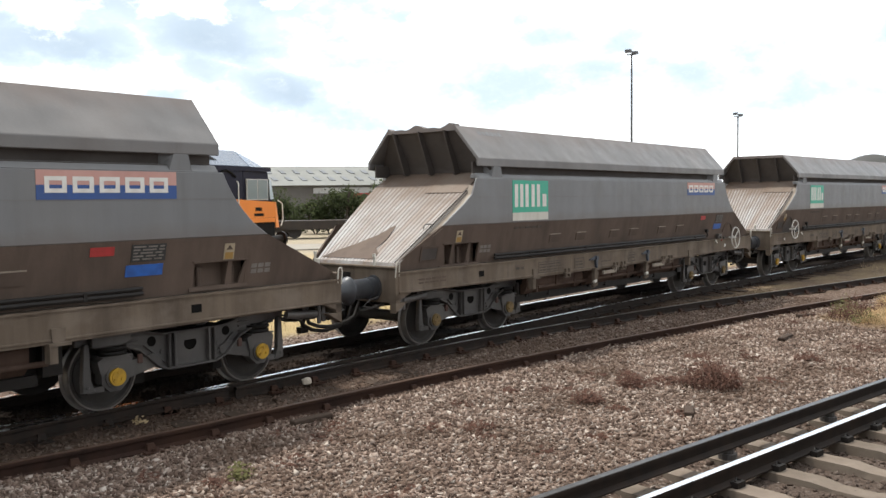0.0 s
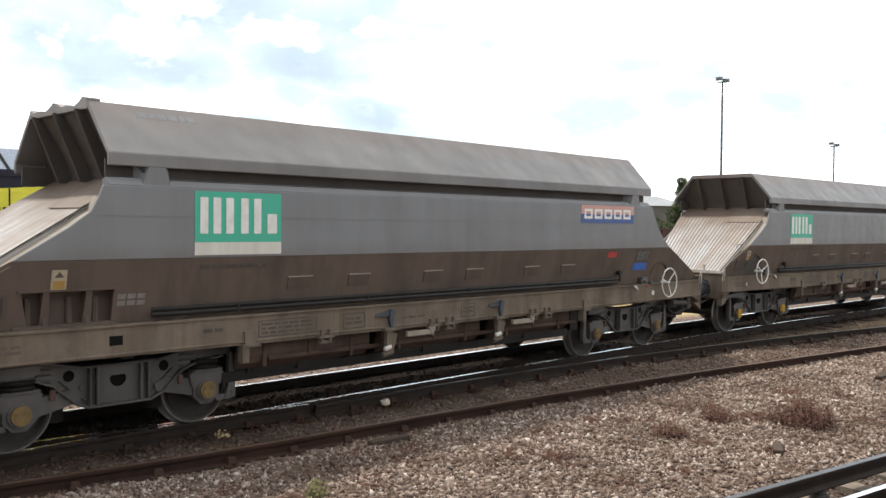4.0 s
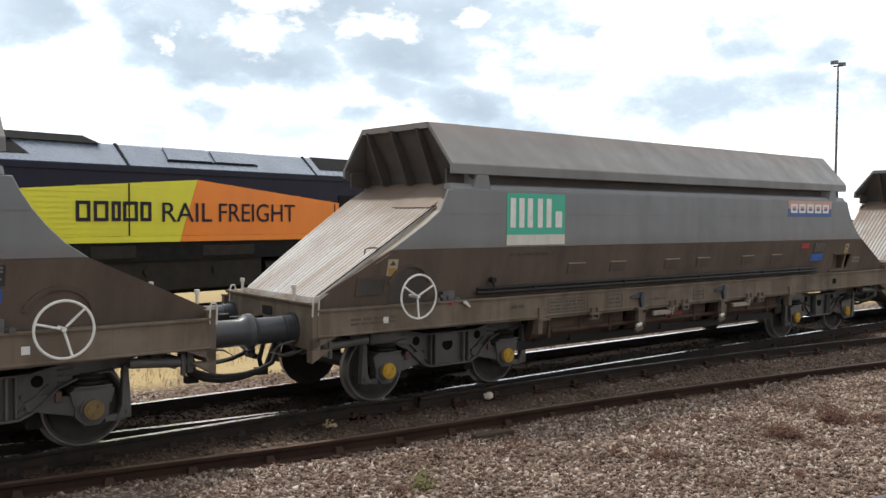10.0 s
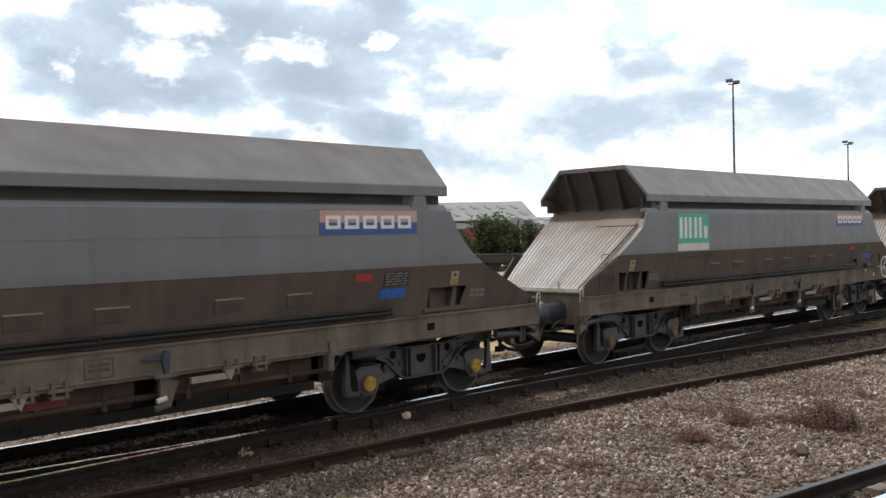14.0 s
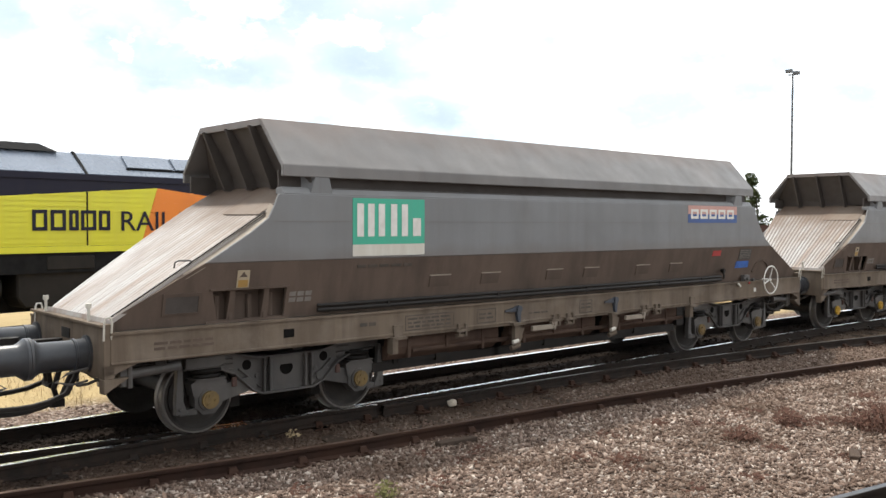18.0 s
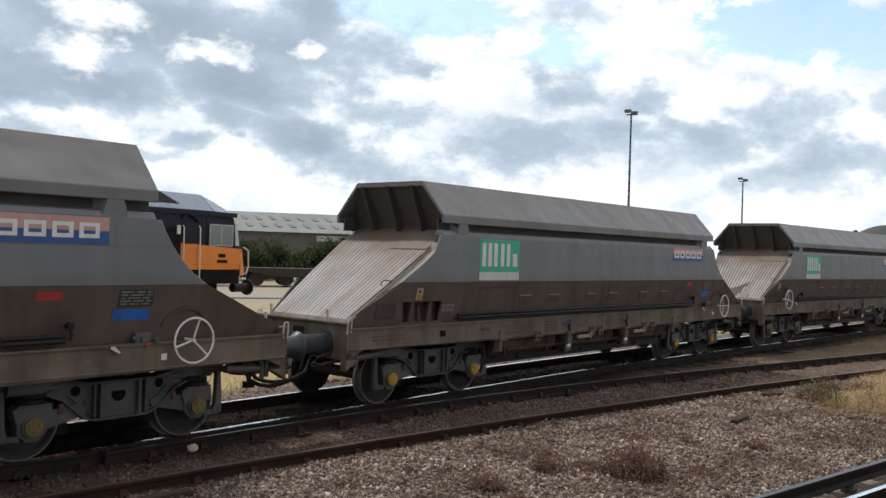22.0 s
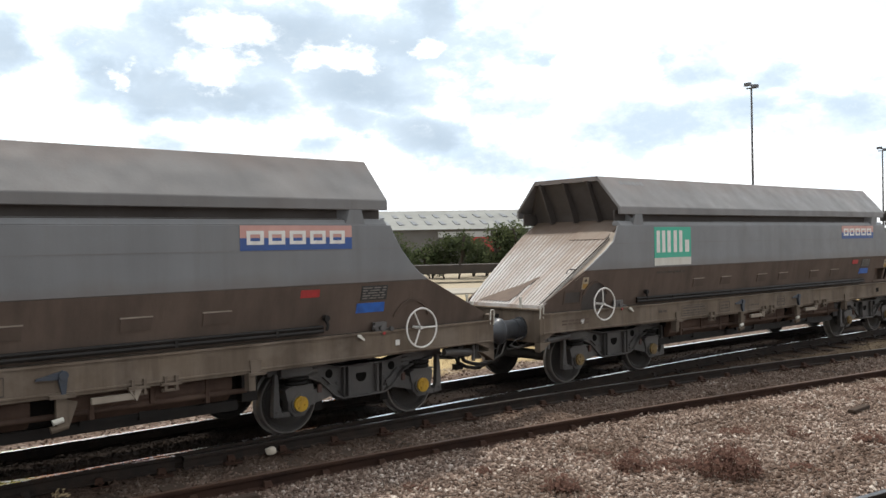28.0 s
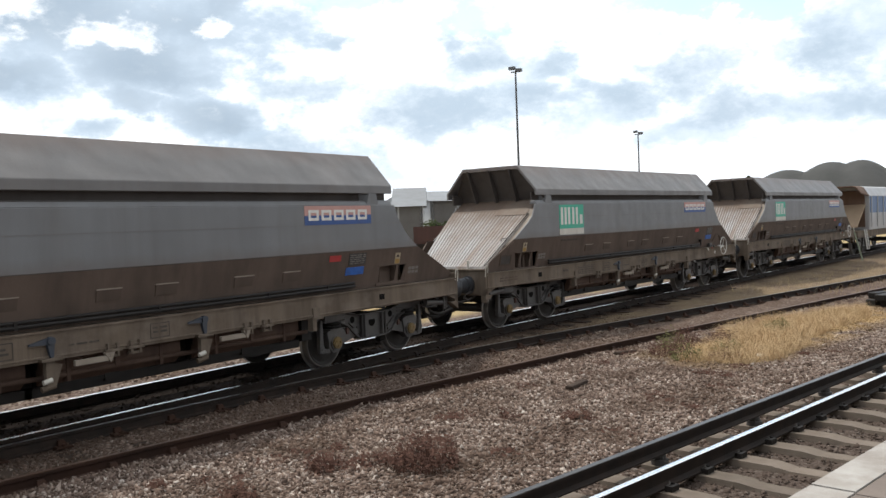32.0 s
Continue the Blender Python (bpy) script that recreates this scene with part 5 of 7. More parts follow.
    P("centre_sill", shape_sill, DARK)
    for a in (-2.34, -0.31, 1.80):
        P("discharge_door", shape_door, APRON, label="brown discharge hopper under the frame", at=pose(a, 0, 0), bevel=0.006)
        P("discharge_chute", shape_chute, DARK, label="black discharge chute over the rails", at=pose(a, 0, 0))
    P("keel", shape_gap_fill, DARK)
    P("door_rod", shape_rod, APRON, smooth=True)
    # fittings of the near side
    for a in (-1.24, 0.84):
        lb = P("lever_bracket", shape_bracket, SOLEBAR, at=pose(a, 0, 0))
        P("lever", shape_lever, LEVER, lb, "dark blue-grey bell-crank lever")
        P("lever_foot", lambda: Shape().cyl((-0.09, -1.40, 0.675), (0.01, -1.40, 0.695), 0.028, 10), CREAM, lb, key="lfoot")
    for a in (-2.24, -0.47, -0.17, 1.59, 1.93):
        P("clamp", shape_clamp, SOLEBAR, at=pose(a, 0, 0))
    for a in (-3.26, 2.92):
        P("lug", shape_lug, SOLEBAR, at=pose(a, 0, 0))
    for a in (-0.95, 1.12):
        P("link", shape_link, FLANGE, at=pose(a, 0, 0))
    P("side_pipe", shape_pipes, DARK, smooth=True, label="twin pipes along the lower side")
    for a in (-2.57, -1.70, -0.45, 0.35, 1.60, 2.49):
        pl = P("side_plate", shape_plate, BODY_BROWN, at=pose(a, 0, 0))
        P("plate_rim", shape_plate_rim, FLANGE, pl)
    va, la, ta = (-4.82, -4.57, -5.74) if left_wheel else (4.70, 4.36, 4.95)
    vb = P("valve", shape_valve, BOGIE, label="grimy brake valve box", at=pose(va, 0, -0.10))
    P("valve_knob", lambda: Shape().cyl((0.03, -1.40, 1.30), (0.03, -1.37, 1.30), 0.02, 8), RED, vb, key="vknob")
    P("valve_bolt", lambda: Shape().cyl((0.0, -1.42, 1.25), (0.0, -1.37, 1.25), 0.03, 8), BOGIE, at=pose(va - 0.2 if left_wheel else va + 0.14, 0, 0), key="vbolt")
    P("release_lever", lambda: Shape().prism([(-0.05, 1.19), (-0.045, 1.215), (-0.01, 1.215), (0.055, 1.15), (0.045, 1.135)], -1.42, -1.395), CREAM, label="off-white brake release lever", at=pose(la, 0, 0), key="rlever")
    P("pipe_socket", shape_socket, DARK, at=pose(-4.12, 0, 0), smooth=True) if left_wheel else None
    P("pipe_socket", shape_socket, DARK, at=pose(3.88, 0, 0), smooth=True) if not left_wheel else None
    P("white_tag", lambda: Shape().box(-0.035, 0.035, -1.376, -1.37, 1.03, 1.10), WHITE, at=pose(ta, 0, 0), key="tag2")
    if number == 2:
        P("red_marker", lambda: Shape().box(-0.46, -0.05, -1.225, -1.20, 0.74, 0.81), RED_FADED, label="faded red marker on the discharge apron", key="redm")
    P("seam", lambda: Shape().box(-4.92, 5.0, -1.4035, -1.40, 2.252, 2.260), HOOD_GREY, key="seam")
    ends = (-1, 1)
    for sg in ends:
        wheel_here = (sg < 0) == left_wheel
        if wheel_here:
            a, z = (-5.37, 1.30) if sg < 0 else (5.25, 1.22)
            P("wheel_well", shape_well, INSIDE, at=pose(a, -0.267 * (z - 1.30), z - 1.30))
            P("well_rim", shape_well_rim, BODY_BROWN, at=pose(a, -0.267 * (z - 1.30), z - 1.30))
            P("handwheel", shape_handwheel, WHITE, label="white three-spoked parking brake handwheel", at=pose(a - 0.03, -1.315, z + 0.02, 0, {1: 50, 2: 65, 4: -25, 5: -5}.get(number, 20), 0), smooth=True)
        else:
            lo = sg < 0
            rc = P("access_opening", lambda: shape_recess(lo), BODY_BROWN, label="dark pocket behind the side opening", key="recess%d" % lo)
            P("opening_frame", lambda: shape_recess_frame(lo), BODY_BROWN, rc, key="rframe%d" % lo)
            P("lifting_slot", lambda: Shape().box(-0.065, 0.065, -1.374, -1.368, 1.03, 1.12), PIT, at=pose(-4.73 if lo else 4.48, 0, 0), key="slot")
            tagged(P("emblem", shape_emblem, WORN_WRITING, label="six small pale squares in two rows", at=pose(-4.55 if lo else 5.42, 0, 0)), kind="stuff")
        if sg < 0:
            P("hatch", shape_hatch, [BODY_BROWN, INSIDE], at=pose(-5.90, -0.008, 0.03))
        wa, wz = ((-5.64, -0.05) if wheel_here else (-5.26, -0.03)) if sg < 0 else ((5.85, -0.32) if wheel_here else (4.94, -0.03))
        wp = P("warning_plate", shape_warning, PLATE_CREAM, label="cream and amber warning plate", at=pose(wa, -0.267 * wz, wz))
        P("warning_mark", shape_warning_marks, BODY_BROWN, wp)
        P("warning_block", shape_warning_block, YELLOW, wp)
    g = P("green_panel", lambda: on_side(-3.92, -2.87, 2.0, 2.52), GREEN, label="faded green panel with plain white bars")
    for k, q in enumerate(((-3.86, -3.77, 2.09, 2.46), (-3.71, -3.62, 2.09, 2.46), (-3.56, -3.47, 2.09, 2.46), (-3.38, -3.29, 2.09, 2.46), (-3.22, -3.13, 2.09, 2.46), (-3.05, -2.93, 2.09, 2.30))):
        P("white_mark", shape_green_mark(*q), WHITE, g, key="gm%d" % k)
    if number in (1, 5):
        tagged(P("writing_bar", shape_hood_bars, BODY_GREY, label="faint worn bars of writing", key="hoodw"), kind="stuff")
    P("white_strip", lambda: on_side(-3.92, -2.87, 1.87, 2.0), CREAM, label="dirty white strip under the green panel", key="wstrip")
    nb = P("name_strip", lambda: on_side(2.75, 4.25, 2.40, 2.54), PINK, label="faded pink upper half of a two-colour strip", key="pink")
    P("name_strip", lambda: on_side(2.75, 4.25, 2.26, 2.40), BLUE, label="blue lower half of a two-colour strip", key="blue")
    for k in range(5):
        P("white_mark", shape_name_mark, WHITE, nb, at=pose(2.83 + 0.275 * k, 0, 2.325), key="nm")
    # notices; they sit further along where there is no opening
    d = 0.0 if left_wheel else 0.68
    e = 0.0 if left_wheel else 0.26
    P("red_plate", lambda: on_side(3.27, 3.53, 1.70, 1.79, 0.006, False), RED, label="small red notice plate", at=pose(e, 0, 0), key="redp")
    tp = P("notice_plate", lambda: on_side(3.72, 4.12, 1.62, 1.80, 0.006, False), BLACK, label="black notice plate with small writing", at=pose(d, 0, 0), key="notice")
    tagged(P("writing_bar", lambda: shape_text_bars(3.74, 4.10, 1.63, 1.79, 5, 3), WORN_WRITING, tp, key="noticet"), kind="stuff")
    P("blue_plate", lambda: on_side(3.67, 4.10, 1.47, 1.59, 0.006, False), BLUE2, label="bright blue notice plate", at=pose(d, 0, 0), key="bluep")
    for k, (fn, m) in enumerate(((lambda: shape_text_bars(-3.84, -3.05, 1.72, 1.79, 1, 5), DARK_WRITING), (lambda: shape_text_bars(-3.10, -2.42, 0.99, 1.13, 3, 7, y=-1.372), DARK_WRITING),
                                 (lambda: shape_text_bars(0.10, 0.30, 1.02, 1.12, 2, 8, y=-1.372), DARK_WRITING), (lambda: shape_text_bars(-3.80, -3.56, 1.05, 1.13, 1, 9, y=-1.372), DARK_WRITING),
                                 (lambda: shape_text_bars(-1.93, -1.68, 1.01, 1.11, 2, 12, y=-1.372), DARK_WRITING), (lambda: shape_text_bars(-1.0, -0.62, 1.02, 1.06, 1, 14, y=-1.372), DARK_WRITING), (lambda: shape_text_bars(-6.3, -5.6, 1.02, 1.12, 2, 10, y=-1.372), BODY_BROWN))):
        tagged(P("writing_bar", fn, m, label="bars of small worn writing", key="wr%d" % k), kind="stuff")
    for k, (x0, x1) in enumerate(((-3.14, -2.36), (-1.97, -1.63), (0.06, 0.34))):
        P("data_box", lambda x0=x0, x1=x1: shape_box_outline(x0, x1, 0.97, 1.15, -1.372), DARK_WRITING, label="thin dark outline of a data box", key="dbox%d" % k)
    # bogies
    for c in BOGIE_AT:
        for y, sd in ((BOGIE_Y, "n"), (-BOGIE_Y, "f")):
            b = P("side_frame", lambda y=y: shape_bogie_frame(BOGIE_Y) if y < 0 else flip(shape_bogie_frame(BOGIE_Y)), BOGIE, label="grimy cast bogie side frame", at=pose(c, 0, 0), bevel=0.006, key="bframe" + sd)
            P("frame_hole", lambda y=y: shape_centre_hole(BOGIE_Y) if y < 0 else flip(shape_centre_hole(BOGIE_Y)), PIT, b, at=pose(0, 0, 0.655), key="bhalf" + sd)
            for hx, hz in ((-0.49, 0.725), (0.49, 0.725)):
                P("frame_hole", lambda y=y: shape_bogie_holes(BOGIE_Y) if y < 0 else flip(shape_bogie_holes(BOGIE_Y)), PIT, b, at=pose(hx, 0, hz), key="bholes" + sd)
            for x, m in ((-AXLE_OFF, 1), (AXLE_OFF, -1)):
                P("axlebox", lambda y=y, m=m: [q for q in (shape_axlebox(BOGIE_Y),) for q in ((q if y < 0 else flip(q)),) for q in ((q if m > 0 else turn(q)),)][0], BOGIE, b, at=pose(x, 0, 0), key="abox%s%d" % (sd, m))
                for nm, sh, mt in (("damper_strut", shape_strut, BOGIE), ("bump_stop", shape_bump_stop, RUSTY_STOP), ("spring_housing", shape_spring_cap, BOGIE))[:3 if m > 0 else 2]:
                    P(nm, lambda y=y, m=m, sh=sh: [q for q in (sh(BOGIE_Y),) for q in ((q if y < 0 else flip(q)),) for q in ((q if m > 0 else turn(q)),)][0], mt, b, at=pose(x, 0, 0), bevel=0.006, key="%s%s%d" % (nm, sd, m))
                P("spring", lambda y=y: shape_springs(BOGIE_Y) if y < 0 else flip(shape_springs(BOGIE_Y)), DARK, b, "stacked black rubber springs", at=pose(x, 0, 0), smooth=True, key="spring" + sd)
                P("spring_seat", lambda y=y: shape_spring_seat(BOGIE_Y) if y < 0 else flip(shape_spring_seat(BOGIE_Y)), BOGIE, b, at=pose(x, 0, 0), key="sseat" + sd)
        P("bolster", shape_cross, DARK, at=pose(c, 0, 0))
    for a in WHEEL_AT:
        ws = P("wheelset", shape_wheelset, [WHEEL, TREAD], label="steel wheelset with a polished tread", at=pose(a, 0, AXLE_Z), smooth=True)
        for sg in (-1, 1):
            cp = P("axle_cap", lambda sg=sg: shape_axle_cap(sg), CAP if bright else CAP_DULL, ws, label="ochre yellow axle end cap" if bright else "grimy ochre axle end cap", smooth=True, key="acap%d%d" % (sg, bright))
    return w


WAGONS = []
for number, (lw, wavy, scrape) in enumerate([(True, 0, 0), (False, 1, 1), (True, 0, 0), (False, 0, 0), (False, 0, 0), (True, 0, 1), (False, 0, 0), (False, 0, 0)]):
    WAGONS.append((number, make_wagon(number, lw, wavy, scrape, number in (0, 2, 4))))

# ---- a different hopper at the tail ----
SILVER = material("dirty_silver_paint", (0.42, 0.42, 0.42), 0.5, 0, (0.28, 0.26, 0.24), 2, 0.6, streaks=True)
TAIL_BLUE = material("faded_blue_paint", (0.06, 0.13, 0.27), 0.5, 0, (0.09, 0.13, 0.2), 2, 0.6, streaks=True)
SLAB_TAN = material("dusty_tan_sheet", (0.33, 0.25, 0.17), 0.8, 0, (0.24, 0.17, 0.12), 1.5, 0.6, streaks=True)
RUST_WALL = material("rusty_end_wall", (0.12, 0.072, 0.05), 0.8, 0, (0.18, 0.13, 0.10), 1.5, 0.7, streaks=True)


def make_tail_wagon():
    w = thing("hopper_wagon", "silver and blue stone hopper wagon with rusty brown ends", "wagon", "wagons of the stone train")
    prof = [(-1.36, 1.15), (-1.40, 1.9), (-1.40, 2.75), (-1.15, 3.15), (-1.0, 3.2), (1.0, 3.2), (1.15, 3.15), (1.40, 2.75), (1.40, 1.9), (1.36, 1.15)]
    part("body", Shape().loft([(-4.9, y, z) for y, z in prof], [(4.9, y, z) for y, z in prof]), SILVER, w, "dirty silver hopper body", bevel=0.02)
    part("blue_panel", Shape().box(-4.85, 4.85, -1.408, -1.401, 1.95, 2.72), TAIL_BLUE, w, "faded blue upper side")
    for a in (-4.6, -3.4, -2.2, -1.0, 0.2, 1.4, 2.6, 3.8):
        part("stiffener", Shape().box(-0.05, 0.05, -1.44, -1.409, 1.3, 2.74), SILVER, w, at=pose(a, 0, 0), key="tailrib")
    part("end_wall", Shape().loft([(-4.905, -1.2, 1.3), (-4.905, 1.2, 1.3), (-4.905, 1.2, 3.0), (-4.905, -1.2, 3.0)], [(-5.0, -1.2, 1.3), (-5.0, 1.2, 1.3), (-4.95, 1.2, 3.0), (-4.95, -1.2, 3.0)]), RUST_WALL, w, "rust-stained end wall")
    lip = [(-1.0, 3.2), (1.0, 3.2), (1.15, 3.15), (1.40, 2.75), (1.36, 2.72), (1.12, 3.10), (0.98, 3.15), (-0.98, 3.15), (-1.12, 3.10), (-1.36, 2.72), (-1.40, 2.75), (-1.15, 3.15)]
    part("canopy", Shape().loft([(-6.3, y, z + (0.10 if z < 3 else 0.0)) for y, z in lip], [(-4.9, y, z) for y, z in lip]), RUST_WALL, w, "rust-brown canopy over the end")
    part("slope_sheet", Shape().loft([(-6.2, -1.15, 1.35), (-6.2, 1.15, 1.35), (-5.0, 1.25, 2.35), (-5.0, -1.25, 2.35)], [(-6.2, -1.15, 1.30), (-6.2, 1.15, 1.30), (-5.0, 1.25, 2.30), (-5.0, -1.25, 2.30)]), SLAB_TAN, w, "dusty tan slope sheet")
    part("underframe", Shape().box(-6.75, 6.75, -1.3, 1.3, 0.85, 1.15), SOLEBAR, w)
    part("ladder", Shape().ring([(-5.4, -1.35, 1.2), (-5.6, -1.5, 0.3)], 0.025, 6).ring([(-5.75, -1.35, 1.2), (-5.95, -1.5, 0.3)], 0.025, 6), WHITE, w)
    for c in BOGIE_AT:
        b = part("side_frame", None, BOGIE, w, at=pose(c, 0, 0), key="bframen")
        for x, m in ((-AXLE_OFF, 1), (AXLE_OFF, -1)):
            part("axlebox", None, BOGIE, b, at=pose(x, 0, 0), key="aboxn%d" % m)
    for a in WHEEL_AT:
        part("wheelset", None, WHEEL, w, at=pose(a, 0, WHEEL_R), key="wheelset")
    return w


WAGONS.append((8, make_tail_wagon()))

# ---- parked diesel locomotive ----
LOCO_POSE = pose(7.345, 16.68, 0.01, 0, 0, 19.5)
LOCO_BLUE = material("dark_blue_loco_paint", (0.010, 0.010, 0.024), 0.55, 0, (0.018, 0.017, 0.028), 2, 0.5, streaks=True)
LOCO_ORANGE = material("orange_loco_paint", (0.72, 0.22, 0.022), 0.42, 0, (0.60, 0.18, 0.025), 2, 0.5, streaks=True)
LOCO_YELLOW = material("lime_yellow_loco_paint", (0.62, 0.60, 0.035), 0.42, 0, (0.52, 0.50, 0.05), 2, 0.5, streaks=True)
LOCO_ROOF = material("grey_blue_roof_paint", (0.19, 0.22, 0.27), 0.28, 0.1, (0.12, 0.14, 0.175), 1.5, 0.6)
LOCO_BLACK = material("black_grille", (0.008, 0.008, 0.009), 0.8, 0, (0.02, 0.02, 0.02), 5, 0.5)
GLASS = bpy.data.materials.new("cab_glass")
GLASS.use_nodes = True
GLASS.node_tree.nodes["Principled BSDF"].inputs["Base Color"].default_value = (0.20, 0.24, 0.25, 1)
GLASS.node_tree.nodes["Principled BSDF"].inputs["Roughness"].default_value = 0.04
GLASS.node_tree.nodes["Principled BSDF"].inputs["Specular IOR Level"].default_value = 0.9


def make_loco():
    """Local x along the side towards the visible cab, y away into the body, z up."""
    lo = thing("diesel_locomotive", "parked orange, lime and dark blue freight diesel locomotive", "locomotive", at=LOCO_POSE)
    z0, top, cant = 1.62, 2.97, 3.17
    W = 2.6
    end, tail = 6.4, -12.2
    # side panels: front skin at y = 0
    part("body", Shape().box(tail, 5.0, 0.03, W - 0.03, 1.35, 3.12).loft([(5.0, 0.03, 1.45), (5.0, W - 0.03, 1.45), (5.0, W - 0.03, 3.12), (5.0, 0.03, 3.12)], [(6.45, 0.06, 1.50), (6.45, W - 0.06, 1.50), (6.15, W - 0.12, 3.08), (6.15, 0.12, 3.08)]), LOCO_BLUE, lo, "dark blue body side", bevel=0.02)
    orange = [(-3.13, z0 + 0.13), (-2.72, 2.97), (1.45, 2.52), (1.45, z0 + 0.13)]
    op = part("orange_panel", Shape().prism(orange, 0.0, 0.03), LOCO_ORANGE, lo, "bright orange side panel")
    yellow = [(-6.88, z0 + 0.13), (-6.88, 2.66), (-2.725, 2.97), (-3.135, z0 + 0.13)]
    yp = part("yellow_panel", Shape().prism(yellow, 0.0, 0.03), LOCO_YELLOW, lo, "lime yellow side panel")
    part("orange_band", Shape().prism([(-3.17, z0), (-3.13, z0 + 0.125), (6.28, z0 + 0.125), (6.28, z0)], -0.02, 0.03), LOCO_ORANGE, lo)
    part("yellow_band", Shape().prism([(-10.6, z0), (-10.6, z0 + 0.125), (-3.14, z0 + 0.125), (-3.18, z0)], -0.02, 0.03), LOCO_YELLOW, lo)
    for k in range(11):
        z = z0 + 0.20 + 0.105 * k
        # ribs stay inside the slanted panel outline
        xr = 1.40 if z < 2.48 else 1.45 - (z - 2.52) / 0.45 * 4.17
        xm = -3.13 + 0.41 * (z - z0 - 0.13) / 1.22
        if xr > xm + 0.2:
            part("rib", Shape().box(xm + 0.03, min(xr, 1.3), -0.012, 0.0, z - 0.012, z + 0.012), LOCO_ORANGE, op)
        xl = -6.85 if z < 2.62 else -6.88 + (z - 2.66) / 0.31 * 4.15
        if xm > xl + 0.2:
            part("rib", Shape().box(max(xl, -6.8), xm - 0.03, -0.012, 0.0, z - 0.012, z + 0.012), LOCO_YELLOW, yp)
    for x in (-4.36, 1.30):
        part("door_seam", Shape().box(x - 0.015, x + 0.015, -0.014, 0.0, z0 + 0.14, 2.5 if x > 0 else 2.84), LOCO_BLACK, op if x > 0 else yp)
    # lettering: two plain words and bars for the name
    for word, x, size in (("RAIL", -3.65, 0.60), ("FREIGHT", -2.22, 0.60)):
        cu = bpy.data.curves.new("lettering", "FONT")
        cu.body, cu.size, cu.extrude = word, size, 0.004
        tmp = bpy.data.objects.new("lettering", cu)
        me = bpy.data.meshes.new_from_object(tmp)
        bpy.data.objects.remove(tmp)
        me.materials.clear()
        me.materials.append(LOCO_BLUE)
        xs = [v.co.x for v in me.vertices]
        x1 = -2.36 if word == "RAIL" else 0.0
        sc = (x1 - x) / max(xs)
        for v in me.vertices:
            v.co.x *= sc
        ob = new("lettering", me)
        ob.parent = lo
        ob.matrix_basis = pose(x, -0.018, 2.05, 90)
        ob["label"] = "black lettering " + word
    for k, (a, b) in enumerate(((-5.50, -5.20), (-5.13, -4.82), (-4.75, -4.55), (-4.50, -4.17), (-4.11, -3.86))):
        part("name_mark", Shape().box(a, a + 0.07, -0.02, -0.012, 2.06, 2.47).box(b - 0.07, b, -0.02, -0.012, 2.06, 2.47).box(a + 0.07, b - 0.07, -0.02, -0.012, 2.06, 2.13).box(a + 0.07, b - 0.07, -0.02, -0.012, 2.40, 2.47), LOCO_BLUE, lo, "plain dark frame in place of a name")
    # dark equipment grilles either side of the panels
    gr = part("grille", Shape().box(1.46, 4.06, 0.012, 0.03, z0 + 0.14, 2.72), LOCO_BLACK, lo, "black equipment room grille")
    part("grille_post", Shape().box(2.72, 2.77, -0.005, 0.012, z0 + 0.15, 2.68), LOCO_BLUE, gr)
    gl = part("grille", Shape().box(-10.4, -6.9, 0.012, 0.03, z0 + 0.14, 2.72), LOCO_BLACK, lo, "black equipment room grille")
    # cab: door, handrails, window, orange apron
    part("cab_panel", Shape().prism([(4.10, z0 + 0.13), (4.10, 2.32), (6.30, 2.20), (6.36, z0 + 0.13)], -0.004, 0.03), LOCO_ORANGE, lo, "orange cab side")
    for x in (4.12, 4.70):
        part("handrail", Shape().ring([(x, -0.05, 0.9), (x, -0.07, 1.2), (x, -0.07, 2.72), (x, -0.02, 2.78)], 0.018, 6), WHITE, lo, "white handrail")
    part("cab_door", Shape().box(4.18, 4.64, -0.012, 0.0, 1.66, 2.85), LOCO_BLUE, lo)
    part("door_apron", Shape().box(4.19, 4.63, -0.018, -0.013, 1.68, 2.30), LOCO_ORANGE, lo)
    part("marker_plate", Shape().box(3.93, 4.04, -0.03, 0.0, 2.55, 2.78), WHITE, lo)
    wf = part("window", Shape().box(5.10, 6.0, -0.012, 0.02, 2.26, 2.86), SILVER, lo, "silver-framed sliding cab window")
    part("pane", Shape().box(5.14, 5.53, -0.018, -0.013, 2.29, 2.83), GLASS, wf)
    part("pane", Shape().box(5.57, 5.97, -0.018, -0.013, 2.29, 2.83), GLASS, wf)
    part("pane", Shape().loft([(6.10, -0.004, 2.28), (6.32, 0.05, 2.28), (6.22, 0.06, 2.86), (6.06, -0.004, 2.86)], [(6.10, 0.05, 2.28), (6.32, 0.10, 2.28), (6.22, 0.10, 2.86), (6.06, 0.05, 2.86)]), GLASS, wf)
    part("windscreen", Shape().loft([(6.44, 0.25, 2.25), (6.44, W - 0.25, 2.25), (6.26, W - 0.3, 2.9), (6.26, 0.3, 2.9)], [(6.40, 0.25, 2.25), (6.40, W - 0.25, 2.25), (6.22, W - 0.3, 2.9), (6.22, 0.3, 2.9)]), GLASS, lo)
    part("nose", Shape().loft([(6.36, 0.03, 1.45), (6.36, W - 0.03, 1.45), (6.36, W - 0.03, 2.2), (6.36, 0.03, 2.2)], [(6.62, 0.12, 1.45), (6.62, W - 0.12, 1.45), (6.50, W - 0.12, 2.2), (6.50, 0.12, 2.2)]), LOCO_ORANGE, lo, "orange cab nose")
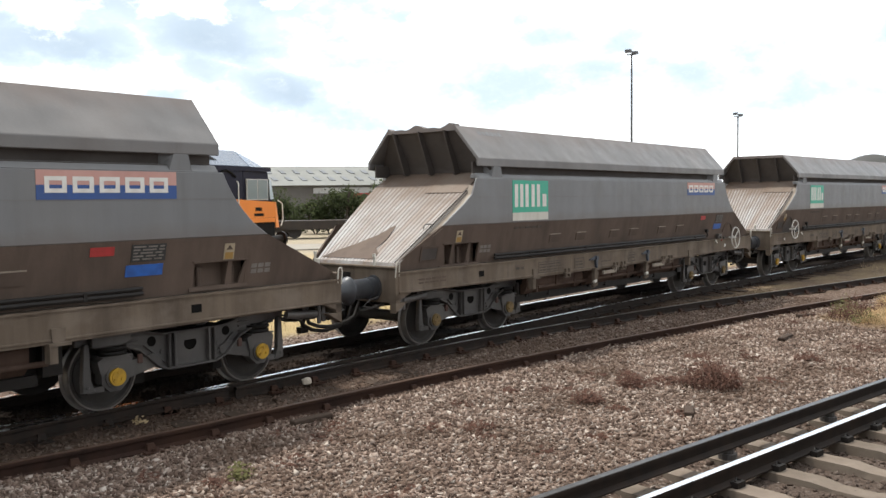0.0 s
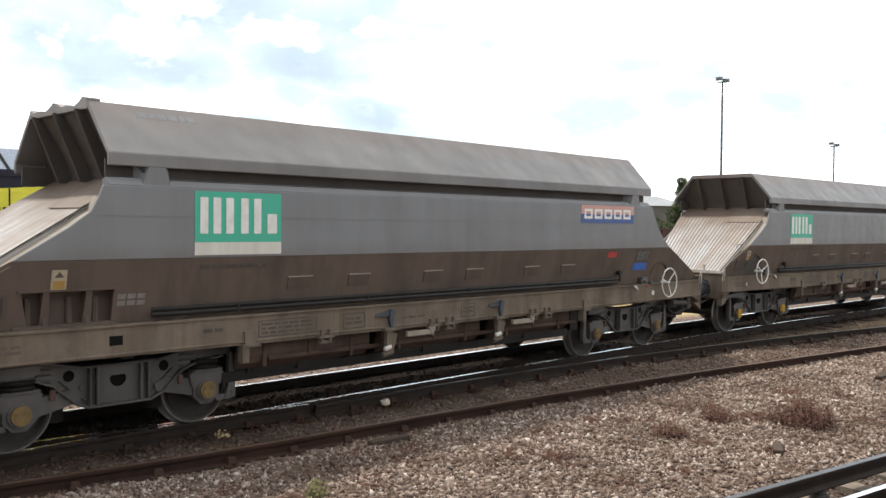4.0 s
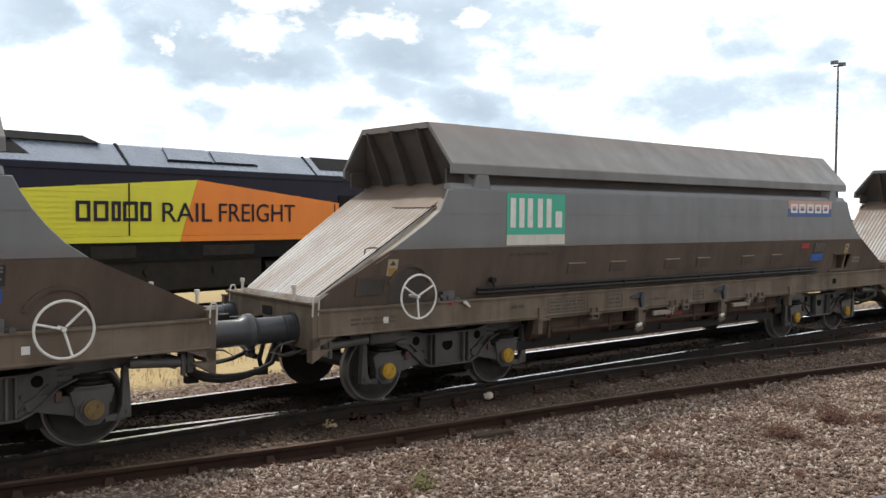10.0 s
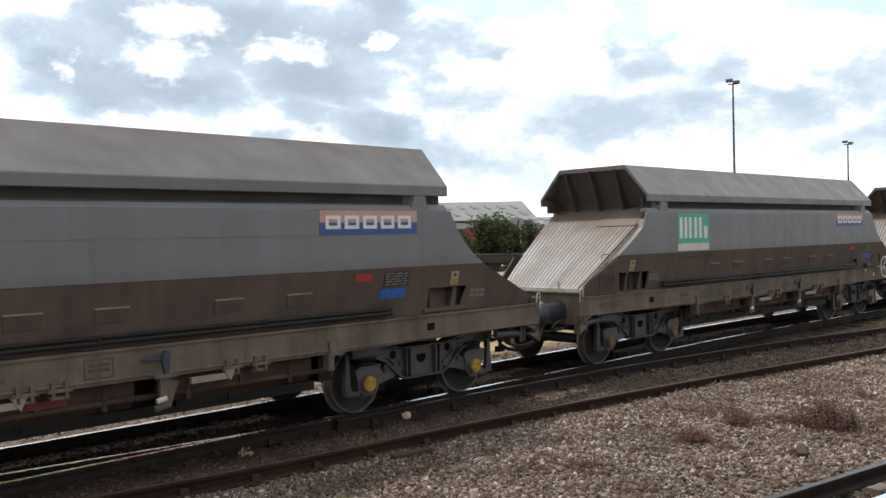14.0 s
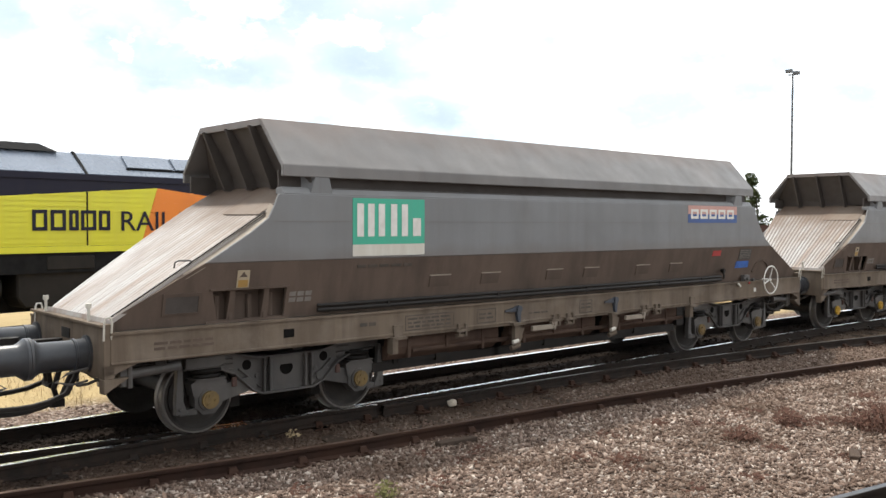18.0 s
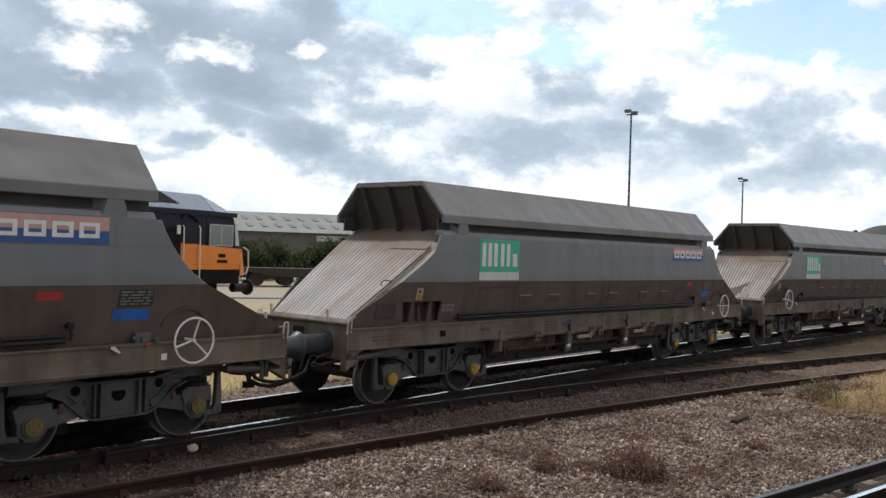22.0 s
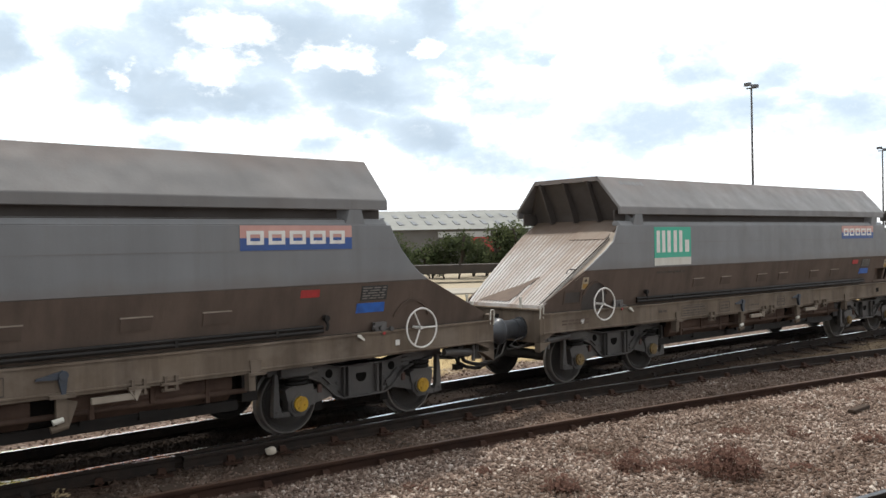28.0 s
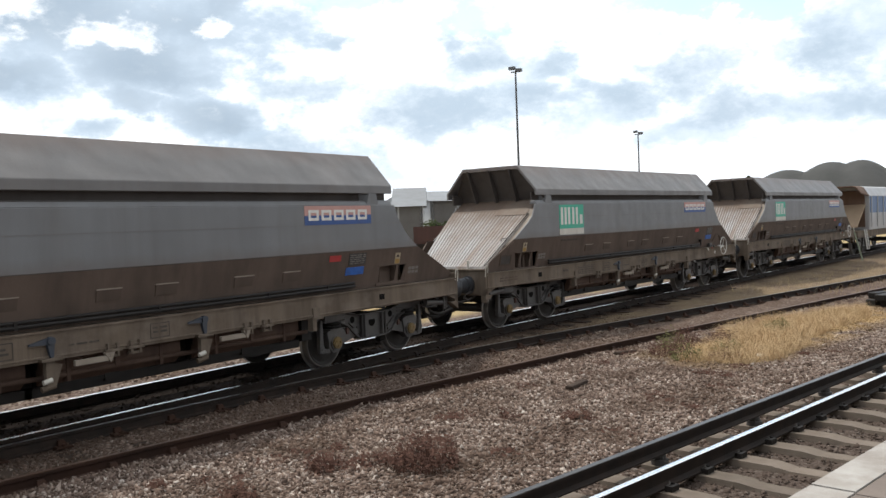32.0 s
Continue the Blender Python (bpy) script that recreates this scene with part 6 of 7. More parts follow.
    part("nose_rail", Shape().ring([(6.55, -0.01, 1.5), (6.62, -0.03, 1.7), (6.60, -0.03, 2.15), (6.42, -0.02, 2.25)], 0.02, 6), WHITE, lo)
    part("vent", Shape().box(5.45, 5.72, -0.01, -0.004, 1.95, 2.05), LOCO_BLACK, lo)
    part("vent", Shape().box(5.40, 5.80, -0.01, -0.004, 1.80, 1.88), LOCO_BLACK, lo)
    # roof: bright cant rail, sloped silver sheets, black fan grille, hatches
    part("cant_rail", Shape().box(tail, 6.15, 0.0, 0.10, 3.08, 3.20), LOCO_BLUE, lo)
    roof = part("roof", Shape().loft([(tail, 0.04, 3.20), (tail, 0.62, 3.680), (tail, W - 0.62, 3.680), (tail, W - 0.04, 3.20)], [(5.3, 0.04, 3.20), (5.3, 0.62, 3.680), (5.3, W - 0.62, 3.680), (5.3, W - 0.04, 3.20)])
         .loft([(5.3, 0.04, 3.20), (5.3, 0.62, 3.680), (5.3, W - 0.62, 3.680), (5.3, W - 0.04, 3.20)], [(6.2, 0.10, 3.12), (5.85, 0.62, 3.50), (5.85, W - 0.62, 3.50), (6.2, W - 0.10, 3.12)]), LOCO_ROOF, lo, "grey-blue painted roof", bevel=0.03)
    part("roof_grille", Shape().loft([(1.0, 0.22, 3.362), (1.0, 0.64, 3.700), (3.800, 0.64, 3.700), (4.2, 0.22, 3.362)], [(1.0, 0.27, 3.362), (1.0, 0.64, 3.670), (3.800, 0.64, 3.670), (4.2, 0.27, 3.362)]), LOCO_BLACK, roof, "black roof fan grille")
    part("roof_seam", Shape().loft([(0.72, 0.02, 3.20), (0.72, 0.60, 3.700), (0.76, 0.60, 3.700), (0.76, 0.02, 3.20)], [(0.72, 0.08, 3.20), (0.72, 0.66, 3.680), (0.76, 0.66, 3.680), (0.76, 0.08, 3.20)]), LOCO_BLACK, roof)
    part("roof_seam", Shape().loft([(-4.36, 0.02, 3.20), (-4.36, 0.60, 3.700), (-4.30, 0.60, 3.700), (-4.30, 0.02, 3.20)], [(-4.36, 0.08, 3.20), (-4.36, 0.66, 3.680), (-4.30, 0.66, 3.680), (-4.30, 0.08, 3.20)]), LOCO_BLACK, roof)
    for a in (-3.3, -2.1):
        part("hatch", Shape().loft([(a, 0.25, 3.385), (a + 0.05, 0.58, 3.656), (a + 1.12, 0.58, 3.656), (a + 1.12, 0.25, 3.385)], [(a, 0.22, 3.405), (a + 0.05, 0.55, 3.676), (a + 1.12, 0.55, 3.676), (a + 1.12, 0.22, 3.405)]), LOCO_ROOF, roof)
        part("hatch_edge", Shape().box(a - 0.03, a + 1.15, 0.205, 0.235, 3.345, 3.385), LOCO_BLACK, roof)
    part("exhaust", Shape().loft([(-7.2, 0.5, 3.660), (-4.7, 0.5, 3.660), (-4.7, 2.1, 3.660), (-7.2, 2.1, 3.660)], [(-6.9, 0.7, 3.820), (-5.0, 0.7, 3.820), (-5.0, 1.9, 3.820), (-6.9, 1.9, 3.820)]), LOCO_BLACK, roof, "black silencer cover")
    part("roof_grille", Shape().loft([(-9.5, 0.22, 3.362), (-9.3, 0.64, 3.740), (-6.6, 0.64, 3.740), (-6.3, 0.22, 3.362)], [(-9.5, 0.27, 3.362), (-9.3, 0.64, 3.670), (-6.6, 0.64, 3.670), (-6.3, 0.27, 3.362)]), LOCO_BLACK, roof)
    part("door_gutter", Shape().ring([(4.1, 0.03, 2.95), (4.15, 0.0, 3.05), (4.3, 0.0, 3.09), (4.5, 0.0, 3.02), (4.68, 0.0, 2.9)], 0.03, 6), LOCO_BLACK, lo)
    # running gear
    part("fuel_tank", Shape().prism([(-5.6, 0.55), (-5.75, 0.75), (-5.75, 1.25), (-0.9, 1.25), (-0.9, 0.75), (-1.05, 0.55)], 0.1, 2.5), DARK, lo, "black fuel tank", bevel=0.03)
    # the lower full-length box is added to fill the bright gap under the body
    part("underframe", Shape().box(tail, 6.3, 0.02, W - 0.02, 1.22, 1.615).box(tail, 6.2, 0.75, 1.85, 0.42, 1.3), LOCO_BLACK, lo)
    for x, n in ((-0.72, 1.1), (-7.3, 1.3)):
        part("air_tank", Shape().cyl((x, 0.42, 0.95), (x + n, 0.42, 0.95), 0.24, 18), DARK, lo, smooth=True)
    for x in (-3.9, -2.2):
        part("tank_cap", Shape().cyl((x, 0.06, 0.98), (x, 0.12, 0.98), 0.09, 14), DARK, lo)
    part("equipment_box", Shape().box(-2.6, -1.2, 0.0, 0.1, 1.28, 1.52), DARK, lo, bevel=0.015)
    part("equipment_box", Shape().box(-5.2, -4.2, 0.0, 0.1, 1.28, 1.55), DARK, lo, bevel=0.015)
    for c in (2.6, -9.0):
        bg = part("bogie", Shape().prism([(c - 2.3, 0.75), (c - 2.2, 1.05), (c - 0.9, 1.15), (c, 0.95), (c + 0.9, 1.15), (c + 2.2, 1.05), (c + 2.3, 0.75), (c + 1.4, 0.62), (c - 1.4, 0.62)], 0.22, 0.36), DARK, lo, "black three-axle bogie", bevel=0.02)
        for x in (-1.75, 0, 1.75):
            for y in (0.615, 1.985):
                part("wheel", lambda: Shape().cyl((0, -0.065, 0), (0, 0.065, 0), 0.52, 28), WHEEL, bg, at=pose(c + x, y, 0.52), key="locowheel")
            part("axlebox", Shape().box(c + x - 0.2, c + x + 0.2, 0.16, 0.40, 0.36, 0.80), DARK, bg)
            part("coil_spring", Shape().cyl((c + x + 0.33, 0.3, 0.62), (c + x + 0.33, 0.3, 0.98), 0.09, 12), BOGIE, bg)
    for z in (0.55, 0.9, 1.25):
        part("step", Shape().box(4.2, 4.62, -0.02, 0.2, z, z + 0.03), BOGIE, lo)
    part("buffer", Shape().cyl((6.5, 0.45, 1.08), (7.1, 0.45, 1.08), 0.13, 16).cyl((7.08, 0.45, 1.08), (7.14, 0.45, 1.08), 0.23, 16), DARK, lo)
    part("buffer", Shape().cyl((6.5, W - 0.45, 1.08), (7.1, W - 0.45, 1.08), 0.13, 16).cyl((7.08, W - 0.45, 1.08), (7.14, W - 0.45, 1.08), 0.23, 16), DARK, lo)


make_loco()
lm = LOCO_POSE
track_loco = thing("railway_track", "rusty yard track under the parked locomotive", "track", kind="structure")
for o in (0.55, 2.05):
    rail("rail", [tuple(lm @ Vector((x, o, 0.0))) for x in (-60, -20, 20, 60, 120)], [RAIL_SIDE, RAIL_DULL], "rusty rail", track_loco)

# ---- yard lighting masts ----
MAST = material("galvanised_mast", (0.10, 0.10, 0.105), 0.5, 0.5, (0.07, 0.07, 0.07), 4, 0.5)


def make_mast(x, y, top):
    m = thing("lighting_mast", "slender grey steel yard lighting mast with twin floodlights", "lamp post", "yard lighting masts", at=pose(x, y, -0.15, 0, 0, 112))
    h = top + 0.15
    part("pole", Shape().cyl((0, 0, 0), (0, 0, h - 0.25), 0.085, 12, r2=0.045), MAST, m)
    part("base_plate", Shape().cyl((0, 0, 0), (0, 0, 0.06), 0.2, 12), MAST, m)
    part("crossbar", Shape().box(-0.25, 0.25, -0.03, 0.03, h - 0.25, h - 0.19), MAST, m)
    for s in (-1, 1):
        part("floodlight", Shape().loft([(s * 0.02, -0.14, h - 0.16), (s * 0.02, 0.14, h - 0.16), (s * 0.02, 0.12, h - 0.01), (s * 0.02, -0.12, h - 0.01)], [(s * 0.34, -0.12, h - 0.17), (s * 0.34, 0.12, h - 0.17), (s * 0.34, 0.10, h - 0.02), (s * 0.34, -0.10, h - 0.02)]), MAST, m, "dark floodlight head", at=pose(0, 0, 0.07 if s > 0 else -0.05))


make_mast(38.836, 25.073, 10.06)
make_mast(58.932, 30.552, 8.30)

# ---- sheds behind the yard ----
ROOF = material("pale_corrugated_roof", (0.235, 0.24, 0.225), 0.7, 0, (0.17, 0.172, 0.16), 0.4, 0.6, streaks=True)
ROOF2 = material("grey_corrugated_roof", (0.24, 0.25, 0.26), 0.6, 0, (0.18, 0.18, 0.18), 0.4, 0.6)
WALL = material("dull_shed_wall", (0.14, 0.135, 0.13), 0.8, 0, (0.10, 0.09, 0.085), 0.5, 0.6)
PALE = material("pale_wall_sheet", (0.45, 0.46, 0.47), 0.7, 0, (0.35, 0.35, 0.35), 0.5, 0.5)
LIGHT = material("dark_rooflight", (0.07, 0.075, 0.08), 0.35, 0, (0.05, 0.05, 0.055), 1, 0.5)


def bearing(az, dist, z=0.0, origin=(1.0, -3.8)):
    return Vector((origin[0] + dist * math.cos(radians(az)), origin[1] + dist * math.sin(radians(az)), z))


def make_shed(name, label, a, b, eave, ridge, depth, roof_mat, lights=0, pale_to=None):
    """A gabled shed whose long front runs from a to b (plan points); the ridge lies half its depth behind."""
    d = Vector((b[0] - a[0], b[1] - a[1], 0))
    n = d.length
    t = d.normalized()
    sh = thing(name, label, "building", at=Matrix.Translation((a[0], a[1], -0.15)) @ Matrix.Rotation(math.atan2(t.y, t.x), 4, "Z"))
    part("wall", Shape().box(0, n, 0, 0.3, 0, eave), WALL, sh)
    part("wall", Shape().box(0, n, depth - 0.3, depth, 0, eave), WALL, sh)
    for x in (0, n - 0.3):
        part("gable", Shape().loft([(x, 0, 0), (x, depth, 0), (x, depth, eave), (x, depth / 2, ridge), (x, 0, eave)], [(x + 0.3, 0, 0), (x + 0.3, depth, 0), (x + 0.3, depth, eave), (x + 0.3, depth / 2, ridge), (x + 0.3, 0, eave)]), PALE, sh)
    half = depth / 2
    part("roof", Shape().loft([(-0.4, -0.5, eave - 0.05), (-0.4, half, ridge + 0.15), (-0.4, depth + 0.5, eave - 0.05)], [(n + 0.4, -0.5, eave - 0.05), (n + 0.4, half, ridge + 0.15), (n + 0.4, depth + 0.5, eave - 0.05)]), roof_mat, sh)
    sl = (ridge - eave + 0.2) / (half + 0.5)
    for k in range(lights):
        x = n * (k + 0.5) / lights
        for f0, f1, dx in ((0.22, 0.40, 0.0), (0.58, 0.76, -0.5)):
            y0, y1 = -0.5 + (half + 0.5) * f0, -0.5 + (half + 0.5) * f1
            z_0, z_1 = eave - 0.05 + sl * (y0 + 0.5) + 0.02, eave - 0.05 + sl * (y1 + 0.5) + 0.02
            part("rooflight", Shape().loft([(x + dx, y0, z_0), (x + dx + 0.5, y0, z_0), (x + dx + 0.2, y1, z_1), (x + dx - 0.3, y1, z_1)], [(x + dx, y0, z_0 + 0.05), (x + dx + 0.5, y0, z_0 + 0.05), (x + dx + 0.2, y1, z_1 + 0.05), (x + dx - 0.3, y1, z_1 + 0.05)]), LIGHT, sh)
    return sh


wh = make_shed("warehouse", "long low warehouse with a pale sheet roof and rows of rooflights", bearing(68, 94), bearing(49.6, 96), 4.1, 6.2, 15, ROOF, 20)
part("loading_bay", Shape().box(20.5, 24.5, -0.06, 0.0, 1.6, 3.2), RED, wh, "dull red loading door")
part("cladding", Shape().box(17, 26, -0.05, 0.0, 3.2, 3.8), PALE, wh)
make_shed("shed", "small grey-roofed shed among sidings", bearing(48.6, 88), bearing(46.6, 92), 3.2, 4.1, 8, ROOF2, 3)
make_shed("shed", "grey gabled shed among sidings", bearing(46.3, 84), bearing(44.6, 84), 4.1, 5.8, 9, ROOF2)
make_shed("shed", "long grey flat-topped shed behind the sidings", bearing(44.2, 95), bearing(39.0, 100), 4.8, 5.9, 14, ROOF2)

# ---- bushes and trees ----
LEAF = material("dull_green_leaves", (0.046, 0.056, 0.022), 0.95, 0, (0.022, 0.034, 0.011), 1.5, 0.7, 0, 10, (0.075, 0.085, 0.025), 0.5, 0.5)
BARK = material("grey_bark", (0.09, 0.075, 0.06), 0.9, 0, (0.05, 0.042, 0.035), 6, 0.6)


def make_bush(x, y, w, h, seed, name="bush", label="dense dark green bush by the sidings", slim=1.0):
    r = random.Random(seed)
    th = thing(name, label, "tree" if name == "tree" else "bush", at=pose(x, y, -0.15))
    stem = Shape()
    for k in range(4 if name != "tree" else 2):
        a = r.uniform(0, 6.28)
        stem.ring([(0.1 * math.cos(a), 0.1 * math.sin(a), 0), (0.2 * w * math.cos(a), 0.2 * w * math.sin(a), h * 0.45), (0.3 * w * math.cos(a) * slim, 0.3 * w * math.sin(a) * slim, h * 0.8)], 0.05, 5)
    part("trunk", stem, BARK, th)
    cr = Shape()
    verts, faces = [], []
    lobes = [(r.uniform(-0.42, 0.42) * w, r.uniform(-0.3, 0.3) * w, r.uniform(0.25, 0.8) * h, r.uniform(0.16, 0.3) * min(w, h * 1.2)) for _ in range(11)]
    if name == "tree":
        lobes = [(r.uniform(-0.5, 0.5) * w * (1.05 - f) * slim * 1.6, r.uniform(-0.4, 0.4) * w * (1.05 - f), f * h, (0.34 - 0.22 * f) * w) for f in [0.12 + 0.83 * k / 17 for k in range(18)]]
    for cx, cy, cz, cr_ in lobes:
        for _ in range(170):
            d = Vector((r.gauss(0, 1), r.gauss(0, 1), r.gauss(0, 1))).normalized() * cr_ * r.uniform(0.55, 1.08)
            p = Vector((cx + d.x, cy + d.y, max(0.1, cz + d.z * 0.85)))
            u = Vector((r.gauss(0, 1), r.gauss(0, 1), r.gauss(0, 1))).normalized()
            v = u.orthogonal().normalized()
            s = r.uniform(0.07, 0.15)
            o = len(verts)
            verts += [p - u * s, p + v * s * 0.6, p + u * s, p - v * s * 0.6]
            faces.append((o, o + 1, o + 2, o + 3))
    cr.add(verts, faces)
    part("crown", cr, LEAF, th)


rb = random.Random(4)
for k in range(15):
    az = 49 + k * 1.25
    p = bearing(az + rb.uniform(-0.4, 0.4), 66 + rb.uniform(-3, 3))
    make_bush(p.x, p.y, rb.uniform(2.2, 3.6), rb.uniform(2.5, 3.7), 10 + k)
for az, dist, w, h in ((47.6, 62, 2.4, 2.9), (46.2, 60, 2.0, 2.4), (43.2, 66, 2.4, 2.9), (56.0, 63, 3.0, 3.8), (52.3, 63, 3.2, 4.0)):
    p = bearing(az, dist)
    make_bush(p.x, p.y, w, h, int(az * 10))
make_bush(50.6, 38.6, 3.2, 3.6, 79)
for az, far, w, h, seed in ((53.0, 61, 2.8, 4.0, 81), (51.6, 60, 3.0, 4.3, 82), (50.4, 62, 2.6, 3.9, 83)):
    p = bearing(az, far)
    make_bush(p.x, p.y, w, h, seed)
make_bush(51.0, 37.4, 2.7, 6.0, 77, "tree", "ragged small tree behind the train", 0.4)
make_bush(61.4, 23.5, 0.9, 4.9, 78, "tree", "thin dark conifer on the skyline", 0.2)

# ---- vehicles in the far sidings ----
FLAT = material("sooty_wagon_steel", (0.045, 0.040, 0.036), 0.75, 0, (0.07, 0.055, 0.045), 2, 0.6)
MAROON = material("dull_maroon_wagon", (0.075, 0.040, 0.034), 0.75, 0, (0.05, 0.032, 0.028), 2, 0.6, streaks=True)


def make_flat(p, az, n):
    w = thing("flat_wagon", "dark empty bogie flat wagon in a siding", "wagon", "parked flat wagons", at=pose(p.x, p.y, -0.1, 0, 0, az))
    part("deck", Shape().box(-n / 2, n / 2, -1.2, 1.2, 0.95, 1.1), FLAT, w)
    part("solebar", Shape().prism([(-n / 2, 0.95), (-n / 2 + 2.5, 0.55), (n / 2 - 2.5, 0.55), (n / 2, 0.95)], -1.2, -1.1), FLAT, w)
    for c in (-n / 2 + 2, n / 2 - 2):
        part("bogie", Shape().prism([(c - 1.2, 0.75), (c + 1.2, 0.75), (c + 0.4, 0.4), (c - 0.4, 0.4)], -1.05, -0.9), FLAT, w)
        for x in (-0.9, 0.9):
            for y in (-0.75, 0.75):
                part("wheel", lambda: Shape().cyl((0, -0.07, 0), (0, 0.07, 0), 0.45, 20), WHEEL, w, at=pose(c + x, y, 0.45), key="farwheel")
    for x in (-n / 3, 0, n / 3):
        part("stanchion", Shape().box(x - 0.06, x + 0.06, -1.22, -1.1, 1.1, 1.35), FLAT, w)


for k in range(3):
    c = bearing(56, 57) + Vector((math.cos(radians(-20)), math.sin(radians(-20)), 0)) * ((k - 1) * 13.4)
    make_flat(c, -20, 12.6)


def make_box_wagon(p, az):
    w = thing("open_wagon", "dull maroon open box wagon in a siding", "wagon", "parked box wagons", at=pose(p.x, p.y, -0.1, 0, 0, az))
    part("body", Shape().box(-6, 6, -1.3, -1.2, 1.1, 2.15).box(-6, 6, 1.2, 1.3, 1.1, 2.15).box(-6, -5.9, -1.2, 1.2, 1.1, 2.15).box(5.9, 6, -1.2, 1.2, 1.1, 2.15).box(-6, 6, -1.2, 1.2, 1.05, 1.15), MAROON, w)
    part("top_rail", Shape().box(-6.05, 6.05, -1.36, -1.2, 2.15, 2.25), MAROON, w)
    for k in range(10):
        part("stake", Shape().box(-0.06, 0.06, -1.38, -1.3, 1.0, 2.15), MAROON, w, at=pose(-5.4 + 1.2 * k, 0, 0), key="stake")
    for c in (-4, 4):
        for x in (-0.9, 0.9):
            for y in (-0.75, 0.75):
                part("wheel", lambda: Shape().cyl((0, -0.07, 0), (0, 0.07, 0), 0.45, 20), WHEEL, w, at=pose(c + x, y, 0.45), key="farwheel")
        part("bogie", Shape().box(c - 1.3, c + 1.3, -1.1, -0.9, 0.5, 0.85), FLAT, w)


for k in range(1, 4):
    make_box_wagon(bearing(49.5, 50) + Vector((math.cos(radians(8)), math.sin(radians(8)), 0)) * (2.0 + k * 13), 8)

# parked pale car beside the sidings
CAR = material("silver_car_paint", (0.50, 0.51, 0.52), 0.3, 0.3, (0.42, 0.42, 0.43), 3, 0.5)
cp = bearing(51.7, 66)
car = thing("car", "silver car parked by the sidings", "car", at=pose(cp.x, cp.y, -0.15, 0, 0, -25))
part("body", Shape().prism([(-2.1, 0.3), (-2.15, 0.75), (-1.3, 0.9), (-0.7, 1.35), (0.8, 1.4), (1.5, 0.95), (2.1, 0.8), (2.15, 0.3)], -0.85, 0.85), CAR, car, bevel=0.06)
part("side_window", Shape().prism([(-0.95, 0.95), (-0.55, 1.28), (0.75, 1.32), (1.2, 0.97)], -0.856, -0.851), GLASS, car)
for x in (-1.35, 1.35):
    for y in (-0.78, 0.78):
        part("wheel", lambda: Shape().cyl((0, -0.1, 0), (0, 0.1, 0), 0.31, 20), RUBBER, car, at=pose(x, y, 0.31), key="carwheel")

# pale concrete hardstanding beyond the locomotive
SLAB = material("pale_hardstanding", (0.30, 0.275, 0.235), 0.9, 0, (0.22, 0.20, 0.17), 0.8, 0.6, 0.01, 8)
hs = bearing(54, 46)
part("hardstanding", Shape().loft([(-30, -2.5, -0.5), (30, -2.5, -0.5), (30, 2.5, -0.5), (-30, 2.5, -0.5)], [(-30, -2.5, 0.02), (30, -2.5, 0.02), (30, 2.5, 0.02), (-30, 2.5, 0.02)]), SLAB, None, at=pose(hs.x, hs.y, -0.1, 0, 0, -18))
tagged(bpy.data.objects["hardstanding"], "strip of pale concrete hardstanding in the yard", "pavement", kind="structure")

# ---- spoil heaps on the skyline ----
HEAP = material("grey_spoil", (0.080, 0.079, 0.076), 0.95, 0, (0.056, 0.058, 0.054), 0.08, 0.7, 0.2, 0.6, (0.13, 0.12, 0.10), 0.03, 0.5)


def make_heap():
    xs, ys = 60, 24
    s = Shape()
    base, top = bearing(27, 190), bearing(8, 190)
    u, n = (top - base).normalized(), (top - base).length
    v = Vector((-u.y, u.x, 0))
    verts = []
    for j in range(ys + 1):
        for i in range(xs + 1):
            f, g = i / xs, j / ys
            h = 0
            for c, wd, hh in ((0.22, 0.12, 10.2), (0.34, 0.10, 11.5), (0.42, 0.10, 11.3), (0.56, 0.12, 9.0), (0.72, 0.14, 10.0), (0.9, 0.12, 7.5), (0.12, 0.08, 4.5)):
                h = max(h, hh * max(0, 1 - ((f - c) / (wd * 1.9)) ** 2) ** 1.2)
            h *= math.sin(math.pi * g) ** 0.8
            p = base + u * (f * n) + v * ((g - 0.5) * 40)
            h += 0.4 * noise.noise((p.x * 0.1, p.y * 0.1, 0)) * (h > 0.2)
            verts.append((p.x, p.y, -0.2 + h))
    k = xs + 1
    s.add(verts, [(j * k + i, j * k + i + 1, (j + 1) * k + i + 1, (j + 1) * k + i) for j in range(ys) for i in range(xs)])
    ob = part("spoil_heap", s, HEAP, None, smooth=True)
    tagged(ob, "rounded grey-green heaps of spoil on the skyline", "hill", kind="structure")


make_heap()

# ---- platform ----
PAVE = material("dusty_platform_paving", (0.20, 0.165, 0.14), 0.9, 0, (0.14, 0.115, 0.10), 3, 0.6, 0.004, 50)
EDGE = material("worn_white_edge", (0.40, 0.38, 0.35), 0.85, 0, (0.27, 0.24, 0.21), 5, 0.7, 0.006, 45, (0.19, 0.155, 0.13), 2.2, 0.6)
BRICK = material("dark_platform_brick", (0.12, 0.085, 0.07), 0.9, 0, (0.08, 0.06, 0.05), 6, 0.6, 0.006, 40)
pf = thing("platform", "station platform with white-edged coping and brown paving", "platform", kind="structure")
part("platform_wall", Shape().box(-25, 70, -9, -2.46, -0.4, 0.80), BRICK, pf)
for k in range(95):
    part("coping", Shape().box(0, 0.985, -2.535, -2.33, 0.80, 0.886), EDGE, pf, at=pose(-25 + k, 0, random.Random(k).uniform(-0.004, 0.002)), key="coping", bevel=0.0)
for j in (1, 3):
    part("paving_slab", Shape().box(0, 0.222, -0.22, 0.0, 0.80, 0.880), PAVE, pf, at=pose(-3.06, -2.545 - 0.228 * j, 0), key="halfslab")
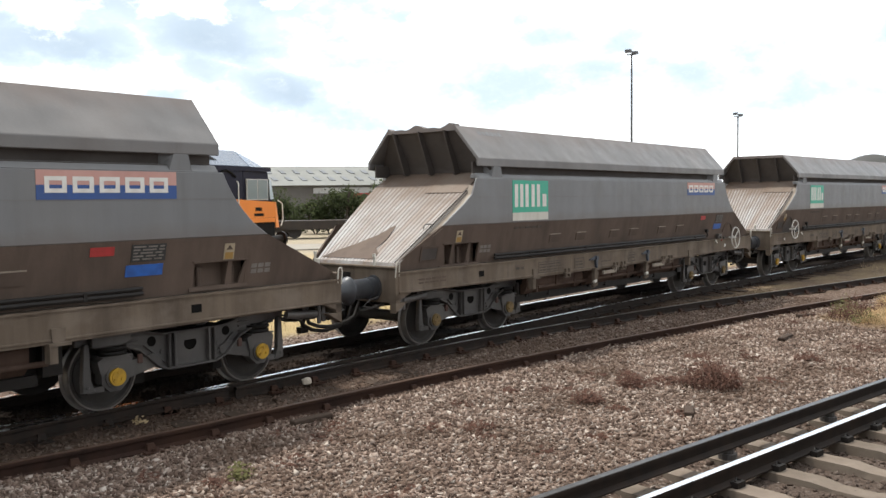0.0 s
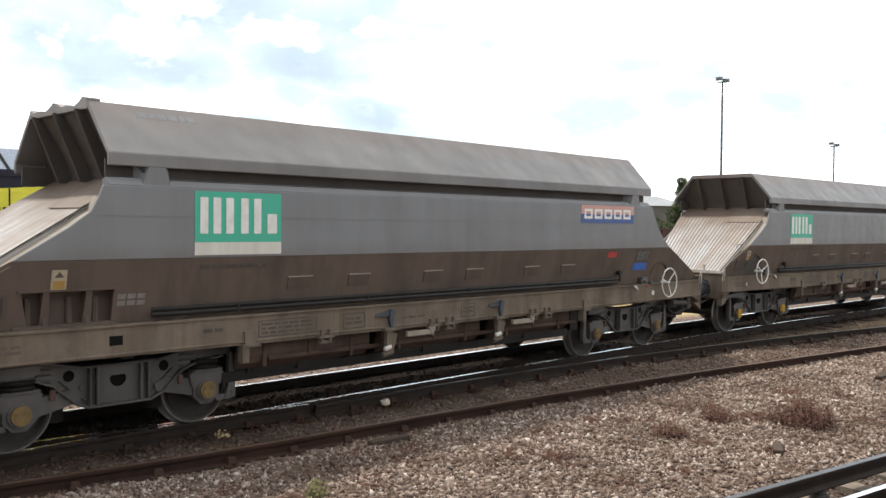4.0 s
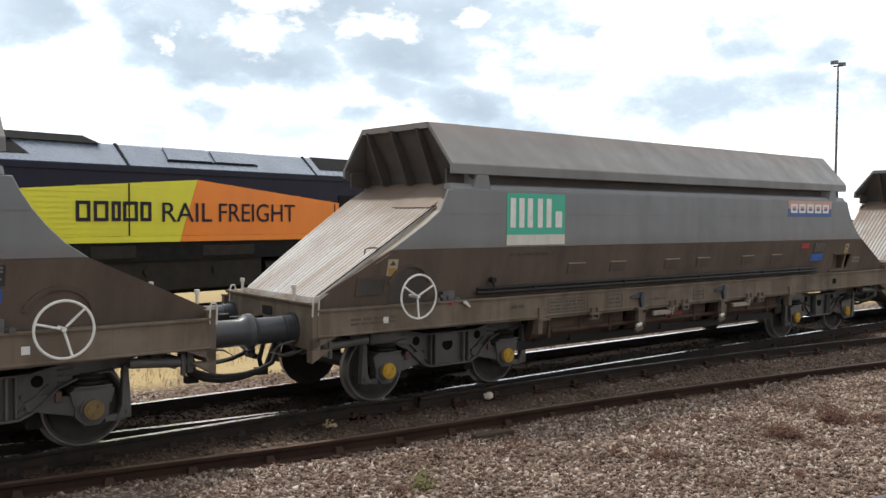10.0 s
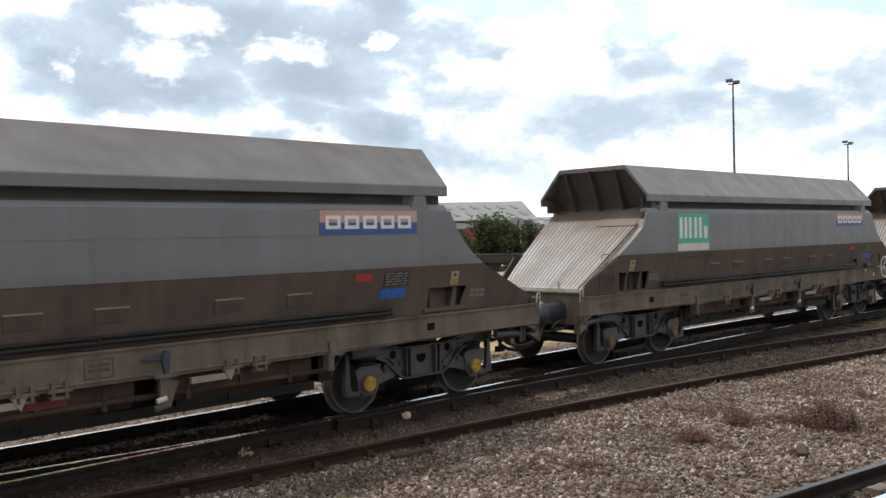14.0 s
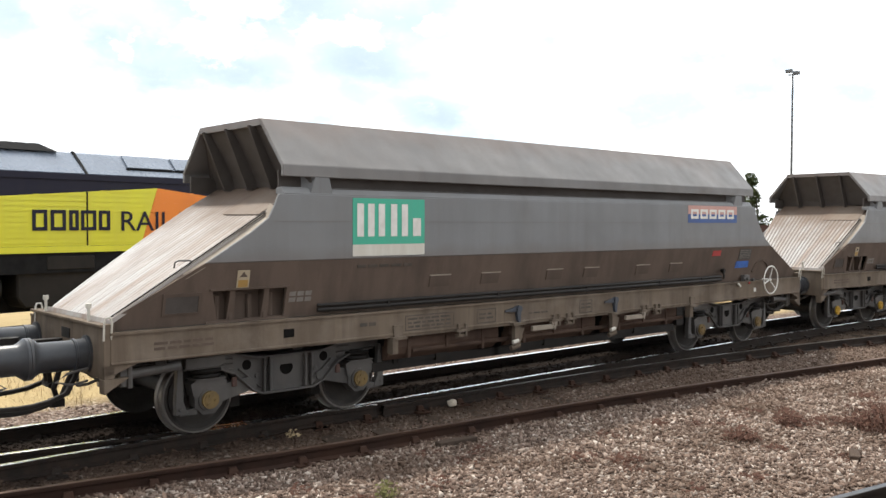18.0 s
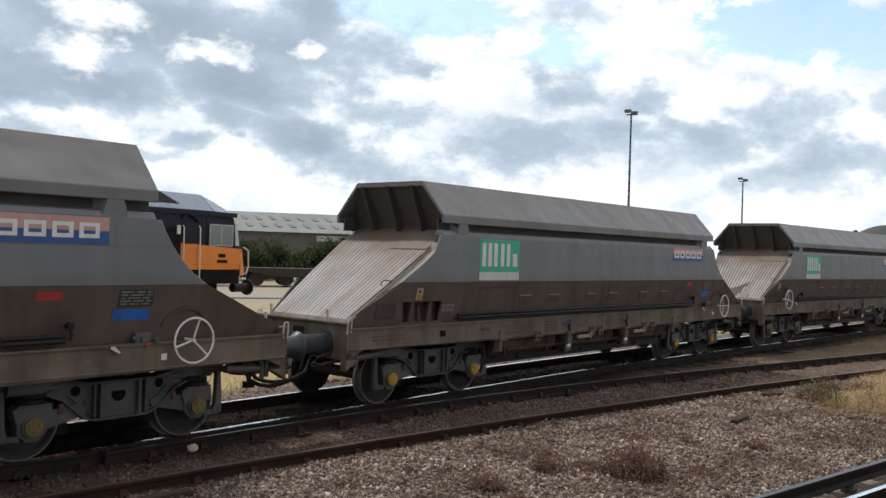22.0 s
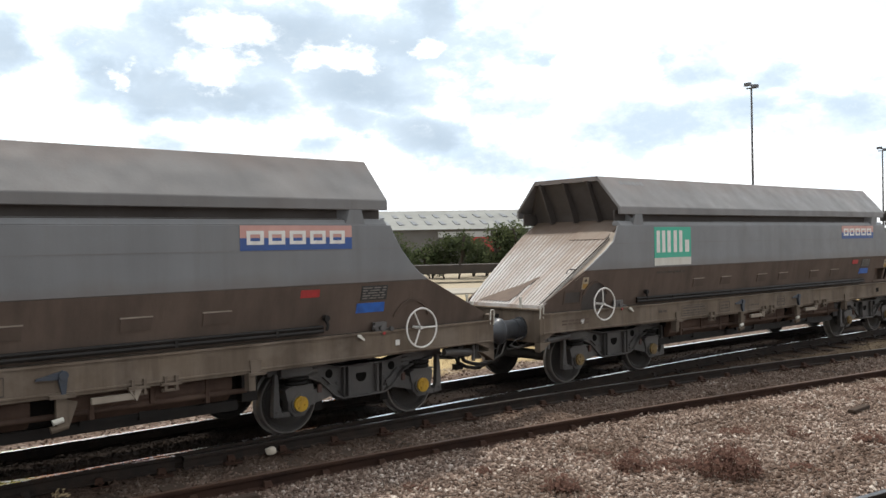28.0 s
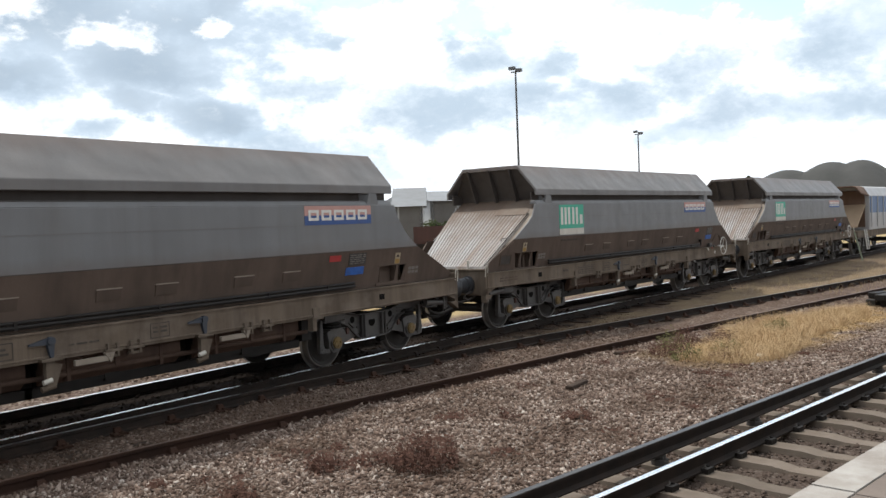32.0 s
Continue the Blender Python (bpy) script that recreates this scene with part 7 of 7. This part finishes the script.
for k in range(49):
    for j in range(4):
        x0 = -3.06 + 0.46 * k
        part("paving_slab", Shape().box(0, 0.452, -0.22, 0.0, 0.80, 0.880), PAVE, pf, at=pose(x0 + 0.23 * (j % 2), -2.545 - 0.228 * j, random.Random(k * 9 + j).uniform(-0.003, 0.003)), key="slab")
part("paving", Shape().box(-25, 70, -9, -2.55 - 0.228 * 4, 0.79, 0.876).box(-25, -3.065, -3.47, -2.545, 0.79, 0.876).box(19.715, 70, -3.47, -2.545, 0.79, 0.876), PAVE, pf)
bpy.data.objects["paving"]["kind"] = "stuff"

# ---- sleepers and fittings ----


def shape_concrete_sleeper():
    s = Shape()
    pr = [(-0.14, -0.36), (-0.115, -0.165), (0.115, -0.165), (0.14, -0.36)]
    pm = [(-0.14, -0.36), (-0.10, -0.19), (0.10, -0.19), (0.14, -0.36)]
    st = [(-2.05, pr), (-1.05, pr), (-0.9, pm), (-0.62, pm), (-0.45, pr), (0.60, pr)]
    for (y0, a), (y1, b) in zip(st, st[1:]):
        s.loft([(x, y0, z) for x, z in a], [(x, y1, z) for x, z in b])
    return s


def shape_clips(y):
    s = Shape()
    for o in (-0.10, 0.10):
        s.box(-0.06, 0.06, y + o - 0.035, y + o + 0.035, -0.165, -0.115)
        s.ring([(-0.04, y + o, -0.115), (0.0, y + o * 0.8, -0.095), (0.04, y + o, -0.115)], 0.01, 5)
    return s


for k in range(128):
    x = -10.68 + 0.66 * k
    sl = part("sleeper", shape_concrete_sleeper, CONCRETE, track_platform, at=pose(x, random.Random(k).uniform(-0.02, 0.02), 0), key="csleeper")
    if k < 78:
        part("rail_clip", lambda: shape_clips(0), DARK, sl, key="clip0")
        part("rail_clip", lambda: shape_clips(-1.505), DARK, sl, key="clip1")
    if k % 3 == 0:
        part("insulator", lambda: Shape().cyl((0, 0.395, -0.165), (0, 0.395, -0.115), 0.085, 12).cyl((0, 0.395, -0.115), (0, 0.395, -0.066), 0.06, 12), BOGIE, sl, key="insul")


def shape_bearer(length):
    return lambda: Shape().prism([(-0.125, -0.30), (-0.125, -0.155), (0.125, -0.155), (0.125, -0.30)], 0, length)


def shape_chair():
    """Cast rail chair with two bolts."""
    s = Shape().prism([(-0.10, -0.155), (-0.09, -0.135), (0.09, -0.135), (0.10, -0.155)], -0.17, 0.17)
    for sg in (-1, 1):
        s.loft([(-0.05, sg * 0.10, -0.14), (0.05, sg * 0.10, -0.14), (0.05, sg * 0.03, -0.14), (-0.05, sg * 0.03, -0.14)], [(-0.035, sg * 0.06, -0.075), (0.035, sg * 0.06, -0.075), (0.035, sg * 0.015, -0.075), (-0.035, sg * 0.015, -0.075)])
        s.cyl((0, sg * 0.13, -0.135), (0, sg * 0.13, -0.11), 0.02, 6)
    return s


rs = random.Random(12)
for k in range(60):
    x = -6.0 + 0.72 * k + rs.uniform(-0.03, 0.03)
    nearer = siding_near_y(x)
    joined = x < 12
    far_edge = (train_rail_y(x) + 1.55 + 0.45) if joined else siding_far_y(x) + 0.5
    y0 = nearer - 0.48 - rs.uniform(0, 0.16)
    n = round((far_edge - y0) / 0.3) * 0.3
    b = part("sleeper", shape_bearer(n), TIMBER, track_siding, at=pose(x, y0, -0.035, 0, 0, rs.uniform(-1, 1)), key="bearer%.1f" % n)
    part("rail_chair", shape_chair, RAIL_SIDE, b, at=pose(0, nearer - y0, 0.0), key="chair")
    if x > 3.2:
        part("rail_chair", shape_chair, RAIL_SIDE, b, at=pose(0, siding_far_y(x) - y0, 0.035), key="chair")
    if joined:
        part("rail_chair", shape_chair, RAIL_BLACK, b, at=pose(0, train_rail_y(x) - y0, 0.035), key="chairb")
        part("rail_chair", shape_chair, RAIL_BLACK, b, at=pose(0, train_rail_y(x) + 1.528 - y0, 0.035), key="chairb")
for k in range(70):
    s = 13.2 + 0.72 * k
    p = on_train(s, 0)
    b = part("sleeper", lambda: Shape().box(-0.125, 0.125, -1.3, 1.3, -0.30, -0.155), TIMBER, track_train, at=pose(p.x, p.y, 0, 0, 0, math.degrees(track_line(s)[2])), key="tsleeper")
    if k < 30:
        for o in (-0.7525, 0.7525):
            part("rail_chair", shape_chair, RAIL_BLACK, b, at=pose(0, o, 0), key="chairb")

# ---- loose stones, weeds and litter ----
STONES = ballast_material("ballast_stones", False)


def make_stones(name, label, spots, lo, hi, seed):
    """Many small angular stones as one piece of stuff."""
    r = np.random.RandomState(seed)
    base = np.array([(1, 0, 0), (-1, 0, 0), (0, 1, 0), (0, -1, 0), (0, 0, 1), (0, 0, -1)], float)
    tri = np.array([(0, 2, 4), (2, 1, 4), (1, 3, 4), (3, 0, 4), (2, 0, 5), (1, 2, 5), (3, 1, 5), (0, 3, 5)])
    n = len(spots)
    size = lo + (hi - lo) * r.rand(n) ** 2.2
    v = base[None] * size[:, None, None] * (0.55 + 0.8 * r.rand(n, 6, 1)) * (np.array([0.75, 0.6, 0.42]) + np.array([0.7, 0.5, 0.4]) * r.rand(n, 1, 3))
    v += r.normal(0, 0.24, (n, 6, 3)) * size[:, None, None]
    q = r.normal(0, 1, (n, 4))
    q /= np.linalg.norm(q, axis=1)[:, None]
    w, x, y, z = q.T
    R = np.stack([1 - 2 * (y * y + z * z), 2 * (x * y - z * w), 2 * (x * z + y * w), 2 * (x * y + z * w), 1 - 2 * (x * x + z * z), 2 * (y * z - x * w),
                  2 * (x * z - y * w), 2 * (y * z + x * w), 1 - 2 * (x * x + y * y)], 1).reshape(n, 3, 3)
    v = np.einsum("nij,nkj->nki", R, v) + spots[:, None, :]
    f = (tri[None] + (np.arange(n) * 6)[:, None, None]).reshape(-1, 3)
    me = bpy.data.meshes.new(name)
    me.vertices.add(n * 6)
    me.vertices.foreach_set("co", v.ravel())
    me.loops.add(f.size)
    me.loops.foreach_set("vertex_index", f.ravel())
    me.polygons.add(len(f))
    me.polygons.foreach_set("loop_start", np.arange(0, f.size, 3))
    me.update(calc_edges=True)
    me.materials.append(STONES)
    tagged(new(name, me), label, "ballast", kind="stuff")


rn = np.random.RandomState(5)


def scatter(n, x0, x1, y0, y1, power=1.0):
    x = x0 + (x1 - x0) * rn.rand(n) ** power
    y = y0 + (y1 - y0) * rn.rand(n)
    return x, y


px, py = [], []
for n, x0, x1, y0, y1 in ((52000, 1.5, 16, 0.55, 4.6), (16000, 16, 30, 0.7, 4.8), (9000, 2, 22, -1.4, 0.5), (26000, 0.5, 20, 4.0, 7.2), (7000, 0, 22, 7.2, 10.5)):
    a, b = scatter(n, x0, x1, y0, y1)
    px.append(a)
    py.append(b)
px, py = np.concatenate(px), np.concatenate(py)
keep = py < 8.15 + px * math.tan(TA) + 0.5 * np.sin(px * 1.9) * np.sin(px * 0.7)
px, py = px[keep], py[keep]
spots = np.array([(x, y, ground_height(x, y) + 0.004) for x, y in zip(px, py)])
make_stones("ballast", "loose brown-grey ballast stones", spots, 0.012, 0.038, 2)

TWIG = material("dead_red_brown_stalks", (0.112, 0.060, 0.044), 0.9, 0, (0.07, 0.038, 0.030), 12, 0.6)
WEED = material("green_weed_leaves", (0.105, 0.105, 0.04), 0.8, 0, (0.17, 0.14, 0.07), 9, 0.6)
GOLD = material("golden_dry_grass", (0.50, 0.365, 0.21), 0.85, 0, (0.40, 0.27, 0.145), 3, 0.6, 0, 10, (0.57, 0.45, 0.28), 1.0, 0.5)
STRAW = material("dry_straw_grass", (0.42, 0.325, 0.195), 0.85, 0, (0.33, 0.24, 0.14), 3, 0.6, 0, 10, (0.50, 0.39, 0.22), 1.0, 0.5)


def blades(shape, r, x, y, z, h, lean, w, kinks=2):
    """One bent, tapering stalk of crossed strips."""
    a = r.uniform(0, 6.28)
    d = Vector((math.cos(a), math.sin(a), 0))
    s = Vector((-d.y, d.x, 0))
    pts = [Vector((x, y, z)) + d * (lean * h * (k / kinks) ** 1.6) + Vector((0, 0, h * k / kinks)) for k in range(kinks + 1)]
    v = []
    for k, p in enumerate(pts):
        ww = w * (1 - 0.75 * k / kinks)
        v += [p - s * ww, p + s * ww]
    shape.add(v, [(2 * k, 2 * k + 1, 2 * k + 3, 2 * k + 2) for k in range(kinks)])


def make_weed(x, y, h, spread, n, seed, mat=None, label="dead red-brown weed clump in the ballast", leaves=0.0):
    r = random.Random(seed)
    z = ground_height(x, y)
    th = thing("weed", label, "plant", "weeds in the ballast", at=pose(x, y, z))
    s = Shape()
    lf = Shape()
    for _ in range(n):
        a, q = r.uniform(0, 6.28), spread * math.sqrt(r.random())
        hh = h * r.uniform(0.4, 1.0) * (1 - 0.5 * q / spread)
        bx, by = q * math.cos(a), q * math.sin(a)
        blades(s, r, bx, by, -0.02, hh, r.uniform(0.1, 0.6), 0.005, 3)
        for _ in range(4):
            zz = r.uniform(0.1, 1) * hh
            p = Vector((bx + r.uniform(-0.05, 0.05), by + r.uniform(-0.05, 0.05), zz))
            u = Vector((r.gauss(0, 1), r.gauss(0, 1), r.gauss(0, 0.6))).normalized() * r.uniform(0.012, 0.032)
            v = u.orthogonal().normalized() * u.length * 0.5
            lf.add([p - u, p + v, p + u, p - v], [(0, 1, 2, 3)])
    tagged(part("stem_clump", s, mat or TWIG, th), kind="stuff")
    tagged(part("leaf_clump", lf, mat or TWIG, th), kind="stuff")


make_weed(8.92, 2.78, 0.27, 0.20, 90, 1)
make_weed(9.54, 2.06, 0.46, 0.36, 240, 2)
make_weed(9.3, 2.55, 0.13, 0.26, 60, 3)
make_weed(7.83, 2.62, 0.24, 0.17, 70, 4)
make_weed(6.1, 2.6, 0.16, 0.14, 30, 5)
make_weed(12.1, 2.08, 0.20, 0.16, 60, 6)
make_weed(11.61, 2.81, 0.26, 0.05, 10, 7)
make_weed(3.56, 2.85, 0.24, 0.10, 26, 8, WEED, "small green weed in the ballast")
make_weed(16.5, 4.3, 0.14, 0.18, 30, 9)
make_weed(11.3, 3.3, 0.10, 0.25, 40, 11)
make_weed(3.70, 5.40, 0.14, 0.04, 8, 12, STRAW, "tiny dry sprout beside the rail")
rw = random.Random(31)
for k in range(46):
    x, y = rw.uniform(2.5, 19), rw.uniform(0.9, 4.3)
    make_weed(x, y, rw.uniform(0.04, 0.10), rw.uniform(0.06, 0.2), rw.randint(10, 26), 100 + k, None, "low dead weed between ballast stones")


def make_grass(name, label, region, n, h0, h1, seed, mat, width=0.0042):
    r = random.Random(seed)
    s = Shape()
    for _ in range(n):
        x, y = region(r)
        z = ground_height(x, y)
        blades(s, r, x, y, z - 0.02, r.uniform(h0, h1) * r.uniform(0.5, 1), r.uniform(0.2, 1.1), width, 3)
    me = s.mesh(name, mat)
    tagged(new(name, me), label, "grass", kind="stuff")


def tuft_region(r):
    while True:
        x, y = r.uniform(16.3, 25.0), r.uniform(1.7, 4.8)
        f = (x - 15.9) / 9.5
        if abs(y - (2.75 + 0.10 * (x - 16) + 0.22 * math.sin(x))) < 0.95 * math.sin(math.pi * min(1, 0.15 + f * 0.8)) and noise.noise((x * 0.9, y * 1.2, 5)) + 0.5 * noise.noise((x * 3, y * 3, 8)) > r.uniform(-0.5, 0.25):
            return x, y


make_grass("dry_grass", "golden dry grass growing from the ballast", tuft_region, 34000, 0.05, 0.30, 3, GOLD, 0.0024)
for k, (x, y, h) in enumerate(((16.7, 3.7, 0.45), (17.4, 3.95, 0.5), (18.2, 4.1, 0.45), (16.6, 3.2, 0.38), (17.0, 3.55, 0.42), (17.6, 3.0, 0.3), (18.6, 3.6, 0.35), (20.5, 3.4, 0.4), (16.9, 2.7, 0.25))):
    make_weed(x, y, h, 0.25, 60, 60 + k, WEED if k % 2 else TWIG, "tall dry weed among golden grass")


def behind_region(r):
    while True:
        s, v = r.uniform(-2, 42), r.uniform(2.3, 9.5)
        p = on_train(s, v)
        if noise.noise((p.x * 0.5, p.y * 0.5, 2)) + 0.3 * (v - 2.9) > 0.0:
            return p.x, p.y


make_grass("dry_grass", "straw-yellow dry grass beside the locomotive's track", behind_region, 30000, 0.06, 0.26, 4, STRAW, 0.006)


def far_region(r):
    x, y = r.uniform(28, 60), r.uniform(2.0, 8.6)
    return x, y


make_grass("dry_grass", "thin dry grass between the tracks", far_region, 5000, 0.08, 0.3, 6, STRAW)

ROD = material("pale_green_rod", (0.32, 0.36, 0.27), 0.6, 0, (0.22, 0.25, 0.18), 5, 0.5)
PALE_STONE = material("pale_stone", (0.52, 0.46, 0.38), 0.9, 0, (0.38, 0.33, 0.27), 20, 0.6)


def make_lump(name, label, cat, x, y, z, sx, sy, sz, mat, seed, az=0):
    r = random.Random(seed)
    bm = bmesh.new()
    bmesh.ops.create_icosphere(bm, subdivisions=2, radius=1)
    for v in bm.verts:
        v.co *= 1 + 0.28 * noise.noise(v.co * 1.7 + Vector((seed, 0, 0)))
        v.co.x *= sx
        v.co.y *= sy
        v.co.z *= sz
    me = bpy.data.meshes.new(name)
    bm.to_mesh(me)
    bm.free()
    me.materials.append(mat)
    ob = new(name, me)
    ob.matrix_basis = pose(x, y, z, 0, 0, az)
    tagged(ob, label, cat)


make_lump("stone", "pale lump of stone lying by the rail", "stone", 6.031, 5.735, -0.09, 0.075, 0.055, 0.05, PALE_STONE, 3)
make_lump("plastic_litter", "scrap of white litter on the ballast", "litter", 17.3, 2.29, -0.10, 0.09, 0.05, 0.03, WHITE, 4)
make_lump("stone", "dark lump of clinker on the ballast", "stone", 12.1, 2.05, -0.125, 0.09, 0.07, 0.04, TIMBER, 6)
for x, y, n, az in ((13.65, 3.23, 0.55, 12), (16.5, 4.3, 0.42, -20), (5.0, 4.02, 0.5, 4), (8.2, 1.5, 0.35, 35)):
    pk = part("timber_scrap", Shape().box(-n / 2, n / 2, -0.05, 0.05, 0, 0.05), TIMBER, None, at=pose(x, y, ground_height(x, y) + 0.005, 0, 0, az), bevel=0.008)
    tagged(pk, "dark scrap of old timber lying on ballast", "timber")


rod = part("leaning_rod", Shape().cyl((0, 0, 0), (-0.35, 0.25, 1.45), 0.035, 8), ROD, None, at=pose(44.4, 10.18, -0.14))
tagged(rod, "pale green leaning marker rod beside the track", "rod")
stack = thing("sleeper_stack", "low stack of black tarred old sleepers on ballast", "timber", at=pose(26.7, 2.95, ground_height(26.7, 2.95), 0, 0, -12))
for k, (x, y, z, az) in enumerate(((0, -0.15, 0, 2), (0.1, 0.16, 0, -3), (-0.12, -0.02, 0.15, 5), (0.3, 0.20, 0.15, -4))):
    part("old_sleeper", lambda: Shape().box(-1.3, 1.3, -0.125, 0.125, 0, 0.148), DARK, stack, at=pose(x, y, z, 0, 0, az), bevel=0.015, key="oldsleeper")


def motions():
    """The train rolls past; every wheelset turns with it."""
    ts, ss = [t for t, _ in TRAVEL], [s for _, s in TRAVEL]

    def along(t):
        i = min(max(sum(1 for q in ts if q <= t) - 1, 0), len(ts) - 2)
        # smooth cubic through the travel
        def slope(k):
            a, b = max(k - 1, 0), min(k + 1, len(ts) - 1)
            return (ss[b] - ss[a]) / (ts[b] - ts[a])
        h = ts[i + 1] - ts[i]
        u = (t - ts[i]) / h
        return ((2 * u ** 3 - 3 * u ** 2 + 1) * ss[i] + (u ** 3 - 2 * u ** 2 + u) * h * slope(i) + (-2 * u ** 3 + 3 * u ** 2) * ss[i + 1] + (u ** 3 - u ** 2) * h * slope(i + 1))

    steps = [k * 0.25 for k in range(129)]
    travel = [along(t) for t in steps]
    for number, w in WAGONS:
        rows = []
        for t, s in list(zip(steps, travel))[::2]:
            rows.append((t, wagon_pose(s + number * PITCH + 3.87)))
        walk(w, rows)
        for o in [c for c in w.children if c.name.startswith("wheelset")]:
            a = o.matrix_basis.translation.copy()
            walk(o, [(t, pose(a.x, 0, AXLE_Z, 0, math.degrees((s - travel[0]) / WHEEL_R), 0)) for t, s in zip(steps, travel)])


motions()
